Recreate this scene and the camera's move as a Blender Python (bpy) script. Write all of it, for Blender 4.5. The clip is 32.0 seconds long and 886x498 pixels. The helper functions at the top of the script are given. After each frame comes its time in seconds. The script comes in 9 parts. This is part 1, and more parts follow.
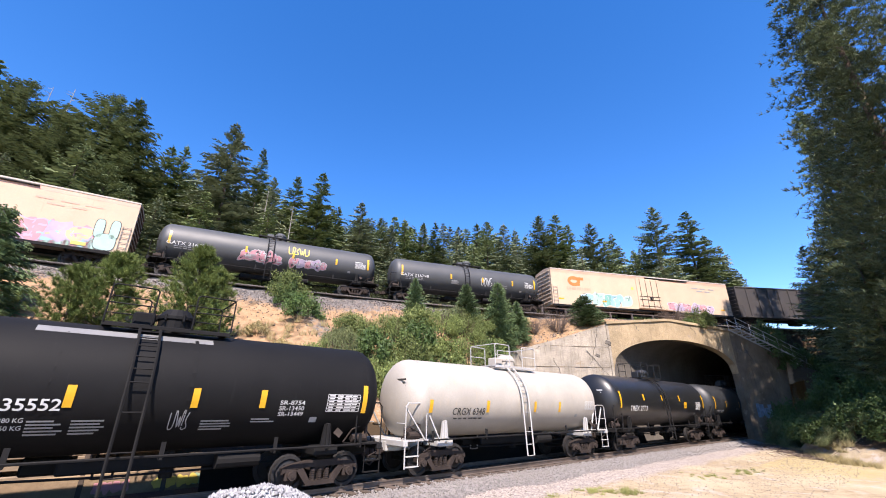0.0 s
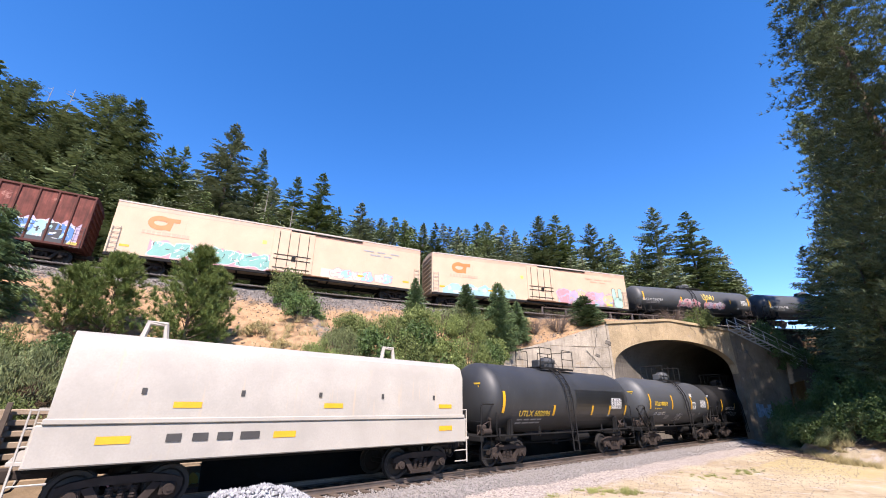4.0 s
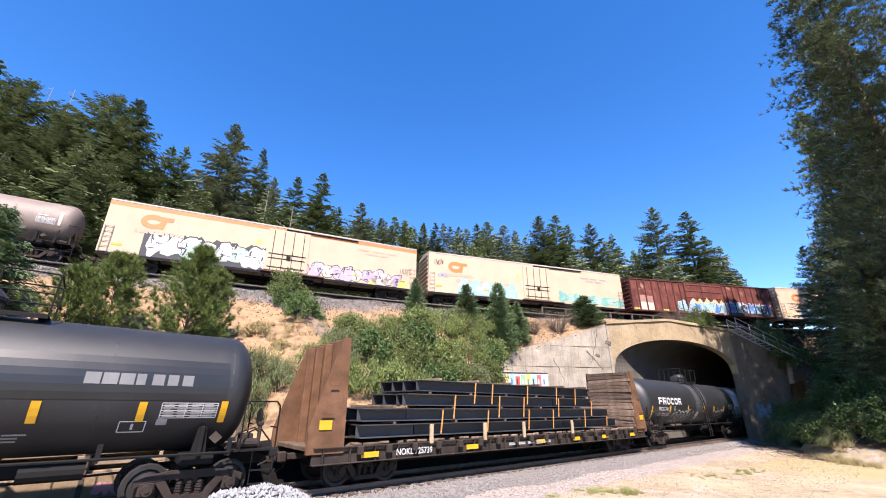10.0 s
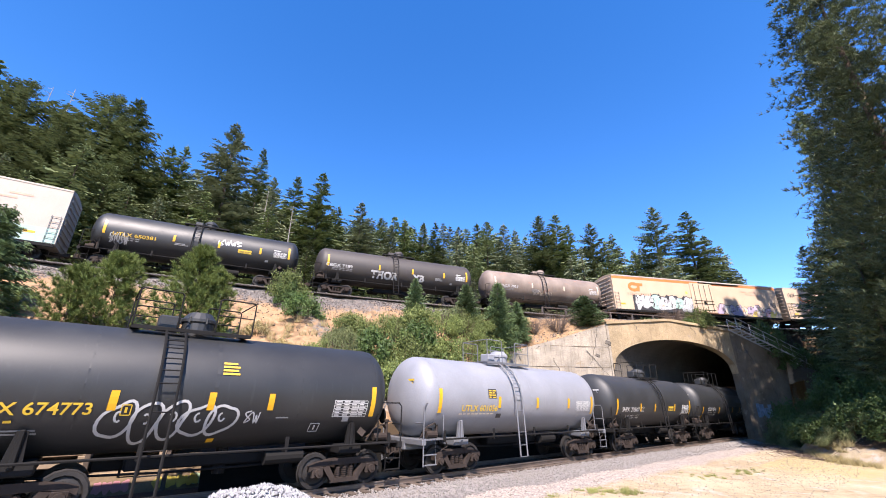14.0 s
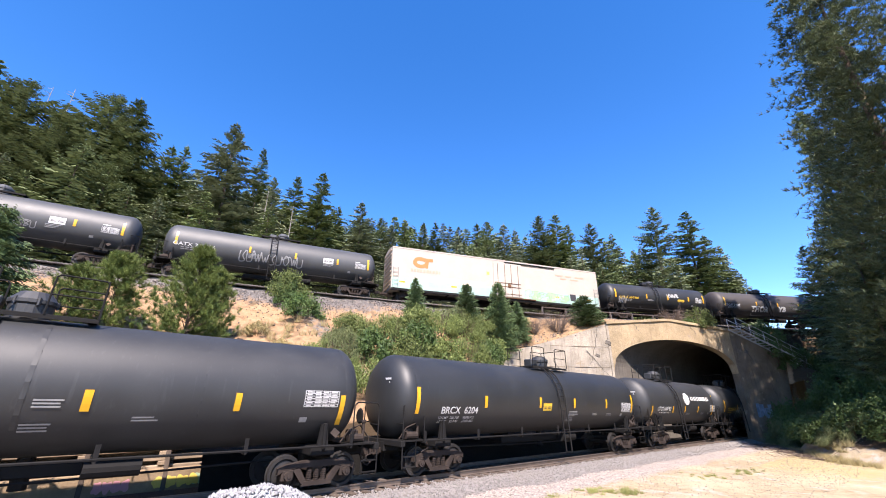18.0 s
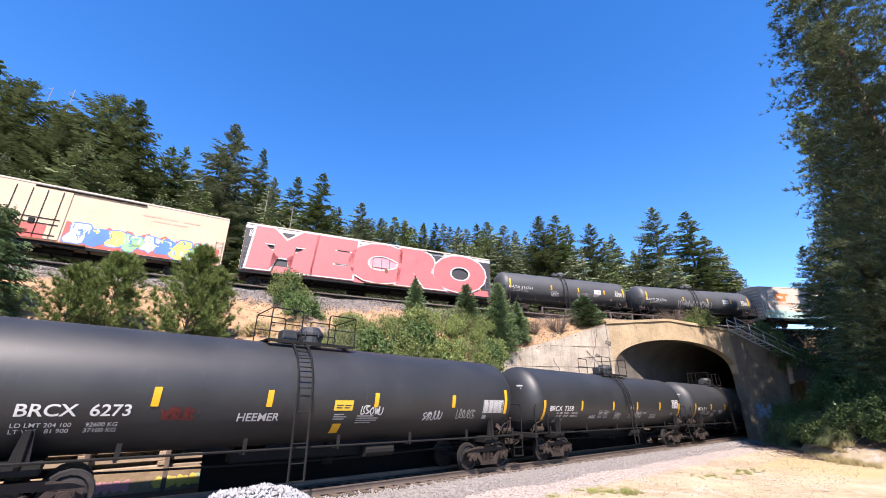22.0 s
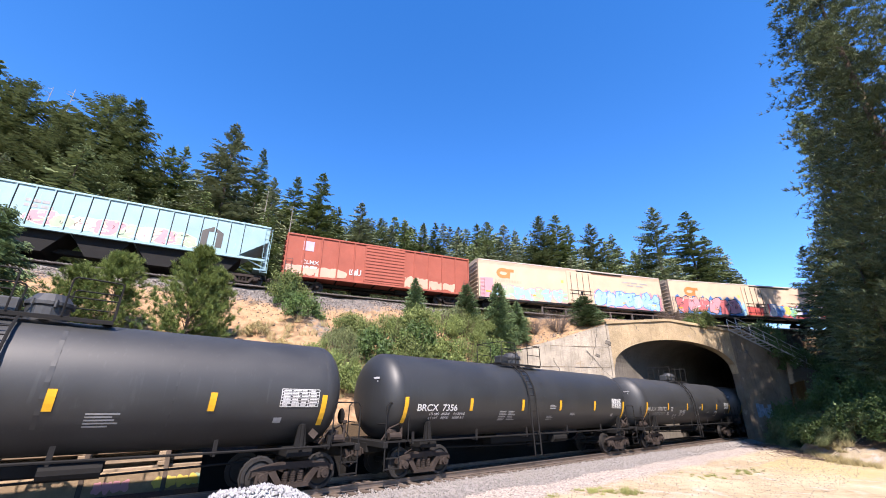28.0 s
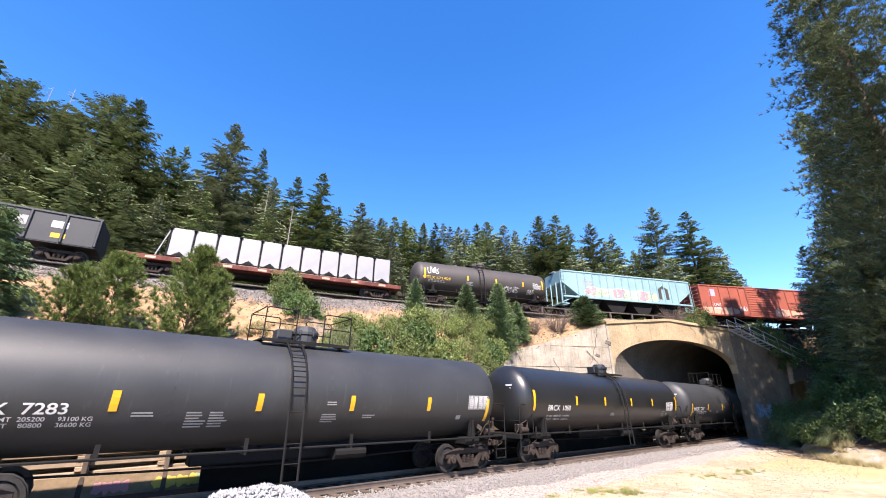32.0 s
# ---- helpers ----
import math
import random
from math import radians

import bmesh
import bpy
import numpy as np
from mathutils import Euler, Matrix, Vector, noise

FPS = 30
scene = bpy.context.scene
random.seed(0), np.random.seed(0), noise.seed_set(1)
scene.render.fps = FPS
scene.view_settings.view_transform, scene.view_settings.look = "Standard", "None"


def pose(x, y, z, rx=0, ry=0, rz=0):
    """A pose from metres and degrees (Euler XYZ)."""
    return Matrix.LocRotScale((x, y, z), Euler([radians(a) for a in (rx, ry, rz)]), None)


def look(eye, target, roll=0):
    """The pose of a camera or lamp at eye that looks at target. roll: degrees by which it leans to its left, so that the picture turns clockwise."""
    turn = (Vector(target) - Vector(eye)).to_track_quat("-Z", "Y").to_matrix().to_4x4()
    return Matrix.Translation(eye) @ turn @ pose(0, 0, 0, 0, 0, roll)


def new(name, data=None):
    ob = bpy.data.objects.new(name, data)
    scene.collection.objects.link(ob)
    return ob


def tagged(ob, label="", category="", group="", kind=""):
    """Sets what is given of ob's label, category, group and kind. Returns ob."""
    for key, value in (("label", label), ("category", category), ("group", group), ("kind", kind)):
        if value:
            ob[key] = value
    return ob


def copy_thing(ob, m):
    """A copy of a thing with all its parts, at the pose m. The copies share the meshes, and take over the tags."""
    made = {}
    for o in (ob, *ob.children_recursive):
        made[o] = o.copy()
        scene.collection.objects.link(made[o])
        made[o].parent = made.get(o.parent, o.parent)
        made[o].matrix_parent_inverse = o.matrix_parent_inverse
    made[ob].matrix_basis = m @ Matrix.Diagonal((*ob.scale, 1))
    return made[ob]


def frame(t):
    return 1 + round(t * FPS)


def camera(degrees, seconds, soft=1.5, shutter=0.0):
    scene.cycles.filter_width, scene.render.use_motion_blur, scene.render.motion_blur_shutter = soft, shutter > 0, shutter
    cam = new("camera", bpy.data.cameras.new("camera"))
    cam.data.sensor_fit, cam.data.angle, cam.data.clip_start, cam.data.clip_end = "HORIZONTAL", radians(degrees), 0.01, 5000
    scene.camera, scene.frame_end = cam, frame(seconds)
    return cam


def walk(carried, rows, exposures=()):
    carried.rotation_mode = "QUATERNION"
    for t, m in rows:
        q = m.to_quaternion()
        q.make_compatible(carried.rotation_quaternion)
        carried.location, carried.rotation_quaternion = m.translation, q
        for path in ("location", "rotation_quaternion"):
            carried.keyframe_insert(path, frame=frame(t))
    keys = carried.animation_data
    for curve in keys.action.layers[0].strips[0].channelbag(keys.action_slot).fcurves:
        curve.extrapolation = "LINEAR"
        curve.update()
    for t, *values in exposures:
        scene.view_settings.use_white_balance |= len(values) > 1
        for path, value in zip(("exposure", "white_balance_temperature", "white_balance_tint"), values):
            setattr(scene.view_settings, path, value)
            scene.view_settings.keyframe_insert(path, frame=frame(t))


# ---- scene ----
# ---------------------------------------------------------------- camera
EYE = (0.0, 0.0, 2.5)
TURN, TILT = radians(49.658), radians(20.84)
cam = camera(95.69, 32.0, soft=1.0)
AIM = (EYE[0] + math.cos(TURN) * math.cos(TILT), EYE[1] + math.sin(TURN) * math.cos(TILT), EYE[2] + math.sin(TILT))
walk(cam, [(0.0, look(EYE, AIM)), (32.0, look(EYE, AIM))], exposures=[(0.0, 1.46, 6750, 21), (1.0, 1.56, 6750, 21), (3.0, 1.47, 6750, 21), (6.0, 1.40, 6750, 21), (9.0, 1.47, 6750, 21), (13.0, 1.58, 6750, 21), (17.0, 1.58, 6750, 21), (19.0, 1.66, 6800, 21), (24.0, 1.54, 6800, 21), (25.0, 1.54, 6800, 21), (28.0, 1.59, 6750, 20), (30.0, 1.71, 6850, 20), (32.0, 1.77, 6900, 20)])

# ---------------------------------------------------------------- light
SUN_TO = Vector((-0.36, -0.51, 0.78)).normalized()
world = bpy.data.worlds.new("world")
scene.world = world
world.use_nodes = True
wn = world.node_tree
sky = wn.nodes.new("ShaderNodeTexSky")
sky.sky_type = "NISHITA"
sky.sun_disc = False
sky.sun_elevation = math.asin(SUN_TO.z)
sky.sun_rotation = math.atan2(SUN_TO.x, SUN_TO.y)
sky.altitude = 1200
sky.air_density = 1.0
sky.dust_density = 0.0
sky.ozone_density = 2.0
back = wn.nodes["Background"]
back.inputs["Strength"].default_value = 0.124
deep = wn.nodes.new("ShaderNodeHueSaturation")
deep.inputs["Saturation"].default_value = 1.35
deep.inputs["Hue"].default_value = 0.506
wn.links.new(sky.outputs["Color"], deep.inputs["Color"])
wn.links.new(deep.outputs["Color"], back.inputs["Color"])
sun_data = bpy.data.lights.new("sun", "SUN")
sun_data.energy, sun_data.angle, sun_data.color = 5.0, radians(0.53), (1.0, 0.955, 0.88)
sun = new("sun", sun_data)
sun.matrix_world = look((0, 0, 60), Vector((0, 0, 60)) - SUN_TO)


# ---------------------------------------------------------------- materials
def node_mat(name):
    m = bpy.data.materials.new(name)
    m.use_nodes = True
    return m, m.node_tree, m.node_tree.nodes["Principled BSDF"]


def noise_node(nt, vec, scale, detail=4.0, rough=0.6):
    n = nt.nodes.new("ShaderNodeTexNoise")
    n.inputs["Scale"].default_value, n.inputs["Detail"].default_value = scale, detail
    n.inputs["Roughness"].default_value = rough
    nt.links.new(vec, n.inputs["Vector"])
    return n.outputs["Fac"]


def ramp(nt, fac, lo, hi):
    r = nt.nodes.new("ShaderNodeMapRange")
    r.inputs["From Min"].default_value, r.inputs["From Max"].default_value = lo, hi
    nt.links.new(fac, r.inputs["Value"])
    return r.outputs["Result"]


def mix(nt, fac, a, b, blend="MIX"):
    n = nt.nodes.new("ShaderNodeMix")
    n.data_type, n.blend_type = "RGBA", blend
    for sock, v in ((n.inputs["Factor"], fac), (n.inputs["A"], a), (n.inputs["B"], b)):
        if isinstance(v, (int, float)):
            sock.default_value = v
        elif isinstance(v, tuple):
            sock.default_value = (*v[:3], 1)
        else:
            nt.links.new(v, sock)
    return n.outputs["Result"]


def scaled(nt, vec, sx, sy, sz):
    m = nt.nodes.new("ShaderNodeMapping")
    m.inputs["Scale"].default_value = (sx, sy, sz)
    nt.links.new(vec, m.inputs["Vector"])
    return m.outputs["Vector"]


def shade(c, f):
    return tuple(min(1.0, v * f) for v in c[:3])


# scales every surf colour down evenly, so shade comes out deeper under the strong sun
DULL = 0.67


def surf(name, col, rough=0.6, metal=0.0, var=0.25, scale=1.5, fine=30.0, bump=0.15, streak=None, streak_col=None, worn=None, rand=0.0, dist=0.01):
    """Paint, metal, stone or timber: broad stains, fine grain, optional upright streaks and worn patches."""
    col = shade(col, DULL)
    streak_col = shade(streak_col, DULL) if streak_col else None
    worn = shade(worn, DULL) if worn else None
    m, nt, b = node_mat(name)
    vec = nt.nodes.new("ShaderNodeTexCoord").outputs["Object"]
    broad = noise_node(nt, vec, scale, 5)
    grain = noise_node(nt, vec, fine, 3)
    c = mix(nt, ramp(nt, broad, 0.3, 0.7), shade(col, 1 - var), shade(col, 1 + var * 0.6))
    c = mix(nt, ramp(nt, grain, 0.25, 0.75), c, mix(nt, 0.5, c, shade(col, 0.72)))
    if streak:
        run = noise_node(nt, scaled(nt, vec, 5.0, 5.0, 0.35), 1.6, 6)
        c = mix(nt, ramp(nt, run, 0.72 - streak * 0.25, 0.86), c, streak_col or shade(col, 0.5))
    if worn:
        patch = noise_node(nt, vec, 0.9, 8, 0.7)
        c = mix(nt, ramp(nt, patch, 0.60, 0.66), c, worn)
    if rand:
        info = nt.nodes.new("ShaderNodeObjectInfo")
        hs = nt.nodes.new("ShaderNodeHueSaturation")
        nt.links.new(c, hs.inputs["Color"])
        r = nt.nodes.new("ShaderNodeMapRange")
        r.inputs["To Min"].default_value, r.inputs["To Max"].default_value = 1 - rand, 1 + rand
        nt.links.new(info.outputs["Random"], r.inputs["Value"])
        nt.links.new(r.outputs["Result"], hs.inputs["Value"])
        c = hs.outputs["Color"]
    nt.links.new(c, b.inputs["Base Color"])
    rr = nt.nodes.new("ShaderNodeMapRange")
    rr.inputs["To Min"].default_value, rr.inputs["To Max"].default_value = rough - 0.08, min(1, rough + 0.12)
    nt.links.new(broad, rr.inputs["Value"])
    nt.links.new(rr.outputs["Result"], b.inputs["Roughness"])
    b.inputs["Metallic"].default_value = metal
    b.inputs["Specular IOR Level"].default_value = 0.5 if rough < 0.62 else 0.12
    if bump:
        bn = nt.nodes.new("ShaderNodeBump")
        bn.inputs["Strength"].default_value, bn.inputs["Distance"].default_value = bump, dist
        nt.links.new(grain, bn.inputs["Height"])
        nt.links.new(bn.outputs["Normal"], b.inputs["Normal"])
    return m


def leaf_mat(name, dark, light, rough=0.55, trans=0.16):
    """Foliage, each leaf or spray a little different, and each plant too."""
    dark, light = shade(dark, 0.85), shade(light, 0.85)
    m, nt, b = node_mat(name)
    geo = nt.nodes.new("ShaderNodeNewGeometry")
    info = nt.nodes.new("ShaderNodeObjectInfo")
    vec = nt.nodes.new("ShaderNodeTexCoord").outputs["Object"]
    c = mix(nt, geo.outputs["Random Per Island"], dark, light)
    c = mix(nt, ramp(nt, noise_node(nt, vec, 0.8, 3), 0.35, 0.7), c, shade(light, 0.75))
    hs = nt.nodes.new("ShaderNodeHueSaturation")
    r = nt.nodes.new("ShaderNodeMapRange")
    r.inputs["To Min"].default_value, r.inputs["To Max"].default_value = 0.72, 1.3
    nt.links.new(info.outputs["Random"], r.inputs["Value"])
    nt.links.new(r.outputs["Result"], hs.inputs["Value"])
    nt.links.new(c, hs.inputs["Color"])
    nt.links.new(hs.outputs["Color"], b.inputs["Base Color"])
    b.inputs["Roughness"].default_value = rough
    b.inputs["Specular IOR Level"].default_value = 0.2
    t = nt.nodes.new("ShaderNodeBsdfTranslucent")
    nt.links.new(hs.outputs["Color"], t.inputs["Color"])
    ms = nt.nodes.new("ShaderNodeMixShader")
    ms.inputs["Fac"].default_value = trans
    nt.links.new(b.outputs["BSDF"], ms.inputs[1])
    nt.links.new(t.outputs["BSDF"], ms.inputs[2])
    nt.links.new(ms.outputs["Shader"], nt.nodes["Material Output"].inputs["Surface"])
    return m


def ground_mat():
    m, nt, b = node_mat("earth")
    vec = nt.nodes.new("ShaderNodeTexCoord").outputs["Object"]
    att = nt.nodes.new("ShaderNodeVertexColor")
    att.layer_name = "cover"
    sep = nt.nodes.new("ShaderNodeSeparateColor")
    nt.links.new(att.outputs["Color"], sep.inputs["Color"])
    n1, n2, n3 = noise_node(nt, vec, 0.35, 6), noise_node(nt, vec, 3.0, 6, 0.7), noise_node(nt, vec, 28.0, 4, 0.7)
    dirt = mix(nt, ramp(nt, n2, 0.3, 0.7), (0.24, 0.175, 0.105), (0.40, 0.325, 0.215))
    dirt = mix(nt, ramp(nt, n1, 0.4, 0.65), dirt, (0.43, 0.355, 0.235))
    dirt = mix(nt, ramp(nt, n3, 0.52, 0.72), dirt, (0.22, 0.165, 0.105))
    dirt = mix(nt, ramp(nt, noise_node(nt, vec, 1.3, 5), 0.56, 0.70), dirt, (0.40, 0.345, 0.30))
    xyz = nt.nodes.new("ShaderNodeSeparateXYZ")
    nt.links.new(vec, xyz.inputs["Vector"])
    clay = mix(nt, ramp(nt, n2, 0.3, 0.7), (0.22, 0.13, 0.068), (0.37, 0.245, 0.145))
    clay = mix(nt, ramp(nt, noise_node(nt, vec, 1.1, 5), 0.52, 0.68), clay, (0.11, 0.075, 0.046))
    dirt = mix(nt, ramp(nt, xyz.outputs["Z"], 0.4, 1.6), dirt, clay)
    vor = nt.nodes.new("ShaderNodeTexVoronoi")
    vor.inputs["Scale"].default_value = 17.0
    nt.links.new(vec, vor.inputs["Vector"])
    grey = nt.nodes.new("ShaderNodeSeparateColor")
    nt.links.new(vor.outputs["Color"], grey.inputs["Color"])
    gravel = mix(nt, grey.outputs["Red"], (0.15, 0.128, 0.112), (0.46, 0.40, 0.355))
    gravel = mix(nt, ramp(nt, n2, 0.45, 0.75), gravel, (0.38, 0.315, 0.26))
    coarse = nt.nodes.new("ShaderNodeMapRange")
    coarse.inputs["From Min"].default_value, coarse.inputs["From Max"].default_value = 1.0, 5.0
    nt.links.new(xyz.outputs["Z"], coarse.inputs["Value"])
    gravel = mix(nt, coarse.outputs["Result"], gravel, mix(nt, grey.outputs["Red"], (0.055, 0.05, 0.047), (0.21, 0.19, 0.175)))
    # needle litter, toned down so it also paints shaded ground
    litter_shade = mix(nt, n3, (0.022, 0.016, 0.010), (0.085, 0.058, 0.034))
    grass = mix(nt, n3, (0.30, 0.23, 0.10), (0.42, 0.34, 0.18))

    def mask(chan):
        a = nt.nodes.new("ShaderNodeMath")
        a.operation = "MULTIPLY_ADD"
        nt.links.new(n2, a.inputs[0])
        a.inputs[1].default_value = 0.9
        nt.links.new(sep.outputs[chan], a.inputs[2])
        return ramp(nt, a.outputs[0], 0.82, 1.02)

    c = mix(nt, mask("Blue"), dirt, grass)
    c = mix(nt, mask("Red"), c, gravel)
    c = mix(nt, mask("Green"), c, litter_shade)
    c = mix(nt, 1.0, c, (0.87, 0.87, 0.87), "MULTIPLY")
    nt.links.new(c, b.inputs["Base Color"])
    b.inputs["Roughness"].default_value = 0.95
    b.inputs["Specular IOR Level"].default_value = 0.1
    add = nt.nodes.new("ShaderNodeMath")
    add.operation = "ADD"
    nt.links.new(n3, add.inputs[0])
    nt.links.new(vor.outputs["Distance"], add.inputs[1])
    bn = nt.nodes.new("ShaderNodeBump")
    bn.inputs["Strength"].default_value, bn.inputs["Distance"].default_value = 0.6, 0.04
    nt.links.new(add.outputs[0], bn.inputs["Height"])
    nt.links.new(bn.outputs["Normal"], b.inputs["Normal"])
    return m


M = {
    "earth": ground_mat(),
    "stone": surf("ballast_stone", (0.15, 0.138, 0.13), 0.9, var=0.3, scale=6, fine=60, rand=0.2),
    "pale_bed": surf("pale_ballast", (0.31, 0.283, 0.262), 0.9, var=0.25, scale=5, fine=45, bump=0.5, dist=0.03),
    # oily ballast, darkened further to paint in the shade under the train
    "oily_shade": surf("oily_shaded_ballast", (0.034, 0.031, 0.029), 0.9, var=0.4, scale=6, fine=40, bump=0.5, dist=0.03),
    # near black: the train's shade on the far bank is put into this colour
    "cinder": surf("shaded_bank_earth", (0.013, 0.012, 0.011), 0.95, var=0.4, scale=5, fine=35, bump=0.6, dist=0.04),
    "pile_stone": surf("pale_stone", (0.52, 0.52, 0.53), 0.9, var=0.25, scale=7, fine=60),
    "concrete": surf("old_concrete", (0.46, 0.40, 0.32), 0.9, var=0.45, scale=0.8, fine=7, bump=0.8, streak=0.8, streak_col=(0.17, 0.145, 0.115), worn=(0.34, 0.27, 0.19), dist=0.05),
    "tan_wall": surf("tan_stained_concrete", (0.34, 0.245, 0.155), 0.9, var=0.4, scale=1.2, fine=9, bump=0.5, streak=0.5, dist=0.03),
    "concrete_rim": surf("ochre_concrete", (0.45, 0.345, 0.215), 0.9, var=0.4, scale=0.8, fine=7, bump=0.8, streak=0.6, streak_col=(0.22, 0.16, 0.10), worn=(0.36, 0.29, 0.21), dist=0.05),
    # streaked concrete, its base darkened to hold the pines' shade on the right pier
    "mossy": surf("shaded_stained_concrete", (0.25, 0.20, 0.145), 0.95, var=0.45, scale=0.7, fine=9, bump=0.5, streak=0.6, streak_col=(0.05, 0.045, 0.036), worn=(0.34, 0.29, 0.22), dist=0.03),
    "lining": surf("sooty_concrete", (0.19, 0.168, 0.143), 0.95, var=0.4, scale=0.4, fine=7, bump=0.4, streak=0.7, streak_col=(0.03, 0.026, 0.022), dist=0.03),
    "rail": surf("worn_rail_steel", (0.23, 0.18, 0.15), 0.45, 0.6, var=0.3, scale=2, fine=40),
    "tie": surf("weathered_tie", (0.13, 0.10, 0.08), 0.9, var=0.35, scale=3, fine=25, rand=0.2),
    "crib": surf("weathered_crib_timber", (0.36, 0.275, 0.195), 0.9, var=0.35, scale=2.0, fine=22, bump=0.35, streak=0.4, rand=0.18),
    "bark": surf("bark", (0.13, 0.095, 0.07), 0.95, var=0.4, scale=3, fine=18, bump=0.6, dist=0.03),
    "snag": surf("bleached_wood", (0.36, 0.34, 0.31), 0.9, var=0.3, scale=3, fine=18),
    "galv": surf("galvanised_steel", (0.60, 0.61, 0.62), 0.5, 0.15, var=0.15, scale=3, fine=40),
    "fir": leaf_mat("fir_needles", (0.024, 0.044, 0.016), (0.150, 0.190, 0.070)),
    "fir_blue": leaf_mat("grey_fir_needles", (0.034, 0.054, 0.028), (0.205, 0.235, 0.130)),
    "spruce": leaf_mat("spruce_needles", (0.030, 0.056, 0.024), (0.135, 0.195, 0.085)),
    "pine": leaf_mat("pine_needles", (0.055, 0.092, 0.020), (0.225, 0.29, 0.080)),
    "old_pine": leaf_mat("old_pine_needles", (0.026, 0.044, 0.020), (0.205, 0.250, 0.112)),
    "shrub": leaf_mat("shrub_leaves", (0.030, 0.052, 0.013), (0.20, 0.245, 0.075), 0.6),
    "sage": leaf_mat("grey_green_leaves", (0.062, 0.082, 0.032), (0.19, 0.215, 0.095), 0.7),
    "shrub_dark": leaf_mat("dark_shrub_leaves", (0.030, 0.060, 0.018), (0.095, 0.150, 0.045), 0.5),
    "dry": leaf_mat("dry_grass_blades", (0.28, 0.22, 0.09), (0.52, 0.43, 0.22), 0.8),
    "twig": leaf_mat("bare_twigs", (0.10, 0.075, 0.06), (0.20, 0.15, 0.12), 0.9, 0.05),
}


# ---------------------------------------------------------------- mesh helpers
class Geo:
    """Collects vertices and faces for one mesh."""

    def __init__(self):
        self.v, self.f = [], []

    def add(self, verts, faces):
        n = len(self.v)
        self.v.extend(verts)
        self.f.extend([tuple(i + n for i in q) for q in faces])
        return self

    def box(self, cx, cy, cz, sx, sy, sz, c=0.0, m=None):
        hx, hy, hz = sx / 2, sy / 2, sz / 2
        if c <= 0:
            vs = [(x * hx, y * hy, z * hz) for x in (-1, 1) for y in (-1, 1) for z in (-1, 1)]
            fs = [(0, 1, 3, 2), (4, 6, 7, 5), (0, 4, 5, 1), (2, 3, 7, 6), (0, 2, 6, 4), (1, 5, 7, 3)]
        else:
            vs, fs, ix = [], [], {}
            for x in (-1, 1):
                for y in (-1, 1):
                    for z in (-1, 1):
                        for k in range(3):
                            ix[x, y, z, k] = len(vs)
                            vs.append((x * (hx - (c if k != 0 else 0)), y * (hy - (c if k != 1 else 0)), z * (hz - (c if k != 2 else 0))))
            sg = (-1, 1)
            for s in sg:
                q = [(-1, -1), (1, -1), (1, 1), (-1, 1)]
                for k, mk in ((0, lambda a, b: (s, a, b)), (1, lambda a, b: (b, s, a)), (2, lambda a, b: (a, b, s))):
                    face = tuple(ix[(*mk(a, b), k)] for a, b in q)
                    fs.append(face if s > 0 else face[::-1])
            for a in sg:
                for b in sg:
                    fs.append((ix[-1, a, b, 1], ix[1, a, b, 1], ix[1, a, b, 2], ix[-1, a, b, 2])[:: (1 if a * b < 0 else -1)])
                    fs.append((ix[a, -1, b, 0], ix[a, 1, b, 0], ix[a, 1, b, 2], ix[a, -1, b, 2])[:: (-1 if a * b < 0 else 1)])
                    fs.append((ix[a, b, -1, 0], ix[a, b, 1, 0], ix[a, b, 1, 1], ix[a, b, -1, 1])[:: (1 if a * b < 0 else -1)])
                    for z in sg:
                        t = (ix[a, b, z, 0], ix[a, b, z, 1], ix[a, b, z, 2])
                        fs.append(t if a * b * z > 0 else t[::-1])
        o = Vector((cx, cy, cz))
        vs = [tuple((m @ Vector(p) if m else Vector(p)) + o) for p in vs]
        return self.add(vs, fs)

    def cyl(self, p0, p1, r0, r1=None, n=8, caps=True):
        r1 = r0 if r1 is None else r1
        p0, p1 = Vector(p0), Vector(p1)
        d = (p1 - p0).normalized()
        a = d.orthogonal().normalized()
        b = d.cross(a)
        vs = []
        for p, r in ((p0, r0), (p1, r1)):
            for i in range(n):
                t = 2 * math.pi * i / n
                vs.append(tuple(p + a * (r * math.cos(t)) + b * (r * math.sin(t))))
        fs = [(i, (i + 1) % n, n + (i + 1) % n, n + i) for i in range(n)]
        if caps:
            fs += [tuple(range(n - 1, -1, -1)), tuple(range(n, 2 * n))]
        return self.add(vs, fs)

    def tube(self, pts, r, n=6):
        """A bent pipe in one piece."""
        pts = [Vector(p) for p in pts]
        ways = [(b - a).normalized() for a, b in zip(pts, pts[1:])]
        a = ways[0].orthogonal().normalized()
        vs, fs = [], []
        for i, p in enumerate(pts):
            d = ways[0] if i == 0 else (ways[-1] if i == len(pts) - 1 else (ways[i - 1] + ways[i]).normalized())
            a = (a - d * a.dot(d)).normalized()
            b = d.cross(a)
            for k in range(n):
                t = 2 * math.pi * k / n
                vs.append(tuple(p + a * (r * math.cos(t)) + b * (r * math.sin(t))))
        for i in range(len(pts) - 1):
            for k in range(n):
                j = (k + 1) % n
                fs.append((i * n + k, i * n + j, (i + 1) * n + j, (i + 1) * n + k))
        m = len(pts) - 1
        fs += [tuple(range(n - 1, -1, -1)), tuple(m * n + k for k in range(n))]
        return self.add(vs, fs)

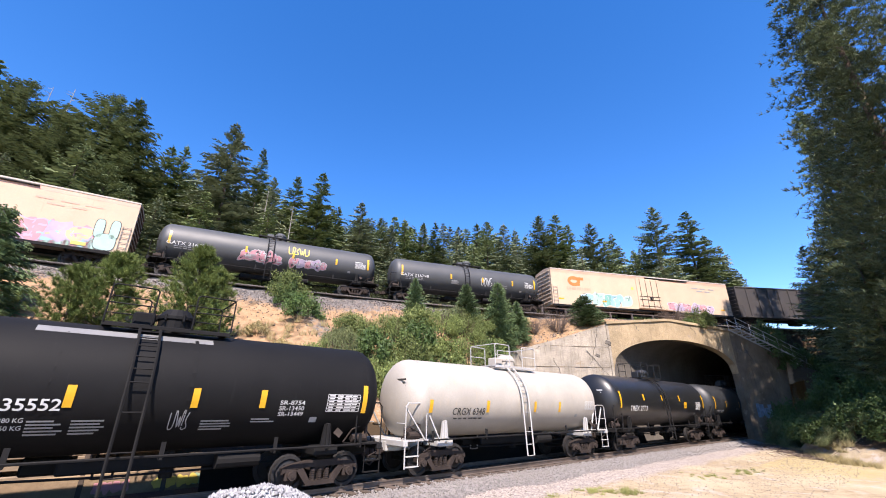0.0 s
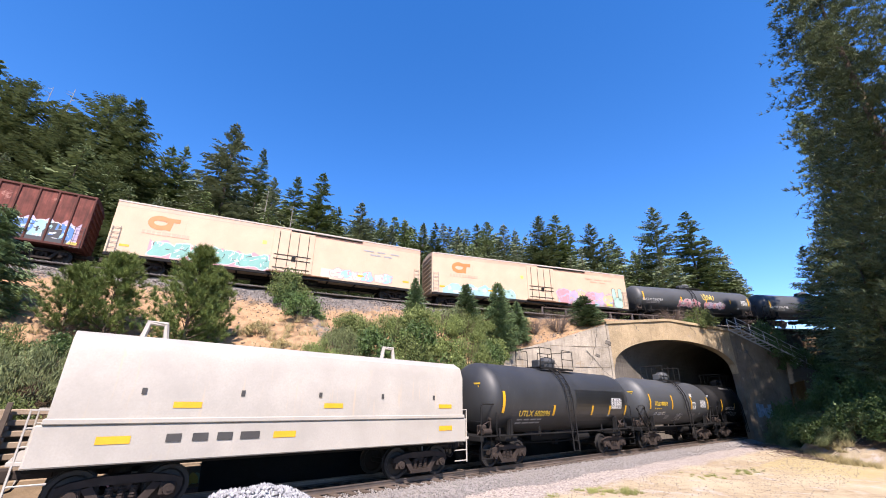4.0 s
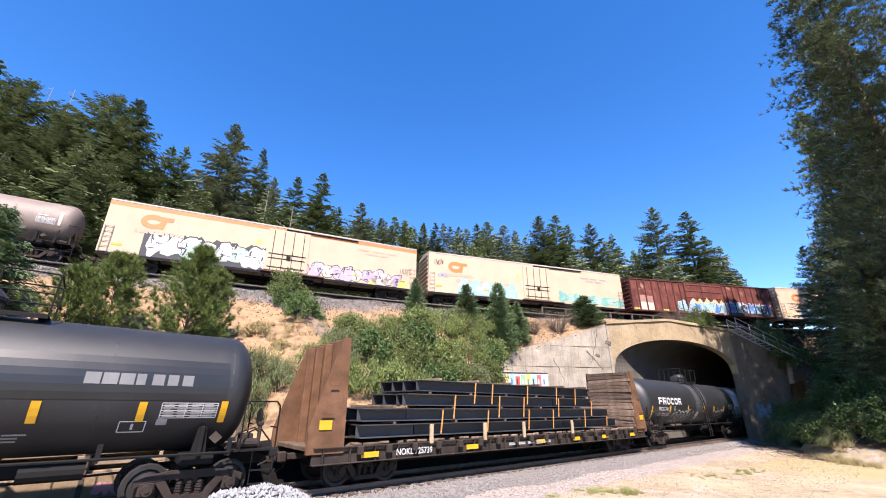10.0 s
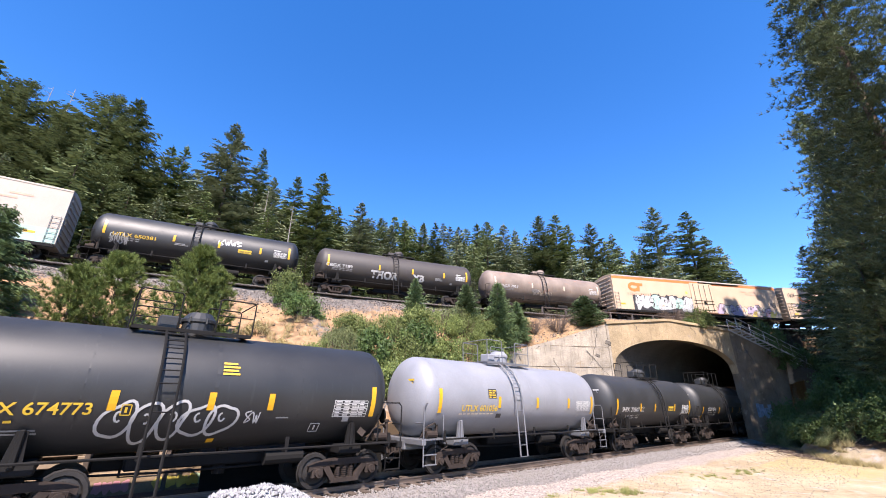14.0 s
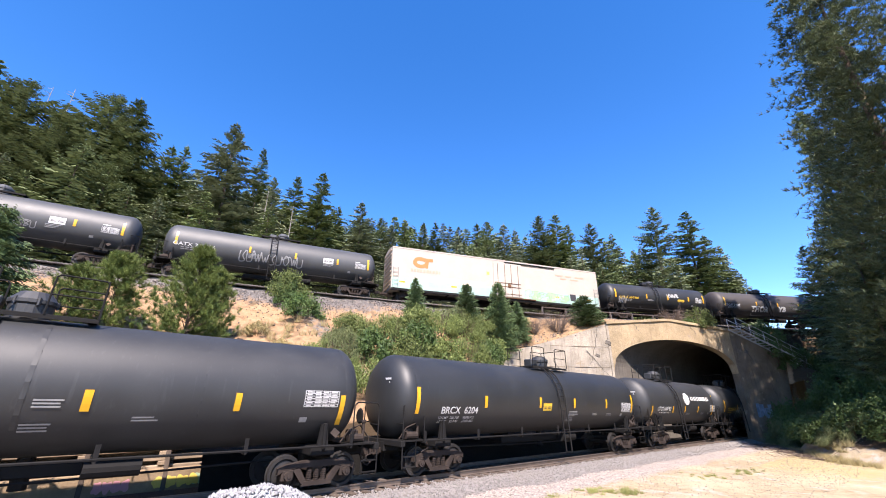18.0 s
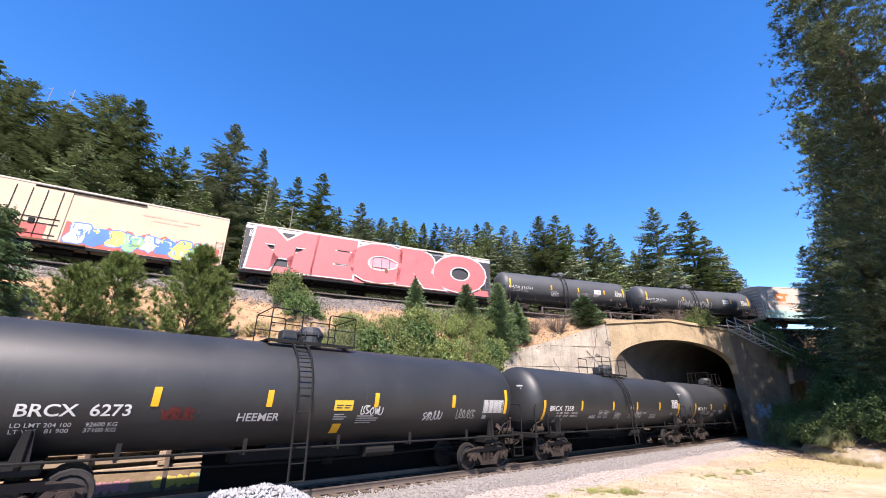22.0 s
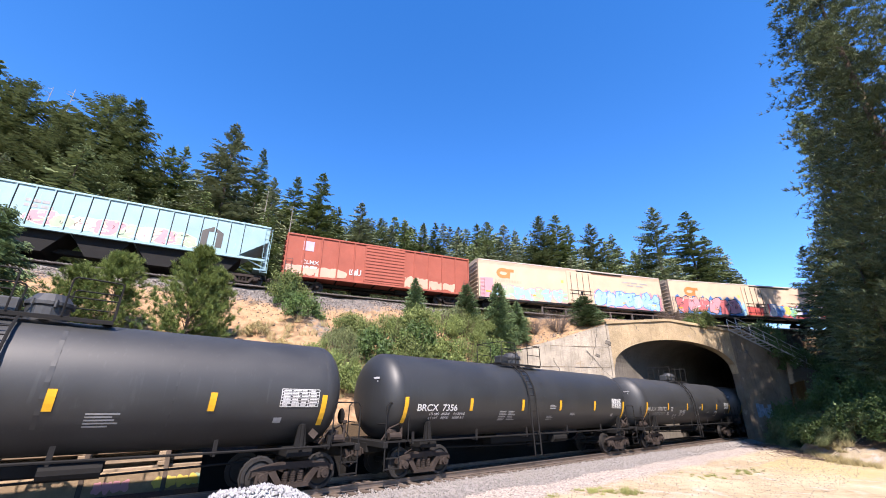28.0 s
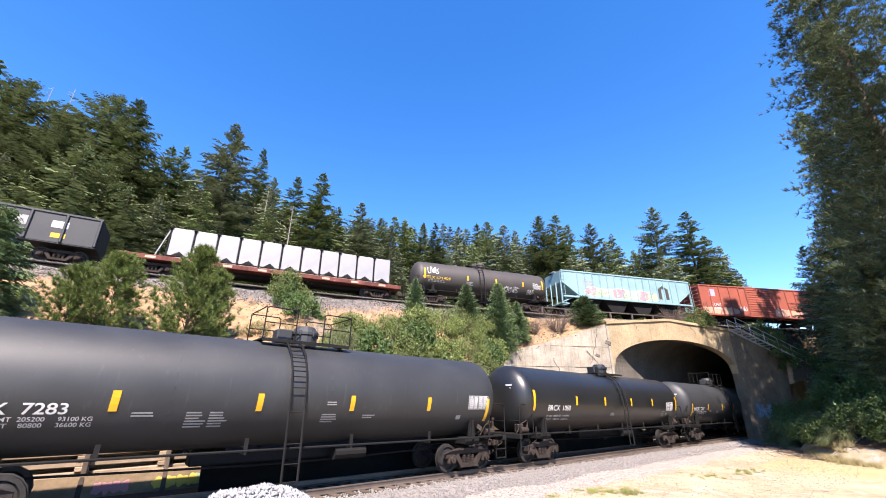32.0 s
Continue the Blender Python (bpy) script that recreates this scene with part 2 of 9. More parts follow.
    def lathe(self, prof, n=32, axis="x", centre=(0, 0, 0)):
        """Turn a profile of (along, radius) about an axis."""
        vs, fs = [], []
        for a, r in prof:
            for i in range(n):
                t = 2 * math.pi * i / n
                u, w = r * math.cos(t), r * math.sin(t)
                p = (a, u, w) if axis == "x" else ((w, a, u) if axis == "y" else (u, w, a))
                vs.append((p[0] + centre[0], p[1] + centre[1], p[2] + centre[2]))
        for j in range(len(prof) - 1):
            for i in range(n):
                k = (i + 1) % n
                fs.append((j * n + i, j * n + k, (j + 1) * n + k, (j + 1) * n + i))
        if prof[0][1] > 0.001:
            fs.append(tuple(range(n - 1, -1, -1)))
        if prof[-1][1] > 0.001:
            fs.append(tuple((len(prof) - 1) * n + i for i in range(n)))
        return self.add(vs, fs)

    def slab(self, poly, y0, y1):
        """An outline of (x, z) pushed from y0 to y1."""
        n = len(poly)
        vs = [(x, y0, z) for x, z in poly] + [(x, y1, z) for x, z in poly]
        fs = [tuple(range(n)), tuple(range(2 * n - 1, n - 1, -1))]
        fs += [(i, n + i, n + (i + 1) % n, (i + 1) % n) for i in range(n)]
        return self.add(vs, fs)

    def mesh(self, name, smooth=False):
        me = bpy.data.meshes.new(name)
        me.from_pydata(self.v, [], self.f)
        if smooth:
            me.polygons.foreach_set("use_smooth", [True] * len(me.polygons))
            me.set_sharp_from_angle(angle=radians(38))
        me.update()
        return me


def mesh_np(name, verts, faces):
    """A mesh from numpy arrays of triangles or quads."""
    verts, faces = np.asarray(verts, dtype=np.float32), np.asarray(faces, dtype=np.int32)
    me = bpy.data.meshes.new(name)
    k = faces.shape[1]
    me.vertices.add(len(verts))
    me.vertices.foreach_set("co", verts.ravel())
    me.loops.add(faces.size)
    me.loops.foreach_set("vertex_index", faces.ravel())
    me.polygons.add(len(faces))
    me.polygons.foreach_set("loop_start", np.arange(0, faces.size, k, dtype=np.int32))
    me.update(calc_edges=True)
    return me


def part(name, shape, mat, parent, label="", m=None, smooth=False, kind=""):
    """One mesh object under a thing or a part."""
    me = shape.mesh(name, smooth) if isinstance(shape, Geo) else shape
    if mat is not None and (not me.materials):
        me.materials.append(mat)
    ob = new(name, me)
    ob.parent = parent
    if m is not None:
        ob.matrix_local = m
    if label or kind:
        tagged(ob, label, kind=kind)
    return ob


def thing(name, label, category, group="", kind="", m=None):
    ob = new(name)
    if m is not None:
        ob.matrix_world = m
    return tagged(ob, label, category, group, kind)


# ---------------------------------------------------------------- the two tracks
LOW_Y, GRADE = 13.7, -0.011
UP_Z, UP_K, UP_HEAD, UP_AT = 10.54, -0.0049, radians(-21.215), (33.367, 22.517)


def low_z(x):
    return 0.13 + GRADE * min(max(x, -60.0), 70.0)


def up_pose(s, off=1.5):
    """Place and heading of the upper track's middle line: an arc over the portal, straight beyond it."""
    c = min(max(s, -62.0), 95.0)
    h = UP_HEAD + UP_K * c
    x = UP_AT[0] + (math.sin(h) - math.sin(UP_HEAD)) / UP_K
    y = UP_AT[1] - (math.cos(h) - math.cos(UP_HEAD)) / UP_K
    x += (s - c) * math.cos(h) - off * math.sin(h)
    y += (s - c) * math.sin(h) + off * math.cos(h)
    return x, y, h


# portal plane: a point at the foot of the opening's side, and the way along the wall
PA = radians(-28.0)
PO = Vector((45.5, 11.7))
PD, PN = Vector((math.cos(PA), math.sin(PA))), Vector((-math.sin(PA), math.cos(PA)))
WALL_TOP = [(-31.0, 3.2), (-23.6, 5.95), (-17.9, 7.45), (-12.9, 8.95), (-6.6, 9.45), (0.0, 8.75), (2.5, 8.4), (6.0, 6.0)]


def wall_top(d):
    return float(np.interp(d, [p[0] for p in WALL_TOP], [p[1] for p in WALL_TOP]))


def on_wall(d, z, out=0.0):
    """A point of the portal wall's face, out metres in front of it."""
    p = PO + PD * d - PN * out
    return (p.x, p.y, z)


# ---------------------------------------------------------------- ground
PATH = np.array([up_pose(s) for s in np.arange(-420, 421, 2.0)])
FOOT = np.array([(-600, 17.6, 0.2), (4.2, 17.6, 0.1), (6.0, 15.95, 0.5), (15.0, 15.95, 0.4), (20.5, 17.2, 1.6), (24.9, 22.6, 5.5), (29.8, 20.0, 7.3), (34.1, 17.8, 8.8), (39.7, 14.8, 9.25), (45.5, 11.7, 8.6),
                 (50.0, 9.3, 6.6), (47.0, 8.6, 0.2), (39.0, 7.2, -0.2), (33.5, 4.7, -0.2), (32.0, 1.0, -0.2), (30.0, -12.0, -0.2), (10.0, -60.0, 0.0), (-60.0, -200.0, 0.0)])


def foot_of(px, py):
    """Signed distance from the foot of the banks (positive uphill) and the foot's height there."""
    best = np.full(px.shape, 1e9)
    side = np.zeros(px.shape)
    zf = np.zeros(px.shape)
    for a, b in zip(FOOT, FOOT[1:]):
        d = b[:2] - a[:2]
        ln = d @ d
        t = np.clip(((px - a[0]) * d[0] + (py - a[1]) * d[1]) / ln, 0, 1)
        dx, dy = px - (a[0] + t * d[0]), py - (a[1] + t * d[1])
        q = np.hypot(dx, dy)
        cr = d[0] * (py - a[1]) - d[1] * (px - a[0])
        q = q - 1e-5 * np.abs(cr) / math.sqrt(ln)
        hit = q < best
        best = np.where(hit, q, best)
        side = np.where(hit, np.sign(cr), side)
        zf = np.where(hit, a[2] + t * (b[2] - a[2]), zf)
    return np.abs(best) * side, zf


def track_dist(px, py):
    """Signed distance from the upper track, positive on its inner side."""
    if px.size < 3000:
        dx, dy = px.ravel()[:, None] - PATH[:, 0], py.ravel()[:, None] - PATH[:, 1]
        q = dx * dx + dy * dy
        k = q.argmin(1)
        o = np.arange(len(k))
        side = dx[o, k] * np.sin(PATH[k, 2]) - dy[o, k] * np.cos(PATH[k, 2])
        return (np.where(side >= 0, 1, -1) * np.sqrt(q[o, k])).reshape(px.shape)
    best = np.full(px.shape, 1e9)
    side = np.zeros(px.shape)
    for x, y, h in PATH:
        q = (px - x) ** 2 + (py - y) ** 2
        hit = q < best
        best = np.where(hit, q, best)
        side = np.where(hit, (px - x) * math.sin(h) - (py - y) * math.cos(h), side)
    return np.where(side >= 0, 1, -1) * np.sqrt(best)


def rough_np(x, y, f, seed=0.0):
    return (np.sin(x * f + 1.3 * np.sin(y * f * 0.7 + seed)) + np.sin(y * f * 1.31 + 1.7 * np.sin(x * f * 0.83 + seed * 2.1))) * 0.5


def ground_z(px, py):
    px, py = np.asarray(px, float), np.asarray(py, float)
    w, zf = foot_of(px, py)
    du = track_dist(px, py)
    grade = 0.13 + GRADE * np.clip(px, -60, 70)
    low = grade - 0.42 + 0.03 * rough_np(px, py, 1.1)
    r = np.hypot(px, py)
    low = low + 1.2 * np.clip(1 - (r - 3.0) / 6.5, 0, 1) ** 1.5
    t = np.clip(du - 2.7, 0, None)
    wu = np.clip(w, 0, None)
    bank = zf + (10.12 - zf) * (wu / (wu + t + 1e-6)) + 0.10 * rough_np(px, py, 0.9, 1.0) * np.clip(t, 0, 1) * np.clip(wu, 0, 1)
    back_d = np.clip(-du - 7.0, 0, None)
    az = np.degrees(np.arctan2(py, px))
    slope = np.interp(az, [-40, 10, 45, 80, 110], [0.05, 0.10, 0.16, 0.30, 0.34])
    hill = 9.95 + 55 * (1 - np.exp(-slope * back_d / 55)) + 0.4 * rough_np(px, py, 0.25, 2.0) * np.clip(back_d / 10, 0, 1)
    wd, wb = (px - PO.x) * PD.x + (py - PO.y) * PD.y, (px - PO.x) * PN.x + (py - PO.y) * PN.y
    fall = np.clip(8.35 - 0.426 * wd, 0.2, 9) + np.where(wb > 0, 1.1, 0.35) * wb
    bank = np.where((wd > 3.0) & (du > 3.2), np.minimum(bank, np.maximum(fall, -0.3)), bank)
    high = np.where(du > -2.7, bank, hill)
    far = np.clip((r - 350) / 600, 0, 1)
    z = np.where(w > 0, high, low)
    return z * (1 - far) + 6.0 * far, w, du


def axis(fine_lo, fine_hi, step):
    f = np.arange(fine_lo, fine_hi + 1e-6, step)
    g = np.cumsum(step * 1.22 ** np.arange(1, 36))
    g = g[g < 4200]
    return np.concatenate([fine_lo - g[::-1], f, fine_hi + g])


gx, gy = axis(-14, 64, 0.55), axis(-6, 44, 0.55)
GXX, GYY = np.meshgrid(gx, gy, indexing="ij")
GZ, GW, GU = ground_z(GXX.ravel(), GYY.ravel())
nx, ny = len(gx), len(gy)
gv = np.stack([GXX.ravel(), GYY.ravel(), GZ], 1)
ii = np.arange(nx * ny).reshape(nx, ny)
gf = np.stack([ii[:-1, :-1], ii[1:, :-1], ii[1:, 1:], ii[:-1, 1:]], -1).reshape(-1, 4)
# leave the mouth of the tunnel open behind the portal wall
wz = GZ[gf]
along = (gv[gf][:, :, 0].mean(1) - PO.x) * PD.x + (gv[gf][:, :, 1].mean(1) - PO.y) * PD.y
straddle = (wz.max(1) - wz.min(1) > 1.2) & (np.abs(GW[gf]).min(1) < 1.3) & (along > -24.4) & (along < 4.5)
gf = gf[~straddle]
ground_me = mesh_np("ground", gv, gf)
cover = np.zeros((len(gv), 4), dtype=np.float32)
cover[:, 3] = 1
bank_zone = (GW > 0) & (GU > -2.6)
cover[:, 0] = np.where(bank_zone, np.clip(1.0 - (GU - 2.6) / 3.4, 0, 0.62) + 0.5 * np.exp(-((gv[:, 0] - 10.5 - (24 - gv[:, 1]) * 0.25) / 1.3) ** 2), 0)
near_bed = np.clip(1 - (np.abs(gv[:, 1] - LOW_Y) - 3.0) / 2.6, 0, 0.72) * (GW <= 0)
cover[:, 0] = np.maximum(cover[:, 0], near_bed)
litter_shade = ((GU < -5) & (GW > 0)) | ((GW > 1.0) & (gv[:, 0] > 44)) | ((GW > 0.5) & (gv[:, 0] > 31) & (gv[:, 1] < 9))
cover[:, 1] = np.where(litter_shade, 0.75, 0)
# ground behind the train: dark cover in place of gravel paints the train's shade
cover[:, 1] = np.maximum(cover[:, 1], np.where((gv[:, 1] > 15.2) & (gv[:, 1] < 17.4) & (gv[:, 0] > 3.5) & (gv[:, 0] < 24), 0.8, 0))
cover[:, 0] = np.where((gv[:, 1] > 13.7) & (gv[:, 1] < 17.2) & (gv[:, 0] > 3.5) & (gv[:, 0] < 24), 0.0, cover[:, 0])
cover[:, 1] = np.maximum(cover[:, 1], np.where((GW > 0) & (GU > 9) & (gv[:, 0] < 20), 0.22, 0))
# lower bank: litter and gravel, partly painting the shade of pines and brush
low_bank = np.clip((24.2 - gv[:, 1]) / 2.0, 0, 1) * (GW > 0) * (gv[:, 1] > 17.2) * (gv[:, 0] > -12) * np.clip((5.4 - gv[:, 0]) / 1.5, 0, 1)
cover[:, 1] = np.maximum(cover[:, 1], 0.78 * low_bank)
cover[:, 0] = np.maximum(cover[:, 0], 0.3 * low_bank)
cover[:, 2] = np.where((GW <= 0) & (gv[:, 1] < 7.5) & (gv[:, 0] > 14), 0.52 * np.clip((gv[:, 0] - 15) / 13, 0, 1), 0)
att = ground_me.color_attributes.new("cover", "FLOAT_COLOR", "POINT")
att.data.foreach_set("color", cover.ravel())
ground_me.materials.append(M["earth"])
ground_me.polygons.foreach_set("use_smooth", [True] * len(ground_me.polygons))
ground = tagged(new("ground", ground_me), "dry tan dirt with gravel beside the railway", "ground", kind="structure")


# ---------------------------------------------------------------- ballast, rails and ties
def sweep(path, prof, close=True):
    """A profile of (side, up) carried along places with headings."""
    n = len(prof)
    vs, fs = [], []
    for x, y, z, h in path:
        for o, u in prof:
            vs.append((x - o * math.sin(h), y + o * math.cos(h), z + u))
    for j in range(len(path) - 1):
        for i in range(n if close else n - 1):
            k = (i + 1) % n
            fs.append((j * n + i, (j + 1) * n + i, (j + 1) * n + k, j * n + k))
    if close:
        fs += [tuple(range(n)), tuple((len(path) - 1) * n + i for i in range(n - 1, -1, -1))]
    return Geo().add(vs, fs)


RAIL = [(-0.07, -0.17), (0.07, -0.17), (0.07, -0.155), (0.012, -0.13), (0.012, -0.045), (0.036, -0.035), (0.036, -0.004), (0.03, 0), (-0.03, 0), (-0.036, -0.004), (-0.036, -0.035), (-0.012, -0.045), (-0.012, -0.13), (-0.07, -0.155)]
low_path = [(x, LOW_Y, low_z(x), 0.0) for x in (-420, -60, -30, 0, 30, 60, 70, 470)]
up_path = [(*up_pose(s)[:2], UP_Z, up_pose(s)[2]) for s in np.concatenate([[-420], np.arange(-64, 100, 4.0), [400]])]
BED = [(-3.3, -0.62), (-1.75, -0.21), (1.75, -0.21), (3.3, -0.62)]
for nm, path, lab in (("track_lower", low_path, "railway track on grey ballast leading into the tunnel"), ("track_upper", up_path, "curved railway track on the embankment above the tunnel")):
    tr = thing(nm, lab, "railway track", kind="structure")
    bed = part("ballast_bed", sweep(path, BED), M["stone" if nm == "track_upper" else "pale_bed"], tr, "grey crushed-stone ballast")
    # oily strip that also carries the under-train shade in its colour
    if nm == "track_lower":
        part("oily_strip", sweep(path, [(-1.45, -0.25), (-1.35, -0.205), (3.0, -0.205), (3.1, -0.5)]), M["oily_shade"], tr, "oily ballast between the rails, coloured darker for the train's shade")
    for side in (-0.755, 0.755):
        part("rail", sweep(path, [(o + side, u) for o, u in RAIL]), M["rail"], tr, "worn steel rail")
    tie_me = Geo().box(0, 0, 0, 0.23, 2.6, 0.18, 0.015).mesh("tie")
    tie_me.materials.append(M["tie"])
    if nm == "track_lower":
        for i in range(130):
            x = -14 + i * 0.5
            part("tie", tie_me, None, tr, m=pose(x, LOW_Y, low_z(x) - 0.245, rz=random.uniform(-1, 1)))
    else:
        for i in range(150):
            x, y, h = up_pose(-46 + i * 0.62)
            part("tie", tie_me, None, tr, m=pose(x, y, UP_Z - 0.245, rz=math.degrees(h)))

OCT = np.array([(1, 0, 0), (-1, 0, 0), (0, 1, 0), (0, -1, 0), (0, 0, 1), (0, 0, -1)], float)
OCT_F = np.array([(0, 2, 4), (2, 1, 4), (1, 3, 4), (3, 0, 4), (2, 0, 5), (1, 2, 5), (3, 1, 5), (0, 3, 5)])


def stones(name, pts, lo, hi, rng):
    """Many small broken stones in one mesh."""
    n = len(pts)
    size = rng.uniform(lo, hi, (n, 1, 1))
    v = OCT[None] * rng.uniform(0.55, 1.2, (n, 6, 1)) * size + rng.normal(0, 0.18, (n, 6, 3)) * size
    a = rng.uniform(0, 6.28, n)
    c, s = np.cos(a)[:, None], np.sin(a)[:, None]
    v = np.stack([v[..., 0] * c - v[..., 1] * s, v[..., 0] * s + v[..., 1] * c, v[..., 2]], -1) + np.asarray(pts)[:, None]
    f = OCT_F[None] + (np.arange(n) * 6)[:, None, None]
    return mesh_np(name, v.reshape(-1, 3), f.reshape(-1, 3))


def stone_mat(name, lo, hi, warm):
    lo, hi, warm = shade(lo, 0.87), shade(hi, 0.87), shade(warm, 0.87)
    m, nt, b = node_mat(name)
    geo = nt.nodes.new("ShaderNodeNewGeometry")
    vec = nt.nodes.new("ShaderNodeTexCoord").outputs["Object"]
    c = mix(nt, geo.outputs["Random Per Island"], lo, hi)
    c = mix(nt, ramp(nt, noise_node(nt, vec, 0.7, 4), 0.45, 0.7), c, warm)
    nt.links.new(mix(nt, noise_node(nt, vec, 60, 3), c, shade(lo, 0.8)), b.inputs["Base Color"])
    b.inputs["Roughness"].default_value = 0.9
    b.inputs["Specular IOR Level"].default_value = 0.15
    return m


rng = np.random.default_rng(7)
n = 26000
sx = 3.0 + 44 * rng.beta(1.0, 2.0, n)
sy = LOW_Y - np.abs(rng.normal(1.9, 2.6, n)) - 0.9
bed_z = np.array([low_z(x) for x in sx]) - np.interp(LOW_Y - sy, [0, 1.75, 3.3, 9], [0.21, 0.21, 0.57, 0.46]) + 0.012
loose = np.stack([sx, sy, bed_z], 1)
me = stones("loose_ballast", loose, 0.018, 0.046, rng)
me.materials.append(stone_mat("loose_ballast", (0.18, 0.165, 0.153), (0.37, 0.343, 0.322), (0.31, 0.275, 0.245)))
tagged(new("loose_ballast", me), "loose grey and tan ballast stones along the near rail", "gravel", kind="stuff")

# gravel shoulder of the upper track
n = 16000
ss = rng.uniform(-48, 22, n)
du = 1.6 + np.abs(rng.normal(0, 2.0, n))
pp = np.array([up_pose(a) for a in ss])
px, py = pp[:, 0] + du * np.sin(pp[:, 2]), pp[:, 1] - du * np.cos(pp[:, 2])
pz = np.maximum(ground_z(px, py)[0], UP_Z - np.interp(du, [0, 1.75, 3.3, 3.5], [0.21, 0.21, 0.62, 20]))
me = stones("bank_ballast", np.stack([px, py, pz + 0.02], 1), 0.03, 0.075, rng)
me.materials.append(stone_mat("bank_ballast", (0.055, 0.050, 0.048), (0.23, 0.21, 0.20), (0.155, 0.125, 0.10)))
tagged(new("bank_ballast", me), "dark grey ballast spilling down the embankment shoulder", "gravel", kind="stuff")

# heap of pale gravel by the camera
pile = thing("gravel_pile", "low heap of pale grey crushed stone on the dirt", "gravel pile")
PX, PY, PR, PH = 2.72, 8.2, 2.25, 1.45
pb = ground_z(np.array([PX]), np.array([PY]))[0][0]


def pile_z(x, y):
    r = np.hypot((x - PX) * 0.88, y - PY) / PR
    return pb - 0.1 + PH * np.clip(1 - r ** 1.7, 0, 1) * (1 + 0.05 * np.sin(x * 5) * np.cos(y * 4))


a, r = rng.uniform(0, 6.28, 9000), PR * np.sqrt(rng.uniform(0, 1, 9000))
qx, qy = PX + r * np.cos(a) / 0.88, PY + r * np.sin(a)
me = stones("stones", np.stack([qx, qy, pile_z(qx, qy) + 0.01], 1), 0.026, 0.055, rng)
part("loose_stone", me, stone_mat("pale_gravel", (0.20, 0.20, 0.205), (0.52, 0.52, 0.52), (0.40, 0.40, 0.40)), pile, kind="stuff")
gr = np.linspace(-PR * 1.1, PR * 1.1, 40)
hx, hy = np.meshgrid(PX + gr * 1.1, PY + gr, indexing="ij")
k = np.arange(1600).reshape(40, 40)
me = mesh_np("mound", np.stack([hx.ravel(), hy.ravel(), pile_z(hx.ravel(), hy.ravel()) - 0.02], 1), np.stack([k[:-1, :-1], k[1:, :-1], k[1:, 1:], k[:-1, 1:]], -1).reshape(-1, 4))
part("mound", me, M["pile_stone"], pile)


# ---------------------------------------------------------------- tunnel portal
Y0, Y1, SPRING, CROWN = PO.y, 17.7, 4.9, 7.75
FLOOR = -1.1


def arch(n=28):
    """The opening's outline across the track: (y, z) from one foot over the crown to the other."""
    mid, half = (Y0 + Y1) / 2, (Y1 - Y0) / 2
    pts = [(Y0, FLOOR)] + [(mid - half * math.cos(math.pi * i / n), SPRING + (CROWN - SPRING) * math.sin(math.pi * i / n) ** 0.85) for i in range(n + 1)] + [(Y1, FLOOR)]
    return pts


def wall_d(y):
    return (y - PO.y) / PD.y


ring = [(wall_d(y), z) for y, z in arch()]
portal = thing("tunnel_portal", "weathered concrete tunnel portal with a wide skewed arch and wing wall", "tunnel portal", kind="structure")


def wall_panel(d0, d1, thick=0.7, step=0.5, name="wall_panel", mat="concrete", foot=FLOOR):
    """A stretch of the wall; over the opening it stops at the arch."""
    g = Geo()
    ds = list(np.arange(d0, d1, step)) + [d1]
    rd = [p[0] for p in ring[1:-1]][::-1]
    rz = [p[1] for p in ring[1:-1]][::-1]
    for a, b in zip(ds, ds[1:]):
        za = foot if not (rd[0] < a < rd[-1]) else float(np.interp(a, rd, rz))
        zb = foot if not (rd[0] < b < rd[-1]) else float(np.interp(b, rd, rz))
        if rd[0] <= (a + b) / 2 <= rd[-1]:
            za, zb = float(np.interp(a, rd, rz)), float(np.interp(b, rd, rz))
        wob = 0.02 * math.sin(a * 1.7)
        q = [on_wall(a, za, wob), on_wall(b, zb, wob), on_wall(b, wall_top(b), wob), on_wall(a, wall_top(a), wob)]
        q2 = [on_wall(a, za, -thick), on_wall(b, zb, -thick), on_wall(b, wall_top(b), -thick), on_wall(a, wall_top(a), -thick)]
        g.add(q + q2, [(0, 1, 2, 3), (7, 6, 5, 4), (3, 2, 6, 7), (1, 0, 4, 5), (0, 3, 7, 4), (1, 5, 6, 2)])
    return part(name, g, M[mat], portal)


dl = wall_d(Y1)
wall_panel(-31.0, -13.05, name="wing_wall")
wall_panel(-13.0, dl, name="side_pier")
wall_panel(dl, 0.0, name="spandrel", step=0.3, mat="concrete_rim")
# right pier: tree shade is painted in through the darker concrete
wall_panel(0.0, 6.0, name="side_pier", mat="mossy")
# raised rim along the top of the wall
g = Geo()
ds = np.arange(-13.0, 2.6, 0.6)
for a, b in zip(ds, ds[1:]):
    ta, tb = wall_top(a), wall_top(b)
    g.add([on_wall(a, ta, 0.12), on_wall(b, tb, 0.12), on_wall(b, tb + 0.22, 0.12), on_wall(a, ta + 0.22, 0.12), on_wall(a, ta, -0.9), on_wall(b, tb, -0.9), on_wall(b, tb + 0.22, -0.9), on_wall(a, ta + 0.22, -0.9)],
          [(0, 1, 2, 3), (7, 6, 5, 4), (3, 2, 6, 7), (1, 0, 4, 5), (0, 3, 7, 4), (1, 5, 6, 2)])
part("coping", g, M["concrete_rim"], portal)
g = Geo()
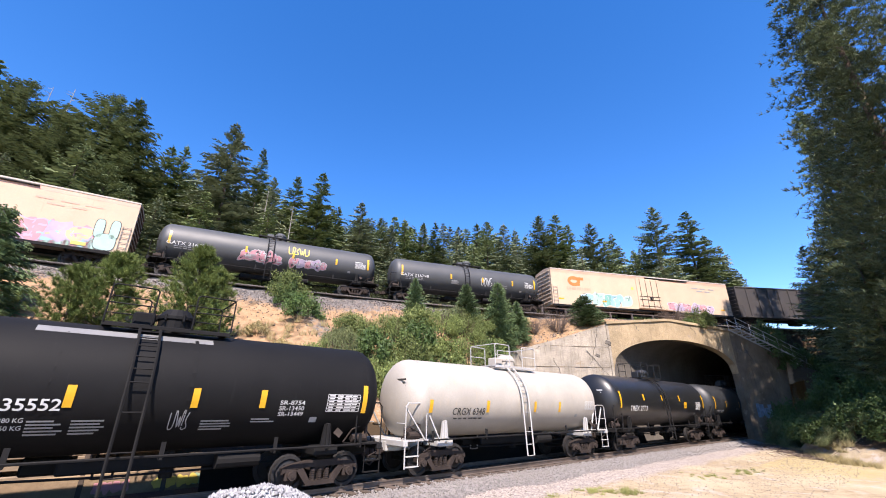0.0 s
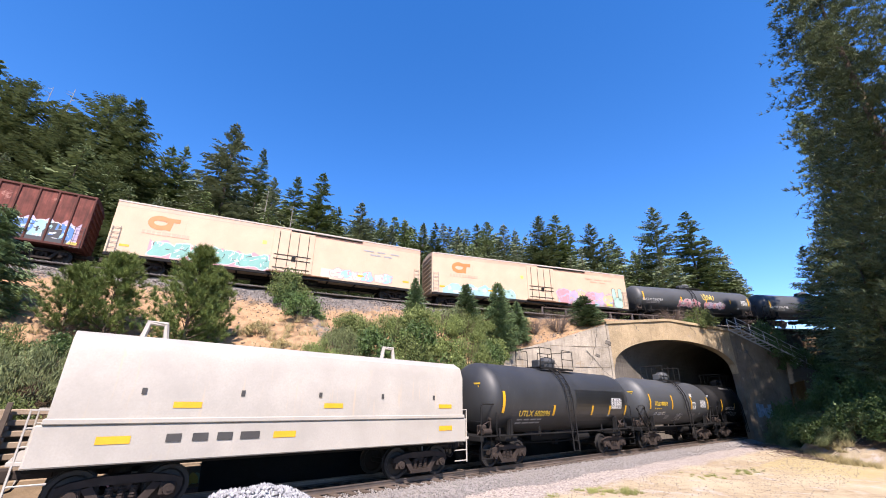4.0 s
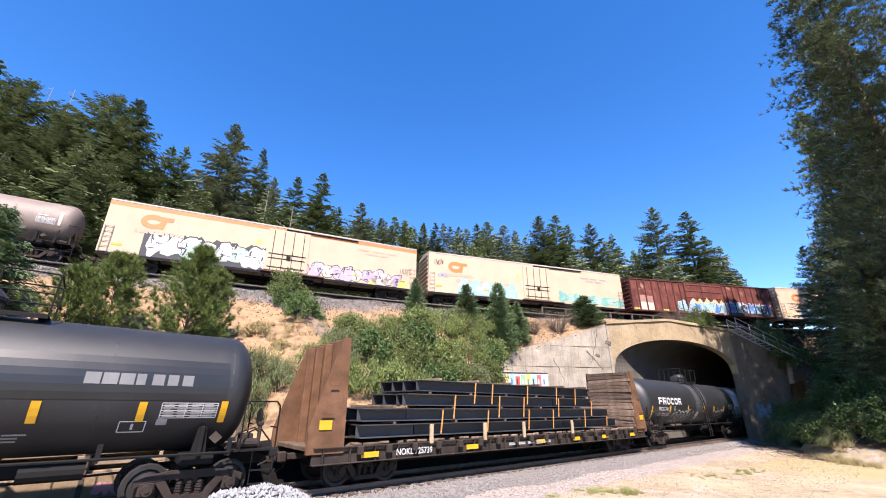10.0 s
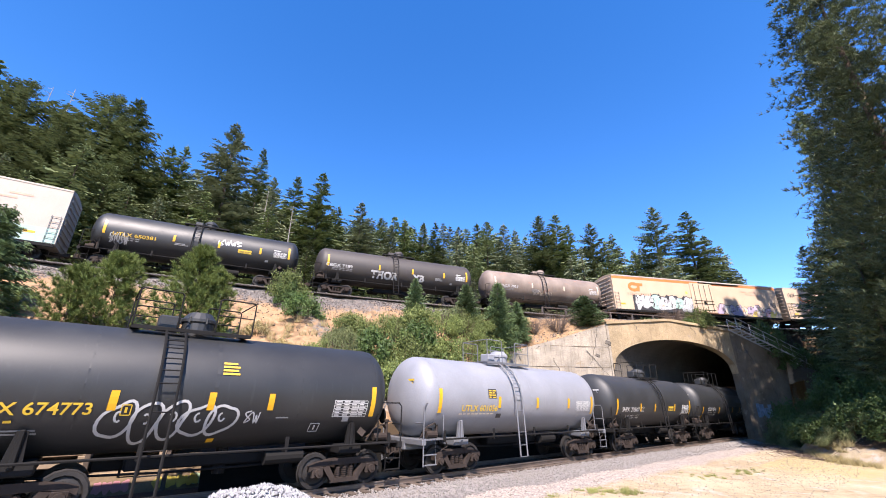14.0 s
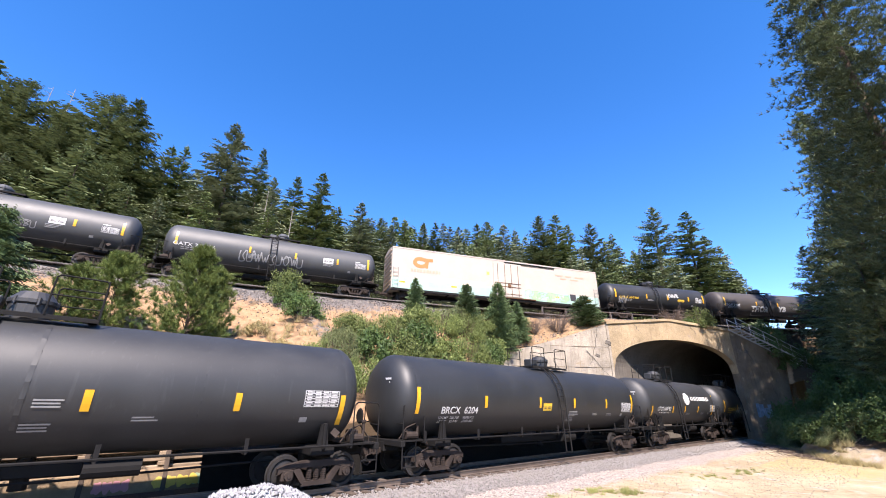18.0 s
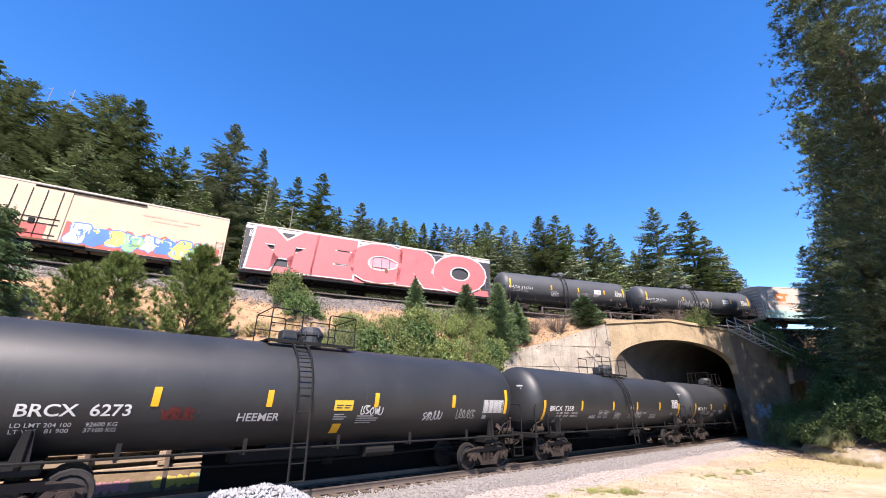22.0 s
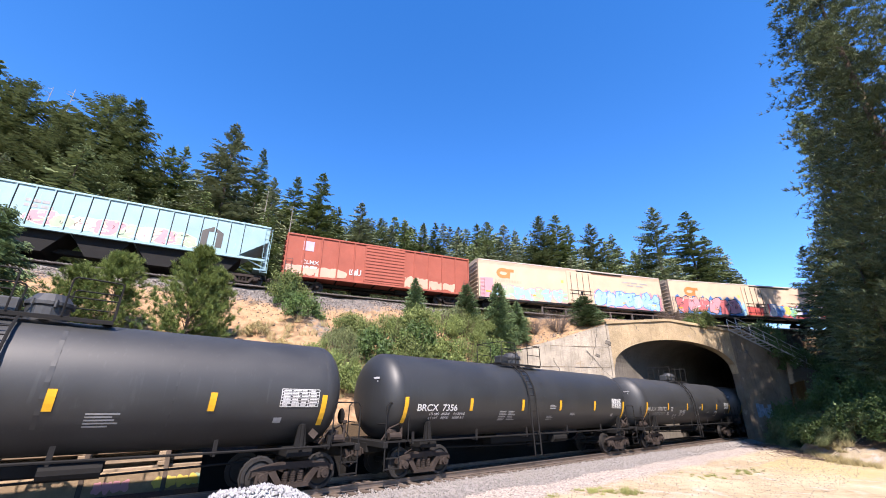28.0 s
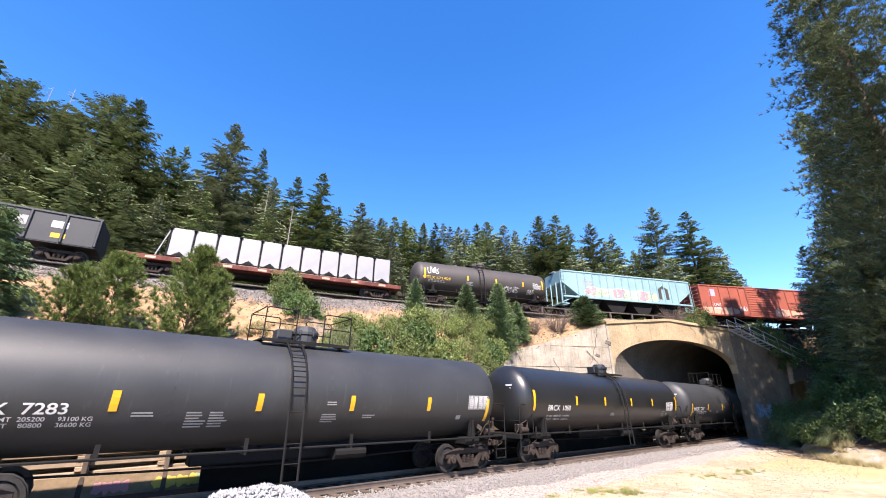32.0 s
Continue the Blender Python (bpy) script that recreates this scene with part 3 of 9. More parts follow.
for a, b in ((-31.0, -13.0), (-13.0, dl), (0.0, 6.0)):
    q = [on_wall(a, -0.75, 1.2), on_wall(b, -0.75, 1.2), on_wall(b, -0.45, 1.2), on_wall(a, -0.45, 1.2), on_wall(a, -0.75, -0.3), on_wall(b, -0.75, -0.3), on_wall(b, -0.45, -0.3), on_wall(a, -0.45, -0.3)]
    g.add(q, [(0, 1, 2, 3), (3, 2, 6, 7), (0, 3, 7, 4), (1, 5, 6, 2)])
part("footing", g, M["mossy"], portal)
for z, d0, d1 in ((3.4, -24.5, -13.1), (5.2, -22.0, -13.1), (6.9, -18.5, -13.1)):
    q = [on_wall(d0, z, 0.026), on_wall(d1, z, 0.026), on_wall(d1, z + 0.035, 0.026), on_wall(d0, z + 0.035, 0.026)]
    q += [on_wall(d0, z, -0.03), on_wall(d1, z, -0.03), on_wall(d1, z + 0.035, -0.03), on_wall(d0, z + 0.035, -0.03)]
    part("form_line", Geo().add(q, [(0, 1, 2, 3), (3, 2, 6, 7), (0, 4, 5, 1)]), M["mossy"], portal)
g = Geo()
ds = np.arange(-24.4, 4.6, 0.5)
rows = []
for a in ds:
    line = [on_wall(a, wall_top(a) - 0.02, -0.15)]
    for o in (0.9, 1.8, 2.8):
        p = on_wall(a, 0, -o)
        line.append((p[0], p[1], max(float(ground_z(np.array([p[0]]), np.array([p[1]]))[0][0]) + 0.05, wall_top(a) - 0.02)))
    rows.append(line)
for a, b in zip(rows, rows[1:]):
    for i in range(3):
        g.add([a[i], b[i], b[i + 1], a[i + 1]], [(0, 1, 2, 3)])
part("backfill", g, M["earth"], portal, "dirt packed behind the wall")
# cracks running down the wall
rc = random.Random(17)
for d, z, ln, sl in ((-14.0, 8.0, 2.6, -0.5), (-15.2, 6.6, 2.6, 0.9), (-18.3, 5.9, 2.2, 0.4), (-10.2, 9.0, 0.8, 0.6), (-20.8, 4.9, 2.0, -0.5), (-4.5, 9.2, 0.8, 0.7), (1.2, 7.6, 3.0, 0.5)):
    g, pts, x = Geo(), [], d
    for k in range(9):
        pts.append((x, z - ln * k / 8))
        x += sl * ln / 8 + rc.uniform(-0.14, 0.14)
    vs = []
    for k, (x, q) in enumerate(pts):
        w = 0.035 * (1 - k / 9) + 0.008
        vs += [on_wall(x - w, q, 0.024), on_wall(x + w, q, 0.024)]
    part("crack", g.add(vs, [(2 * i, 2 * i + 1, 2 * i + 3, 2 * i + 2) for i in range(8)]), M["lining"], portal)
# broken pockets in the wall
for d, z, s in ((-13.0, 7.3, 0.35), (-14.2, 6.2, 0.25), (1.4, 6.9, 0.3)):
    p = on_wall(d, z, 0.02)
    part("spalled_patch", Geo().box(0, 0, 0, s * 1.6, 0.06, s, 0.025), M["lining"], portal, m=pose(*p, rz=math.degrees(PA), ry=20))

# bank beyond the track, its dark colour standing in for the train's shade
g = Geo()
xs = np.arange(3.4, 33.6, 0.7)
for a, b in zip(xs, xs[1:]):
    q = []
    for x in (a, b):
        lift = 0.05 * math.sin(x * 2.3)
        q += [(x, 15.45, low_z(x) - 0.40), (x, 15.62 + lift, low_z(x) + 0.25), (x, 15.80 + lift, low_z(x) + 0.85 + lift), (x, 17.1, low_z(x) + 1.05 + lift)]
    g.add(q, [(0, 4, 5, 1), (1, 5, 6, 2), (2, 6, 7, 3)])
tagged(new("ditch_bank", g.mesh("ditch_bank", True)), "bank along the far side of the track, coloured near black for the train's shade", "bank", kind="structure").data.materials.append(M["cinder"])
tunnel = thing("tunnel_lining", "sooty concrete tunnel barrel, dark inside", "tunnel", kind="structure")
out = arch()
g = Geo()
xs_end = 480.0
n = len(out)
vs = [(PO.x + PD.x * wall_d(y), y, z) for y, z in out] + [(62.0, y, z) for y, z in out] + [(xs_end, y, z) for y, z in out]
fs = [(j * n + i, j * n + i + 1, (j + 1) * n + i + 1, (j + 1) * n + i) for j in range(2) for i in range(n - 1)]
part("barrel", g.add(vs, fs), M["lining"], tunnel)
part("end_wall", Geo().box(xs_end + 0.2, LOW_Y + 0.6, 3, 0.4, 8, 12), M["lining"], tunnel)
part("tunnel_floor", Geo().box((30 + xs_end) / 2, (Y0 + Y1) / 2, FLOOR - 0.1, xs_end - 30, Y1 - Y0 + 1.0, 0.24), M["lining"], tunnel)


# ---------------------------------------------------------------- crib wall behind the lower track
crib = thing("crib_wall", "weathered timber crib retaining wall with open slats beside the track", "retaining wall", kind="structure")
beam = Geo().box(0, 0, 0, 2.25, 0.20, 0.165, 0.02).mesh("beam")
beam.materials.append(M["crib"])
head = Geo().box(0, 0, 0, 0.34, 0.30, 0.13, 0.015).mesh("header_block")
head.materials.append(M["crib"])
for i in range(7):
    x = -9.6 + i * 2.1 - 0.35
    for j in range(9):
        z = -0.15 + j * 0.295
        part("beam", beam, None, crib, m=pose(x + 1.05, 17.55 + 0.05 * j, z, rz=random.uniform(-0.6, 0.6), ry=random.uniform(-0.4, 0.4)))
        if j < 8:
            part("header_block", head, None, crib, m=pose(x + random.uniform(-0.02, 0.02), 17.55 + 0.05 * j, z + 0.148))
post = Geo().box(0, 0, 0, 0.13, 0.12, 2.75, 0.015).mesh("post")
post.materials.append(M["tie"])
for i in range(8):
    part("post", post, None, crib, m=pose(-9.9 + i * 2.1, 17.42, 1.12, rx=-9.5, ry=random.uniform(-1, 1)))
low_wall = thing("low_retaining_wall", "low sunlit concrete wall with faded pink and green sprayed writing", "wall", kind="structure")
part("wall_body", Geo().box(-2.8, 17.33, -0.04, 16.0, 0.18, 1.0, 0.03), M["tan_wall"], low_wall)
part("back_fill", Geo().box(-4.0, 18.35, 0.7, 14.0, 0.7, 2.3, 0.05), M["lining"], crib)


# ---------------------------------------------------------------- plants
def spray_tree(h, r, seed, power=2.2, first=0.06, gap=0.42, per=7, sprays=9, droop=0.25, width=0.62, lacy=0.0, wild=0.0, slim=0.34):
    """Crown of a fir or old pine: drooping boughs, each with flat sprays of needles on both sides."""
    g = np.random.default_rng(seed)
    V, F = [], []
    z = first * h
    count = 0
    while z < h * 0.985:
        k = 1 - z / h
        reach = r * (1 - (1 - k) ** power) * (0.45 + 0.55 * min(1, (z / h - first + 0.06) * 7))
        m = max(3, int(per * (0.55 + 0.6 * k)))
        for _ in range(m):
            if g.random() < lacy:
                continue
            az = g.uniform(0, 6.283)
            ln = reach * g.uniform(0.62, 1.12) + 0.12
            lift = g.uniform(-0.05 - wild, 0.25 + wild) + 0.5 * (1 - k) ** 3
            ca, sa = math.cos(az), math.sin(az)
            ns = max(3, int(sprays * (0.45 + 0.55 * ln / r)))
            u = np.linspace(0.12, 1.0, ns) + g.normal(0, 0.02, ns)
            rr = u * ln
            zz = z + lift * rr - droop * rr * u + g.normal(0, 0.03, ns)
            base = np.stack([rr * ca, rr * sa, zz], 1)
            for side in (-1, 1):
                sl = width * (0.45 + 0.75 * np.sin(np.pi * np.clip(u * 0.86 + 0.1, 0, 1))) * (0.22 + 0.78 * min(1, ln / max(r, 0.1) * 1.3)) * g.uniform(0.7, 1.3, ns)
                ang = az + side * g.uniform(0.6, 1.15, ns)
                dx, dy, dz = np.cos(ang) * sl, np.sin(ang) * sl, -0.30 * sl + g.normal(0, 0.10, ns) * sl
                tip = base + np.stack([dx, dy, dz], 1)
                wv = np.stack([ca * np.ones(ns), sa * np.ones(ns), g.normal(0.05, 0.25, ns)], 1) * (sl * slim)[:, None]
                b0 = base - wv * 0.6
                b1 = base + wv * 0.6 + np.array([0, 0, 0.065 * width])
                i0 = sum(len(q) for q in V)
                V.append(np.concatenate([b0, b1, tip + wv * 0.4, tip - wv * 0.35 - np.array([0, 0, 0.08 * width])]))
                o = np.arange(ns)
                F.append(np.stack([o, o + ns, o + 2 * ns, o + 3 * ns], 1) + i0)
            count += 1
        z += gap * g.uniform(0.7, 1.3) * (0.55 + 0.6 * k)
    # leader
    i0 = sum(len(q) for q in V)
    V.append(np.array([(-0.09, 0, h * 0.95), (0.09, 0.03, h * 0.95), (0.02, 0, h * 1.01), (-0.02, 0, h * 1.01)]))
    F.append(np.array([(0, 1, 2, 3)]) + i0)
    return mesh_np("crown", np.concatenate(V), np.concatenate(F))


def tuft_tree(h, r, seed, boughs=70, tufts=8, needles=16, nl=0.17, first=0.12, power=0.7, droop=-0.25, nw=0.014, loose=0.12, fan_out=0.55, ragged=0.6):
    """Crown of a young pine: upswept boughs ending in round tufts of long needles."""
    g = np.random.default_rng(seed)
    C = []
    for i in range(boughs):
        q = first + (1 - first) * ((i + g.random()) / boughs) ** 0.9
        z = h * q * 0.97
        ln = r * ((1 - q) ** power) * g.uniform(ragged, 1.12) * (0.5 + 0.5 * min(1, q * 4)) + 0.15
        az = i * 2.4 + g.normal(0, 0.3)
        for t in range(tufts):
            u = 1.0 - 0.72 * ((t + g.random()) / tufts) ** 1.3
            rr = ln * u
            off = g.normal(0, loose, 3) * (0.5 + ln * 0.35)
            C.append((rr * math.cos(az) + off[0], rr * math.sin(az) + off[1], z - droop * rr * u + off[2] * 0.7, math.cos(az) * 0.5, math.sin(az) * 0.5, 0.75))
    C = np.array(C)
    n = len(C)
    d = g.normal(0, fan_out, (n, needles, 3)) + C[:, None, 3:6]
    d /= np.linalg.norm(d, axis=2, keepdims=True)
    ln = nl * g.uniform(0.7, 1.25, (n, needles, 1))
    s = np.cross(d, g.normal(0, 1, (n, needles, 3)))
    s /= np.linalg.norm(s, axis=2, keepdims=True)
    b = C[:, None, :3] + d * 0.02
    v = np.stack([b - s * nw, b + s * nw, b + d * ln], 2)
    return mesh_np("crown", v.reshape(-1, 3), np.arange(n * needles * 3).reshape(-1, 3))


def bough_wood(h, r, seed, n=40, r0=0.12, lean=0.0, up=0.25, power=0.8, first=0.1):
    g = np.random.default_rng(seed)
    o = Geo()
    z = np.linspace(-0.3, h * 0.97, 7)
    pts = [(lean * a * 0.5 + 0.04 * math.sin(a), 0.03 * math.cos(a * 1.3), a) for a in z]
    for i in range(6):
        o.cyl(pts[i], pts[i + 1], r0 * (1 - i / 6.4), r0 * (1 - (i + 1) / 6.4), n=8, caps=(i == 0))
    for i in range(n):
        q = first + (0.9 - first) * (i + 0.5) / n
        az = g.uniform(0, 6.283)
        ln = r * (1 - q) ** power * g.uniform(0.5, 0.9) + 0.1
        zz = h * q
        o.cyl((0, 0, zz), (ln * math.cos(az), ln * math.sin(az), zz + up * ln * 0.6), 0.014 + r0 * 0.14 * (1 - q), 0.006, n=4, caps=False)
    return o


def leaf_bush(seed, n=2600, size=0.075, clumps=26, flat=0.75, spread=1.0, up=0.5, slim=0.5):
    """A leafy shrub about 2 m across: leaves gathered in uneven clumps on stems."""
    g = np.random.default_rng(seed)
    c = g.normal(0, 1, (clumps, 3))
    c /= np.linalg.norm(c, axis=1, keepdims=True)
    c *= g.uniform(0.35, 1.0, (clumps, 1)) ** 0.5 * np.array([1.0 * spread, 1.0 * spread, flat])
    c[:, 2] = np.abs(c[:, 2]) + 0.12
    k = g.integers(0, clumps, n)
    p = c[k] + g.normal(0, 0.135, (n, 3)) * np.array([1, 1, 0.9])
    p[:, 2] = np.abs(p[:, 2])
    d = g.normal(0, 1, (n, 3)) + np.array([0, 0, up])
    d /= np.linalg.norm(d, axis=1, keepdims=True)
    s = np.cross(d, g.normal(0, 1, (n, 3)))
    s /= np.linalg.norm(s, axis=1, keepdims=True)
    L = size * g.uniform(0.6, 1.4, (n, 1))
    v = np.stack([p - d * L, p + s * L * slim, p + d * L, p - s * L * slim], 1)
    return mesh_np("leaves", v.reshape(-1, 3), np.arange(n * 4).reshape(-1, 4))


def bush_stems(seed, n=16):
    g = np.random.default_rng(seed)
    o = Geo()
    for i in range(n):
        a, q = g.uniform(0, 6.283), g.uniform(0.3, 0.9)
        o.cyl((0.1 * math.cos(a), 0.1 * math.sin(a), -0.25), (q * math.cos(a), q * math.sin(a), g.uniform(0.4, 0.9)), 0.018, 0.006, n=4, caps=False)
    return o


def plant(name, label, category, crown_me, crown_mat, wood, group="", crown_name="crown", wood_name="trunk", wood_mat="bark"):
    t = thing(name, label, category, group)
    part(wood_name, wood, M[wood_mat], t)
    part(crown_name, crown_me, M[crown_mat], t)
    return t


TREES = {}


def tree_kind(key, *args):
    TREES[key] = plant(*args)
    return TREES[key]


tree_kind("fir_a", "fir_tree", "tall dark green fir on the hillside", "tree", spray_tree(24, 4.2, 1, power=2.3, sprays=19, width=0.44), "fir", bough_wood(24, 3.3, 1, 30, 0.26), "hillside trees")
tree_kind("fir_b", "fir_tree", "narrow spired green fir on the hillside", "tree", spray_tree(24, 3.5, 2, power=2.0, gap=0.40, sprays=17, width=0.42), "fir", bough_wood(24, 2.7, 2, 30, 0.24), "hillside trees")
tree_kind("fir_c", "fir_tree", "pale grey-green fir on the hillside", "tree", spray_tree(23, 4.3, 3, power=2.2, sprays=19, width=0.44), "fir_blue", bough_wood(23, 3.5, 3, 30, 0.26), "hillside trees")
tree_kind("pine_a", "pine_tree", "broad old pine with loose dark boughs", "tree", spray_tree(24, 5.4, 4, power=3.6, gap=0.50, per=9, sprays=20, droop=0.05, width=0.42, first=0.14), "old_pine", bough_wood(24, 4.6, 4, 40, 0.30), "hillside trees")
tree_kind("pine_b", "pine_tree", "open pine with rounded top", "tree", spray_tree(22, 4.2, 5, power=2.6, gap=0.46, per=9, sprays=17, droop=0.05, width=0.42, first=0.12, lacy=0.05), "old_pine", bough_wood(22, 3.6, 5, 40, 0.28), "hillside trees")
# plainer ones for the depth of the wood
tree_kind("deep_a", "fir_tree", "dark green fir in the depth of the wood", "tree", spray_tree(24, 4.4, 6, power=2.3, sprays=6, per=5, gap=0.55, width=0.95), "fir", bough_wood(24, 4.4, 6, 8, 0.26), "hillside trees")
tree_kind("deep_b", "fir_tree", "grey-green fir in the depth of the wood", "tree", spray_tree(24, 4.2, 7, power=2.1, sprays=6, per=5, gap=0.55, width=0.95), "fir_blue", bough_wood(24, 4.2, 7, 8, 0.26), "hillside trees")
tree_kind("deep_c", "pine_tree", "olive green pine in the depth of the wood", "tree", spray_tree(24, 4.8, 8, power=3.2, sprays=6, per=5, gap=0.6, width=1.0, droop=0.05), "old_pine", bough_wood(24, 4.8, 8, 8, 0.26), "hillside trees")
HOME = {"deep_a": 24, "deep_b": 24, "deep_c": 24, "fir_a": 24, "fir_b": 24, "fir_c": 23, "pine_a": 24, "pine_b": 22}


def place(key, x, y, top=None, h=None, wide=1.0, used=set()):
    """Stand a tree of this kind at a place, with a given top or height."""
    z = float(ground_z(np.array([x]), np.array([y]))[0][0]) - 0.15
    h = (top - z) if top is not None else h
    s = h / HOME[key]
    t = TREES[key] if key not in used else copy_thing(TREES[key], Matrix())
    used.add(key)
    t.matrix_basis = pose(x, y, z, rx=random.uniform(-1.5, 1.5), ry=random.uniform(-1.5, 1.5), rz=random.uniform(0, 360))
    t.scale = (s * wide, s * wide, s)
    return t


def skyline(key, az, tan_el, dist, wide=1.0):
    """A tree seen in a compass direction from the camera, its tip at that rise."""
    a = radians(az)
    return place(key, dist * math.cos(a), dist * math.sin(a), top=EYE[2] + tan_el * dist, wide=wide)


# the trees that make the outline against the sky
for key, az, te, dist, wide in (
        ("fir_a", 104.7, 0.60, 62, 1.2), ("pine_a", 102.0, 0.585, 60, 1.15), ("fir_b", 98.6, 0.565, 74, 0.8), ("pine_a", 95.4, 0.625, 60, 1.25), ("fir_a", 92.4, 0.65, 58, 1.0), ("pine_a", 98.0, 0.52, 57, 1.25), ("pine_a", 93.5, 0.47, 53, 1.0),
        ("fir_a", 88.9, 0.555, 62, 0.95), ("fir_b", 86.9, 0.565, 64, 0.95), ("fir_c", 81.2, 0.675, 56, 1.0), ("fir_b", 77.4, 0.62, 66, 0.8), ("fir_c", 75.0, 0.545, 60, 0.8), ("fir_a", 72.6, 0.56, 66, 0.85),
        ("fir_a", 68.8, 0.58, 60, 1.0), ("fir_b", 66.0, 0.49, 70, 0.9), ("fir_c", 62.5, 0.51, 62, 1.05), ("pine_b", 59.0, 0.47, 72, 0.9), ("fir_c", 57.2, 0.45, 66, 0.9), ("fir_a", 55.2, 0.465, 78, 0.9), ("fir_b", 53.0, 0.462, 76, 0.9),
        ("fir_b", 50.9, 0.457, 68, 1.05), ("pine_b", 47.2, 0.445, 74, 0.9), ("fir_a", 44.8, 0.455, 78, 0.9), ("pine_b", 42.9, 0.462, 72, 1.0), ("fir_c", 40.4, 0.450, 68, 1.0), ("fir_a", 38.4, 0.43, 80, 0.8), ("pine_b", 35.2, 0.462, 78, 1.05),
        ("fir_a", 33.0, 0.462, 80, 1.1), ("fir_a", 31.0, 0.43, 84, 0.9), ("pine_b", 27.7, 0.428, 74, 1.0), ("fir_b", 25.2, 0.39, 80, 1.0), ("pine_b", 20.1, 0.44, 80, 0.95), ("fir_a", 16.3, 0.41, 82, 1.15), ("fir_a", 14.6, 0.345, 86, 1.1), ("pine_b", 22.8, 0.33, 88, 1.0), ("fir_c", 12.9, 0.28, 92, 1.0)):
    skyline(key, az, te, dist, wide * 1.3)
# the wood behind and below them
rt = random.Random(11)
TE_AZ, TE = [17.7, 24, 31, 40, 48, 57, 65.7, 72.5, 78.8, 83, 88, 92.8, 97, 101.4], [0.311, 0.36, 0.395, 0.417, 0.448, 0.47, 0.48, 0.51, 0.531, 0.523, 0.492, 0.558, 0.532, 0.539]
for i in range(70):
    az = 12 + 98 * ((i + rt.random()) / 70) ** 1.25
    te = float(np.interp(az, [12, 25, 50, 65, 80, 90, 110], [0.26, 0.33, 0.39, 0.43, 0.48, 0.50, 0.50])) * rt.uniform(0.84, 1.0)
    dist = float(np.interp(az, [12, 30, 60, 90, 110], [72, 58, 50, 50, 52])) * rt.uniform(1.0, 1.9)
    skyline(rt.choice(("deep_a", "deep_b", "deep_c")), az, te * (1 if dist < 80 else 1.03), dist, rt.uniform(1.0, 1.45))

for i in range(44):
    az = 60 + 44 * (i + rt.random()) / 44
    te = float(np.interp(az, TE_AZ, TE)) * rt.uniform(0.90, 1.0)
    skyline(rt.choice(("deep_a", "deep_c", "deep_b", "deep_c")), az, te, rt.uniform(62, 92), rt.uniform(1.0, 1.4))

for i in range(46):
    az = 13 + 50 * (i + rt.random()) / 46
    te = float(np.interp(az, TE_AZ, TE)) * rt.uniform(0.9, 1.02)
    skyline(rt.choice(("deep_a", "deep_b", "deep_c", "deep_b")), az, te, rt.uniform(66, 100), rt.uniform(0.9, 1.3))

for i in range(52):
    az = 14 + 94 * (i + rt.random()) / 52
    te = float(np.interp(az, [12, 25, 50, 65, 80, 90, 110], [0.24, 0.27, 0.33, 0.37, 0.42, 0.44, 0.44])) * rt.uniform(0.8, 1.0)
    dist = float(np.interp(az, [12, 30, 60, 90, 110], [76, 60, 51, 49, 50])) * rt.uniform(1.0, 1.2)
    skyline(rt.choice(("deep_a", "deep_b", "deep_c")), az, te, dist, rt.uniform(1.1, 1.5))

for x, y, h in ((43.6, 3.4, 7.5), (41.0, 1.6, 11), (47.0, 2.6, 16), (51.0, 4.2, 15), (55.0, 5.5, 15), (59.0, 3.0, 15)):
    place("pine_b", x, y, h=h, wide=1.1)

# tall trees on the shaded bank by the portal
BIG = {}
big_me = tuft_tree(46, 6.3, 21, 560, 18, 10, nl=0.42, nw=0.031, first=0.06, power=0.36, droop=0.12, ragged=0.35, loose=0.15)
BIG["a"] = plant("pine_tree", "very tall pine with lacy drooping boughs, shading the portal", "tree", big_me, "old_pine", bough_wood(46, 5.4, 21, 110, 0.46, up=-0.1), "tall pines by the portal")
BIG["a"].matrix_basis = pose(37.0, -1.9, 0.3)
BIG["a"].scale = (1.0, 1.0, 0.82)
# stands almost wholly out of view on the right, added to shade the bank
BIG["b"] = plant("pine_tree", "tall pine added to shade and fill the bank by the portal", "tree", tuft_tree(46, 5.9, 22, 300, 12, 7, nl=0.55, nw=0.055, first=0.05, power=0.5, droop=0.12, ragged=0.5, loose=0.15), "old_pine", bough_wood(46, 5.4, 22, 60, 0.46, up=-0.1), "tall pines by the portal")
BIG["b"].matrix_basis = pose(30.8, -6.6, -0.4)
BIG["b"].scale = (0.95, 0.95, 0.72)
# copies; those furthest right are unseen and added only for their shade
for x, y, rz, s in ((44.5, -1.4, 80, 0.74), (53.0, 2.0, 200, 0.68), (47.0, -6.0, 140, 0.58), (57.0, -2.0, 300, 0.72), (38.0, -9.5, 20, 0.72), (64.0, 2.5, 10, 0.55), (43.4, 1.0, 250, 0.48), (61.0, -8.0, 60, 0.66), (34.8, -8.4, 100, 0.70), (42.0, -5.6, 170, 0.66)):
    z = float(ground_z(np.array([x]), np.array([y]))[0][0]) - 0.3
    c = copy_thing(BIG["a" if x < 45 and y > -2 else "b"], pose(x, y, z, rz=rz))
    c.scale = (s, s, s)


# ---------------------------------------------------------------- railway cars: paints
def paint(name, col, rough=0.45, streak=0.35, streak_col=None, worn=None, var=0.18, bump=0.05, scale=0.7):
    return surf(name, col, rough, 0.0, var=var, scale=scale, fine=22, bump=bump, streak=streak, streak_col=streak_col, worn=worn)


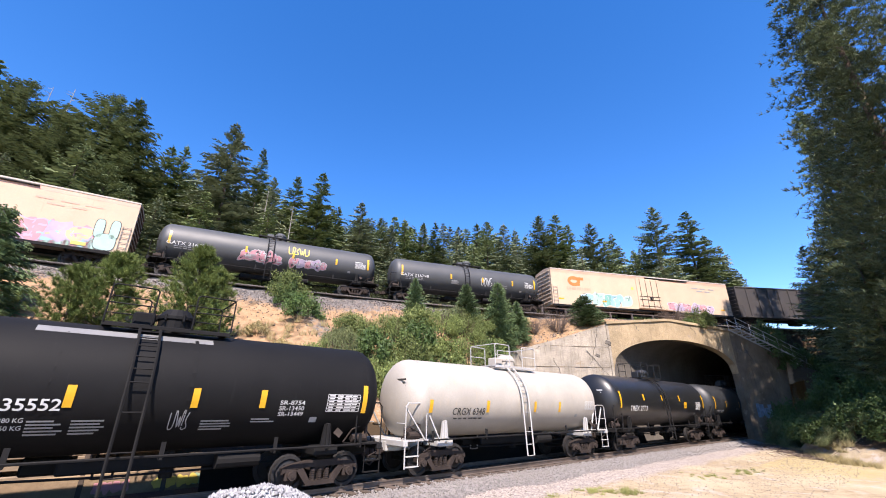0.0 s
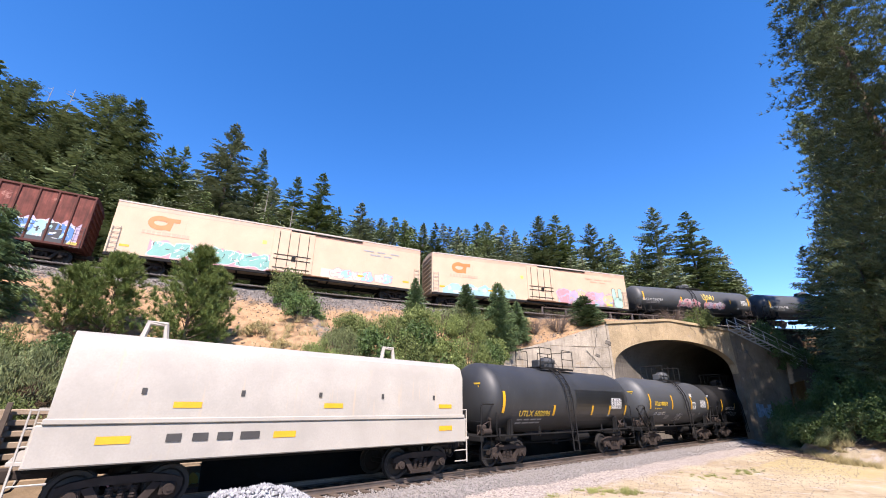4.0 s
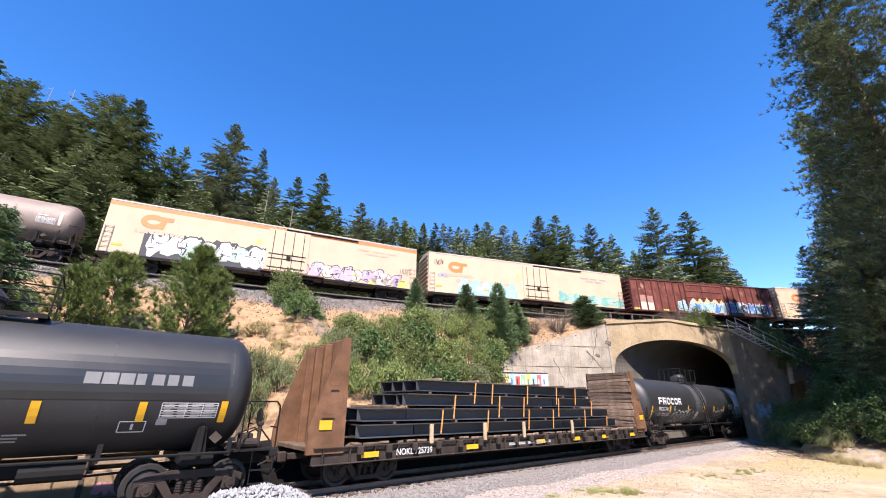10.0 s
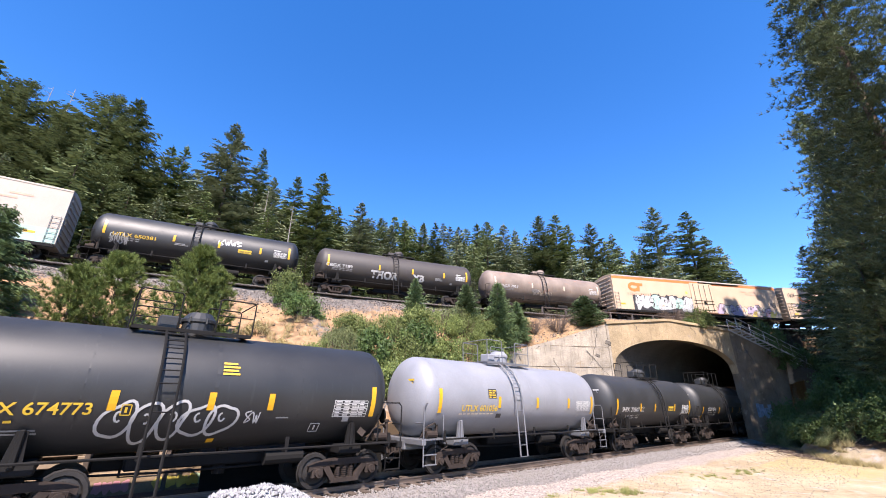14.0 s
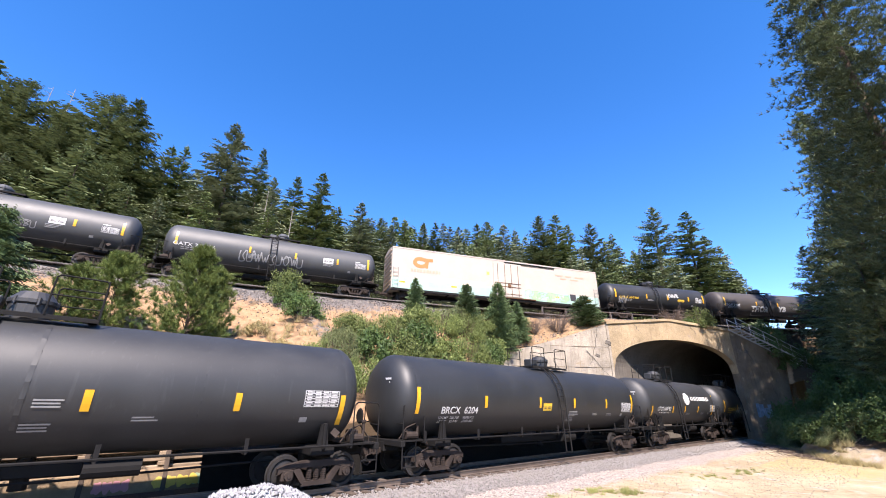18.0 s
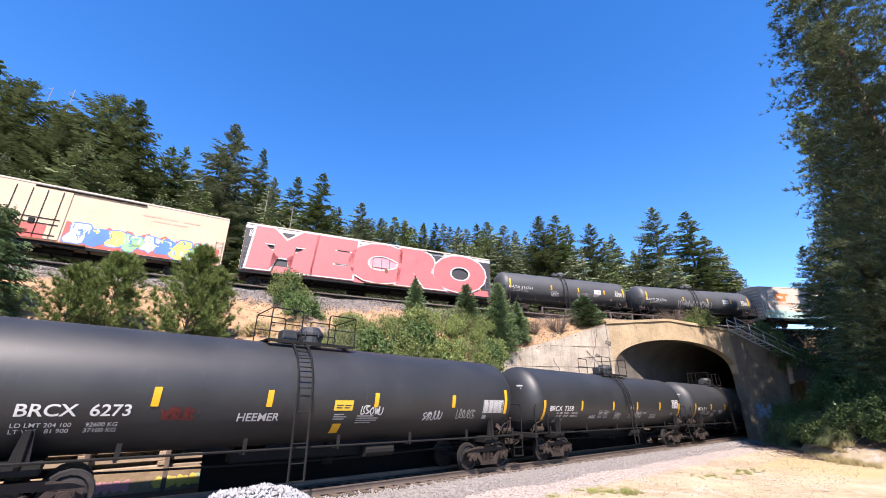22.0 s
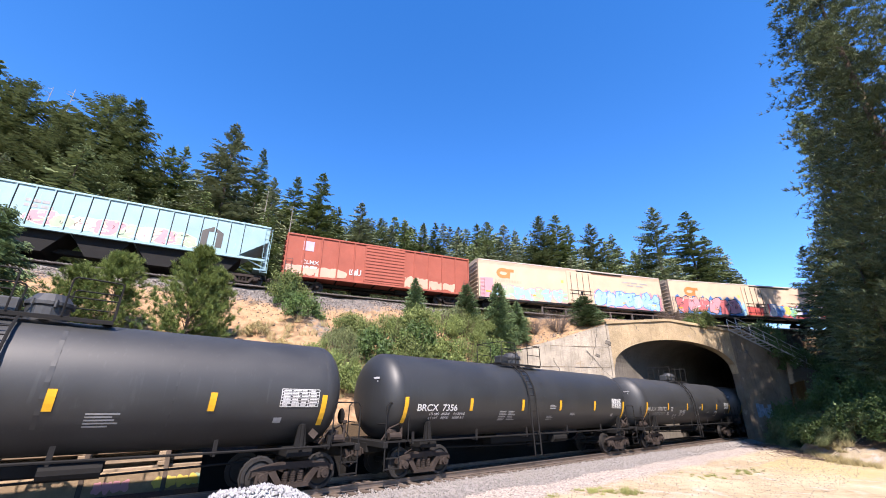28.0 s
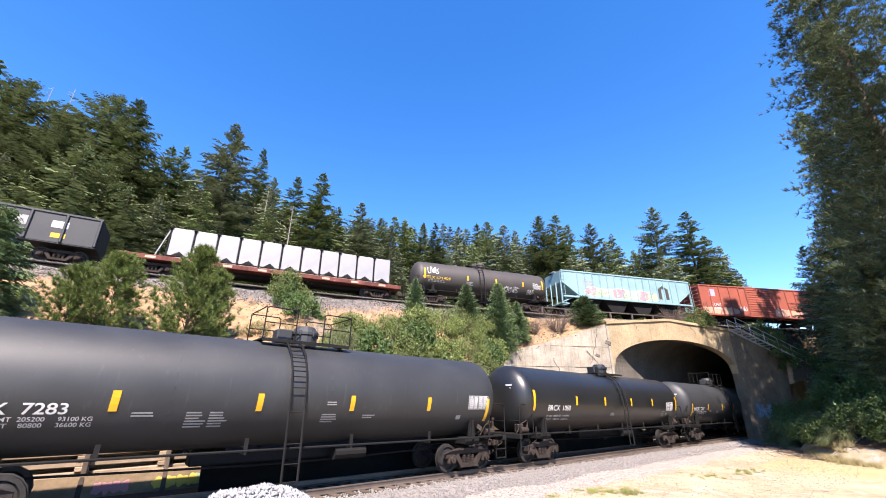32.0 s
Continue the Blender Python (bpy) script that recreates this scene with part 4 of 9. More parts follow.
P = {
    "black": paint("black_tank_paint", (0.0220, 0.0240, 0.0262), 0.50, 0.45, (0.041, 0.043, 0.046), var=0.35),
    "jet": paint("jet_black_paint", (0.0105, 0.0105, 0.011), 0.64, 0.40, (0.020, 0.020, 0.020), var=0.3),
    "gloss": paint("glossy_black_paint", (0.016, 0.0168, 0.018), 0.36, 0.35, (0.030, 0.031, 0.032), var=0.3),
    "black2": paint("faded_black_paint", (0.0295, 0.0315, 0.0340), 0.54, 0.5, (0.055, 0.057, 0.060), var=0.35),
    "charcoal": paint("charcoal_paint", (0.064, 0.068, 0.072), 0.54, 0.35, (0.048, 0.050, 0.052)),
    "white": paint("white_tank_paint", (0.48, 0.44, 0.38), 0.5, 0.45, (0.60, 0.44, 0.28)),
    "grey": paint("grey_tank_paint", (0.235, 0.245, 0.265), 0.45, 0.45, (0.16, 0.16, 0.17), (0.24, 0.25, 0.265)),
    "pale": paint("pale_grey_paint", (0.29, 0.30, 0.33), 0.45, 0.25, (0.33, 0.33, 0.345)),
    "brown": paint("brown_black_paint", (0.052, 0.044, 0.040), 0.6, 0.45, (0.085, 0.068, 0.056)),
    "rose": paint("rusty_grey_paint", (0.275, 0.215, 0.175), 0.6, 0.6, (0.21, 0.11, 0.075), (0.36, 0.185, 0.13), var=0.4),
    "cream": paint("cream_reefer_paint", (0.66, 0.50, 0.36), 0.64, 0.40, (0.48, 0.33, 0.23), var=0.10),
    "cream2": paint("white_reefer_paint", (0.56, 0.50, 0.43), 0.64, 0.40, (0.47, 0.38, 0.31), var=0.10),
    "peach": paint("peach_stripe", (0.70, 0.40, 0.28), 0.5, 0.3, var=0.15),
    "orange": paint("orange_mark", (0.76, 0.23, 0.06), 0.5, 0.3, (0.78, 0.45, 0.28)),
    "oxide": paint("oxide_red_paint", (0.225, 0.072, 0.056), 0.64, 1.2, (0.045, 0.026, 0.022), (0.43, 0.22, 0.18), var=0.6, scale=1.1),
    "oxide_trim": paint("dark_oxide_paint", (0.12, 0.045, 0.036), 0.7, 0.5, (0.05, 0.028, 0.022), var=0.4),
    "red": paint("faded_red_paint", (0.39, 0.112, 0.078), 0.66, 0.4, (0.38, 0.17, 0.13), (0.33, 0.11, 0.08)),
    "sky": paint("pale_blue_paint", (0.27, 0.45, 0.50), 0.5, 0.35, (0.60, 0.66, 0.64)),
    "panel": paint("grey_white_panel", (0.37, 0.37, 0.39), 0.5, 0.45, (0.40, 0.39, 0.38), var=0.2),
    "frame": paint("underframe_black", (0.017, 0.0165, 0.0165), 0.75, 0.3, (0.042, 0.037, 0.033), var=0.4),
    "truck": surf("rusty_truck_steel", (0.056, 0.043, 0.037), 0.8, 0.1, var=0.5, scale=2.5, fine=30, bump=0.3),
    "wheel": surf("wheel_steel", (0.042, 0.038, 0.036), 0.6, 0.5, var=0.4, scale=4, fine=30, bump=0.1),
    "rust": surf("rusty_steel", (0.20, 0.105, 0.060), 0.85, 0.1, var=0.45, scale=1.6, fine=20, bump=0.3, streak=0.5),
    "grime_dark": paint("dark_streaked_dirt", (0.10, 0.10, 0.105), 0.6, 0.6, (0.17, 0.175, 0.185), var=0.4),
    "pale_trim": paint("grey_trim_paint", (0.16, 0.165, 0.18), 0.5, 0.3, (0.09, 0.08, 0.075)),
    "grime": paint("dull_grey_steel", (0.20, 0.20, 0.20), 0.6, 0.3, var=0.3),
    "pipe": paint("pale_pipe_paint", (0.50, 0.49, 0.47), 0.55, 0.4, (0.2, 0.16, 0.13), var=0.2),
    "yellow": surf("reflective_yellow", (0.82, 0.44, 0.015), 0.4, var=0.12, scale=3, fine=40, bump=0.02),
    "yletter": surf("yellow_lettering", (0.80, 0.52, 0.04), 0.5, var=0.1, scale=3, fine=40, bump=0.0),
    "wletter": surf("white_lettering", (0.70, 0.70, 0.69), 0.5, var=0.1, scale=3, fine=40, bump=0.0),
    "gletter": surf("dull_lettering", (0.36, 0.36, 0.36), 0.6, var=0.3, scale=3, fine=20, bump=0.0),
    "dletter": surf("dark_lettering", (0.06, 0.055, 0.05), 0.6, var=0.2, scale=3, fine=20, bump=0.0),
    "timber": surf("old_bulkhead_boards", (0.25, 0.175, 0.125), 0.9, var=0.6, scale=3.0, fine=24, bump=0.7, streak=0.3, rand=0.4, dist=0.03),
    "sill": surf("grimy_sill_steel", (0.055, 0.043, 0.036), 0.8, var=0.5, scale=1.5, fine=20, bump=0.2, worn=(0.10, 0.07, 0.05)),
    "beam": surf("dark_mill_steel", (0.055, 0.056, 0.064), 0.6, 0.05, var=0.3, scale=1.2, fine=25, bump=0.08, rand=0.25),
    "strap": surf("orange_webbing", (0.70, 0.32, 0.10), 0.7, var=0.2, scale=4, fine=60, bump=0.1),
    "g_white": surf("spray_white", (0.58, 0.58, 0.58), 0.6, var=0.08, bump=0),
    "g_black": surf("spray_black", (0.035, 0.035, 0.04), 0.6, var=0.15, bump=0),
    "g_teal": surf("spray_teal", (0.20, 0.46, 0.40), 0.6, var=0.2, bump=0),
    "g_cyan": surf("spray_light_blue", (0.32, 0.55, 0.62), 0.6, var=0.2, bump=0),
    "g_blue": surf("spray_blue", (0.06, 0.20, 0.50), 0.6, var=0.2, bump=0),
    "g_pink": surf("spray_pink", (0.62, 0.145, 0.15), 0.6, var=0.12, bump=0),
    "g_rose": surf("spray_rose", (0.66, 0.30, 0.34), 0.6, var=0.15, bump=0),
    "g_rust": surf("faded_red_spray", (0.16, 0.035, 0.03), 0.7, var=0.4, bump=0),
    "g_red": surf("spray_red", (0.60, 0.09, 0.07), 0.6, var=0.2, bump=0),
    "g_green": surf("spray_green", (0.25, 0.55, 0.25), 0.6, var=0.2, bump=0),
    "g_lime": surf("spray_pale_green", (0.38, 0.52, 0.33), 0.6, var=0.15, bump=0),
    "g_lilac": surf("spray_lilac", (0.50, 0.40, 0.54), 0.6, var=0.2, bump=0),
    "g_yellow": surf("spray_yellow", (0.80, 0.62, 0.12), 0.6, var=0.15, bump=0),
    "g_tan": surf("spray_cream", (0.74, 0.62, 0.48), 0.6, var=0.15, bump=0),
    "g_cream": surf("spray_pale_orange", (0.72, 0.50, 0.28), 0.6, var=0.15, bump=0),
    "oxide_pale": paint("bleached_red_paint", (0.46, 0.25, 0.21), 0.65, 0.5, (0.30, 0.12, 0.09), var=0.35),
    "g_pale": surf("spray_mint", (0.40, 0.60, 0.52), 0.6, var=0.15, bump=0),
}

SHARED = {}


def shared(key, make, mat, smooth=False):
    if key not in SHARED:
        me = make().mesh(key.split(":")[0], smooth)
        me.materials.append(mat)
        SHARED[key] = me
    return SHARED[key]


# ---------------------------------------------------------------- running gear
def wheel_geo():
    """Two wheels on their axle, turning together; the discs have three lifting holes."""
    g = Geo().cyl((0, -0.98, 0), (0, 0.98, 0), 0.085, n=12)
    for s in (-1, 1):
        prof = [(-0.07, 0.0), (-0.07, 0.12), (-0.045, 0.15), (-0.02, 0.35), (-0.068, 0.39), (-0.068, 0.478), (0.05, 0.483), (0.055, 0.508), (0.075, 0.508), (0.075, 0.39), (0.03, 0.35), (0.03, 0.0)]
        g.lathe([(0.76 * s - a * s, r) for a, r in prof], 16, "y")
        for k in range(3):
            t = 2.094 * k
            g.cyl((0.25 * math.cos(t), s * 0.772, 0.25 * math.sin(t)), (0.25 * math.cos(t), s * 0.812, 0.25 * math.sin(t)), 0.03, n=6)
    return g


def side_frame_geo():
    g = Geo()
    top = [(-1.17, 0.50), (-1.17, 0.66), (-0.95, 0.74), (-0.45, 0.82), (0.45, 0.82), (0.95, 0.74), (1.17, 0.66), (1.17, 0.50), (0.98, 0.60), (0.62, 0.64), (0.40, 0.64), (-0.40, 0.64), (-0.62, 0.64), (-0.98, 0.60)]
    g.slab(top, -0.09, 0.09)
    g.slab([(-0.75, 0.60), (-0.55, 0.64), (-0.30, 0.26), (-0.46, 0.22)], -0.08, 0.08)
    g.slab([(0.55, 0.64), (0.75, 0.60), (0.46, 0.22), (0.30, 0.26)], -0.08, 0.08)
    g.slab([(-0.46, 0.17), (0.46, 0.17), (0.40, 0.29), (-0.40, 0.29)], -0.12, 0.12)
    for x in (-0.89, 0.89):
        g.box(x, 0, 0.47, 0.34, 0.20, 0.30, 0.03)
        g.cyl((x, -0.20, 0.46), (x, 0.0, 0.46), 0.115, 0.13, n=12)
        g.cyl((x, -0.225, 0.46), (x, -0.20, 0.46), 0.05, n=8)
    return g


def springs_geo():
    g = Geo()
    for x in (-0.22, 0.0, 0.22):
        for k in range(5):
            g.cyl((x, 0, 0.30 + k * 0.058), (x, 0, 0.335 + k * 0.058), 0.085, n=6)
            g.cyl((x, 0, 0.335 + k * 0.058), (x, 0, 0.358 + k * 0.058), 0.060, n=5, caps=False)
    return g


def bolster_geo():
    g = Geo().box(0, 0, 0.62, 0.40, 2.0, 0.28, 0.04).cyl((0, 0, 0.7), (0, 0, 0.92), 0.2, n=12)
    for x in (-0.89, 0.89):
        g.box(x * 0.66, 0, 0.42, 0.08, 1.5, 0.10, 0.015)
    return g


WHEELS = []


def truck(car, x):
    t = part("truck", shared("truck:b", bolster_geo, P["truck"]), None, car, "rust-brown cast steel truck", pose(x, 0, 0))
    for sy in (-1, 1):
        f = part("side_frame", shared("side_frame", side_frame_geo, P["truck"]), None, t, m=pose(0, sy * 1.0, 0, rz=0 if sy < 0 else 180))
        part("spring_nest", shared("spring_nest", springs_geo, P["truck"]), None, t, m=pose(0, sy * 1.0, 0))
    for wx in (-0.89, 0.89):
        w = part("wheelset", shared("wheelset", wheel_geo, P["wheel"], True), None, t, "rusty steel wheels on one axle", pose(wx, 0, 0.483))
        WHEELS.append((w, wx, car))
    return t


def coupler_geo():
    g = Geo().box(-0.35, 0, 0.85, 0.75, 0.16, 0.18, 0.02)
    g.box(0.10, 0.04, 0.85, 0.26, 0.26, 0.30, 0.04)
    g.box(0.24, -0.10, 0.85, 0.16, 0.12, 0.26, 0.03)
    g.tube([(-0.2, -0.25, 0.80), (-0.1, -0.28, 0.52), (0.12, -0.24, 0.44), (0.3, -0.16, 0.55)], 0.028, 5)
    return g


def ends_and_gear(car, L, spread, sill_z=0.95):
    for sx in (-1, 1):
        truck(car, sx * spread)
        part("coupler", shared("coupler", coupler_geo, P["truck"]), None, car, m=pose(sx * (L / 2 - 0.3), 0, 0, rz=0 if sx > 0 else 180))


# ---------------------------------------------------------------- lettering and sprayed writing
TEXTS = {}


def text_mesh(body, bold=0.0):
    key = (body, bold)
    if key not in TEXTS:
        cu = bpy.data.curves.new("lettering", "FONT")
        cu.body, cu.size, cu.offset, cu.resolution_u = body, 1.0, bold, 4
        ob = bpy.data.objects.new("lettering", cu)
        me = bpy.data.meshes.new_from_object(ob)
        bpy.data.objects.remove(ob)
        co = np.empty(len(me.vertices) * 3, dtype=np.float32)
        me.vertices.foreach_get("co", co)
        fs = [tuple(p.vertices) for p in me.polygons]
        bpy.data.meshes.remove(me)
        TEXTS[key] = (co.reshape(-1, 3)[:, :2], fs)
    return TEXTS[key]


def on_side(side, pts, lift):
    """Lay flat (x, z) points against a car's near side."""
    return [(x, side(z) - lift, z) for x, z in pts]


def letter(car, side, body, x, z, size, mat, bold=0.004, wide=1.0, lift=0.024, fit=None, lean=0.0):
    co, fs = text_mesh(body, bold)
    lo, hi = co.min(0), co.max(0)
    sc = size / 0.70
    sx = sc * wide if fit is None else fit / (hi[0] - lo[0])
    pts = [(x + (p[0] - lo[0]) * sx + lean * p[1] * sc, z + p[1] * sc) for p in co]
    return part("lettering", Geo().add(on_side(side, pts, lift), fs), P[mat], car, kind="stuff" if size < 0.5 else "")


def bars(car, side, x, z, w, rows, mat="gletter", h=0.055, gap=0.10, seed=0, cols=2):
    """Lines of stencilling too small to read."""
    g, r = Geo(), random.Random(seed + int(x * 10))
    for i in range(rows):
        a = x
        for j in range(cols):
            ln = w / cols * r.uniform(0.55, 0.92)
            q = [(a, z - i * gap), (a + ln, z - i * gap), (a + ln, z - i * gap + h), (a, z - i * gap + h)]
            g.add(on_side(side, q, 0.018), [(0, 1, 2, 3)])
            a += w / cols
    return part("stencil", g, P[mat], car, kind="stuff")


def plate(car, side, x, z, w, h, mat, name="plate", lift=0.014, n=3):
    g = Geo()
    zs = [z + h * i / n for i in range(n + 1)]
    pts = on_side(side, [(x, q) for q in zs], lift) + on_side(side, [(x + w, q) for q in zs], lift)
    k = n + 1
    g.add(pts, [(i, k + i, k + i + 1, i + 1) for i in range(n)])
    return part(name, g, P[mat], car)


def ribbon(g, side, line, w, lift):
    pts = []
    for i, p in enumerate(line):
        a, b = line[max(0, i - 1)], line[min(len(line) - 1, i + 1)]
        dx, dz = b[0] - a[0], b[1] - a[1]
        ln = math.hypot(dx, dz) or 1
        nx, nz = -dz / ln * w / 2, dx / ln * w / 2
        pts += [(p[0] + nx, p[1] + nz), (p[0] - nx, p[1] - nz)]
    g.add(on_side(side, pts, lift), [(2 * i, 2 * i + 2, 2 * i + 3, 2 * i + 1) for i in range(len(line) - 1)])


def scrawl(car, side, x, z, w, h, mat, seed, n=5, thick=0.045, name="graffiti", lift=0.013):
    """A sprayed tag: looping letters in one unbroken line."""
    r, g = random.Random(seed), Geo()
    keys = []
    for i in range(n):
        c, q = x + w * (i + 0.5) / n, w / n
        lo, hi = z + h * r.uniform(0.0, 0.18), z + h * r.uniform(0.78, 1.0)
        kind = r.choice("ouvsl")
        if kind == "o":
            keys += [(c - 0.42 * q, (lo + hi) / 2), (c, hi), (c + 0.42 * q, (lo + hi) / 2), (c, lo), (c - 0.36 * q, (lo + hi) / 2 + 0.1 * h)]
        elif kind == "u":
            keys += [(c - 0.4 * q, hi), (c - 0.34 * q, lo + 0.1 * h), (c, lo), (c + 0.34 * q, lo + 0.15 * h), (c + 0.38 * q, hi)]
        elif kind == "v":
            keys += [(c - 0.42 * q, hi), (c - 0.05 * q, lo), (c + 0.12 * q, hi - 0.2 * h), (c + 0.3 * q, lo), (c + 0.5 * q, hi)]
        elif kind == "s":
            keys += [(c + 0.36 * q, hi), (c - 0.34 * q, hi - 0.15 * h), (c - 0.1 * q, (lo + hi) / 2), (c + 0.38 * q, lo + 0.2 * h), (c - 0.3 * q, lo)]
        else:
            keys += [(c - 0.25 * q, hi), (c - 0.3 * q, lo), (c + 0.42 * q, lo + 0.05 * h), (c + 0.1 * q, (lo + hi) / 2), (c + 0.4 * q, hi)]
    line = []
    for i in range(len(keys) - 1):
        p0, p1, p2, p3 = keys[max(0, i - 1)], keys[i], keys[i + 1], keys[min(len(keys) - 1, i + 2)]
        for k in range(4):
            t = k / 4
            line.append(tuple(0.5 * (2 * b + (d - a) * t + (2 * a - 5 * b + 4 * d - e) * t * t + (3 * b - a - 3 * d + e) * t ** 3) for a, b, d, e in zip(p0, p1, p2, p3)))
    line.append(keys[-1])
    ribbon(g, side, line, thick * 0.8, lift)
    return part(name, g, P[mat], car)


def blob(cx, cz, rx, rz, r, n=22):
    k1, k2, a1, a2 = r.uniform(0, 6.28), r.uniform(0, 6.28), r.uniform(0.06, 0.20), r.uniform(0.05, 0.14)
    pts = []
    for i in range(n):
        t = 6.283 * i / n
        c, s = math.cos(t), math.sin(t)
        q = (abs(c) ** 3.2 + abs(s) ** 3.2) ** (-1 / 3.2)
        q *= 1 + a1 * math.sin(3 * t + k1) + a2 * math.sin(5 * t + k2)
        pts.append((cx + rx * q * c, cz + rz * q * s))
    return pts


def fan(g, side, pts, lift, centre):
    n = len(pts)
    g.add(on_side(side, [centre] + pts, lift), [(0, i + 1, (i + 1) % n + 1) for i in range(n)])


def spiky(cx, cz, rx, rz, r, n=11):
    """An angular letter shape with notches."""
    pts = []
    for i in range(n):
        t = 6.283 * (i + r.uniform(-0.25, 0.25)) / n
        c, s = math.cos(t), math.sin(t)
        q = (abs(c) ** 5 + abs(s) ** 5) ** (-0.2) * r.uniform(0.72, 1.1)
        pts.append((cx + rx * q * c, cz + rz * q * s))
    return pts


def haze(car, side, x, z, w, h, base, tints, seed, lift=0.006):
    """A soft-edged sprayed cloud with paler puffs in it."""
    r = random.Random(seed)
    m = 34
    top = [(x + w * i / m, z + h * (0.80 + 0.16 * math.sin(i * 0.9 + seed) + 0.14 * r.random()) * min(1, 0.45 + 0.25 * min(i, m - i))) for i in range(m + 1)]
    bot = [(x + w * i / m, z) for i in range(m + 1)]
    part("graffiti_cloud", Geo().add(on_side(side, top + bot, lift), [(i, i + 1, m + 2 + i, m + 1 + i) for i in range(m)]), P[base], car)
    g = [Geo() for _ in tints]
    for k in range(int(w * 2.2)):
        cx, cz = x + w * r.uniform(0.05, 0.95), z + h * r.uniform(0.15, 0.7)
        q = k % len(tints)
        fan(g[q], side, blob(cx, cz, r.uniform(0.15, 0.45), r.uniform(0.06, 0.16) * (h + 0.4), r, 10), lift + 0.0015 + 0.0006 * q, (cx, cz))
    for q, k in zip(g, tints):
        part("graffiti_cloud", q, P[k], car, kind="stuff")


def piece(car, side, x, z, w, h, fills, line, seed, n=6, cloud=None, shine="g_white"):
    """A sprayed lettering piece: cloud, dark outline, angular letter shapes, many strokes inside."""
    r = random.Random(seed)
    if cloud:
        g = Geo()
        top, bot = [], []
        m = 26
        for i in range(m + 1):
            q = x - 0.04 * w + 1.08 * w * i / m
            top.append((q, z + h * (0.92 + 0.16 * math.sin(i * 1.9 + seed) + 0.06 * r.random())))
            bot.append((q, z - h * (0.03 + 0.04 * r.random())))
        g.add(on_side(side, top + bot, 0.006), [(i, i + 1, m + 2 + i, m + 1 + i) for i in range(m)])
        part("graffiti_cloud", g, P[cloud], car)
    for i in range(n):
        cx = x + w * (i + 0.5) / n + r.uniform(-0.08, 0.08) * w / n
        cz = z + h * (0.5 + r.uniform(-0.07, 0.07))
        rx, rz = w / n * r.uniform(0.50, 0.66), h * r.uniform(0.40, 0.52)
        lean = r.uniform(-0.1, 0.45)
        pts = [(px + lean * (pz - cz), pz) for px, pz in (spiky if i % 3 else blob)(cx, cz, rx, rz, r)]
        inks = [line, fills[i % len(fills)], fills[(i + 1) % len(fills)], shine, "g_black" if line in ("g_white", "g_tan") else line]
        g, idx, up = Geo(), [], 0.001 * (i % 2)

        def ink(k):
            idx.extend([k] * (len(g.f) - len(idx)))

        fan(g, side, [(cx + (px - cx) * 1.10, cz + (pz - cz) * 1.12) for px, pz in pts], 0.009 + up, (cx, cz))
        ink(0)
        fan(g, side, pts, 0.013 + up, (cx, cz))
        ink(1)
        for k in range(9):
            a = (cx + r.uniform(-0.85, 0.6) * rx, cz + rz * r.uniform(-0.85, 0.8))
            tilt = r.choice((0.0, 0.3, 1.3, 1.57, 1.9)) + r.gauss(0, 0.15)
            ln = r.uniform(0.3, 0.8) * (rz if tilt > 1 else rx)
            b = (min(max(a[0] + ln * math.cos(tilt), cx - rx), cx + rx), min(max(a[1] + ln * math.sin(tilt), cz - rz), cz + rz))
            c = ((a[0] + b[0]) / 2 + r.uniform(-0.15, 0.15) * rx, (a[1] + b[1]) / 2 + r.uniform(-0.1, 0.1) * rz)
            ribbon(g, side, [a, c, b], r.uniform(0.03, 0.06) + 0.045 * h * (k < 4), 0.0155 + up + 0.0007 * k)
            ink((2, 2, 3, 0, 0, 4, 3, 0, 4)[k])
        me = g.mesh("graffiti_letter")
        for k in inks:
            me.materials.append(P[k])
        me.polygons.foreach_set("material_index", idx)
        part("graffiti_letter", me, None, car)


# ---------------------------------------------------------------- tank cars
def tank_geo(ln, R, zc):
    e = 0.68
    prof = [(-ln / 2, 0.0)] + [(-ln / 2 + e * (1 - math.cos(a)), R * math.sin(a) ** 0.80) for a in np.linspace(0.12, math.pi / 2, 8)]
    prof += [(x, R) for x in np.linspace(-ln / 2 + e + 0.4, ln / 2 - e - 0.4, 9)]
    prof += [(-a, r) for a, r in prof[8::-1]]
    return Geo().lathe(prof, 48, "x", (0, 0, zc))


def arc_band(x, w, R, zc, lift=0.012, a0=-1.35, a1=1.35, n=20, both=True):
    g = Geo()
    vs = []
    for i in range(n + 1):
        t = a0 + (a1 - a0) * i / n
        for q in (x - w / 2, x + w / 2):
            vs.append((q, -(R + lift) * math.sin(t), zc + (R + lift) * math.cos(t)))
    g.add(vs, [(2 * i, 2 * i + 1, 2 * i + 3, 2 * i + 2) for i in range(n)])
    return g


def ladder_geo(R, zc, near):
    g = Geo()
    sgn = -1 if near else 1
    curve = [(R + 0.28, 0.42), (R + 0.24, 1.2), (R + 0.16, zc)] + [((R + 0.14) * math.cos(a), zc + (R + 0.14) * math.sin(a)) for a in (0.35, 0.7, 1.0, 1.25)]
    for x in (-0.22, 0.22):
        g.tube([(x, sgn * y, z) for y, z in curve], 0.034, 5)
    for i in range(12):
        t = i / 11 * (len(curve) - 1)
        k = min(int(t), len(curve) - 2)
        f = t - k
        y, z = curve[k][0] * (1 - f) + curve[k + 1][0] * f, curve[k][1] * (1 - f) + curve[k + 1][1] * f
        g.cyl((-0.22, sgn * y, z), (0.22, sgn * y, z), 0.017, n=5)
    return g


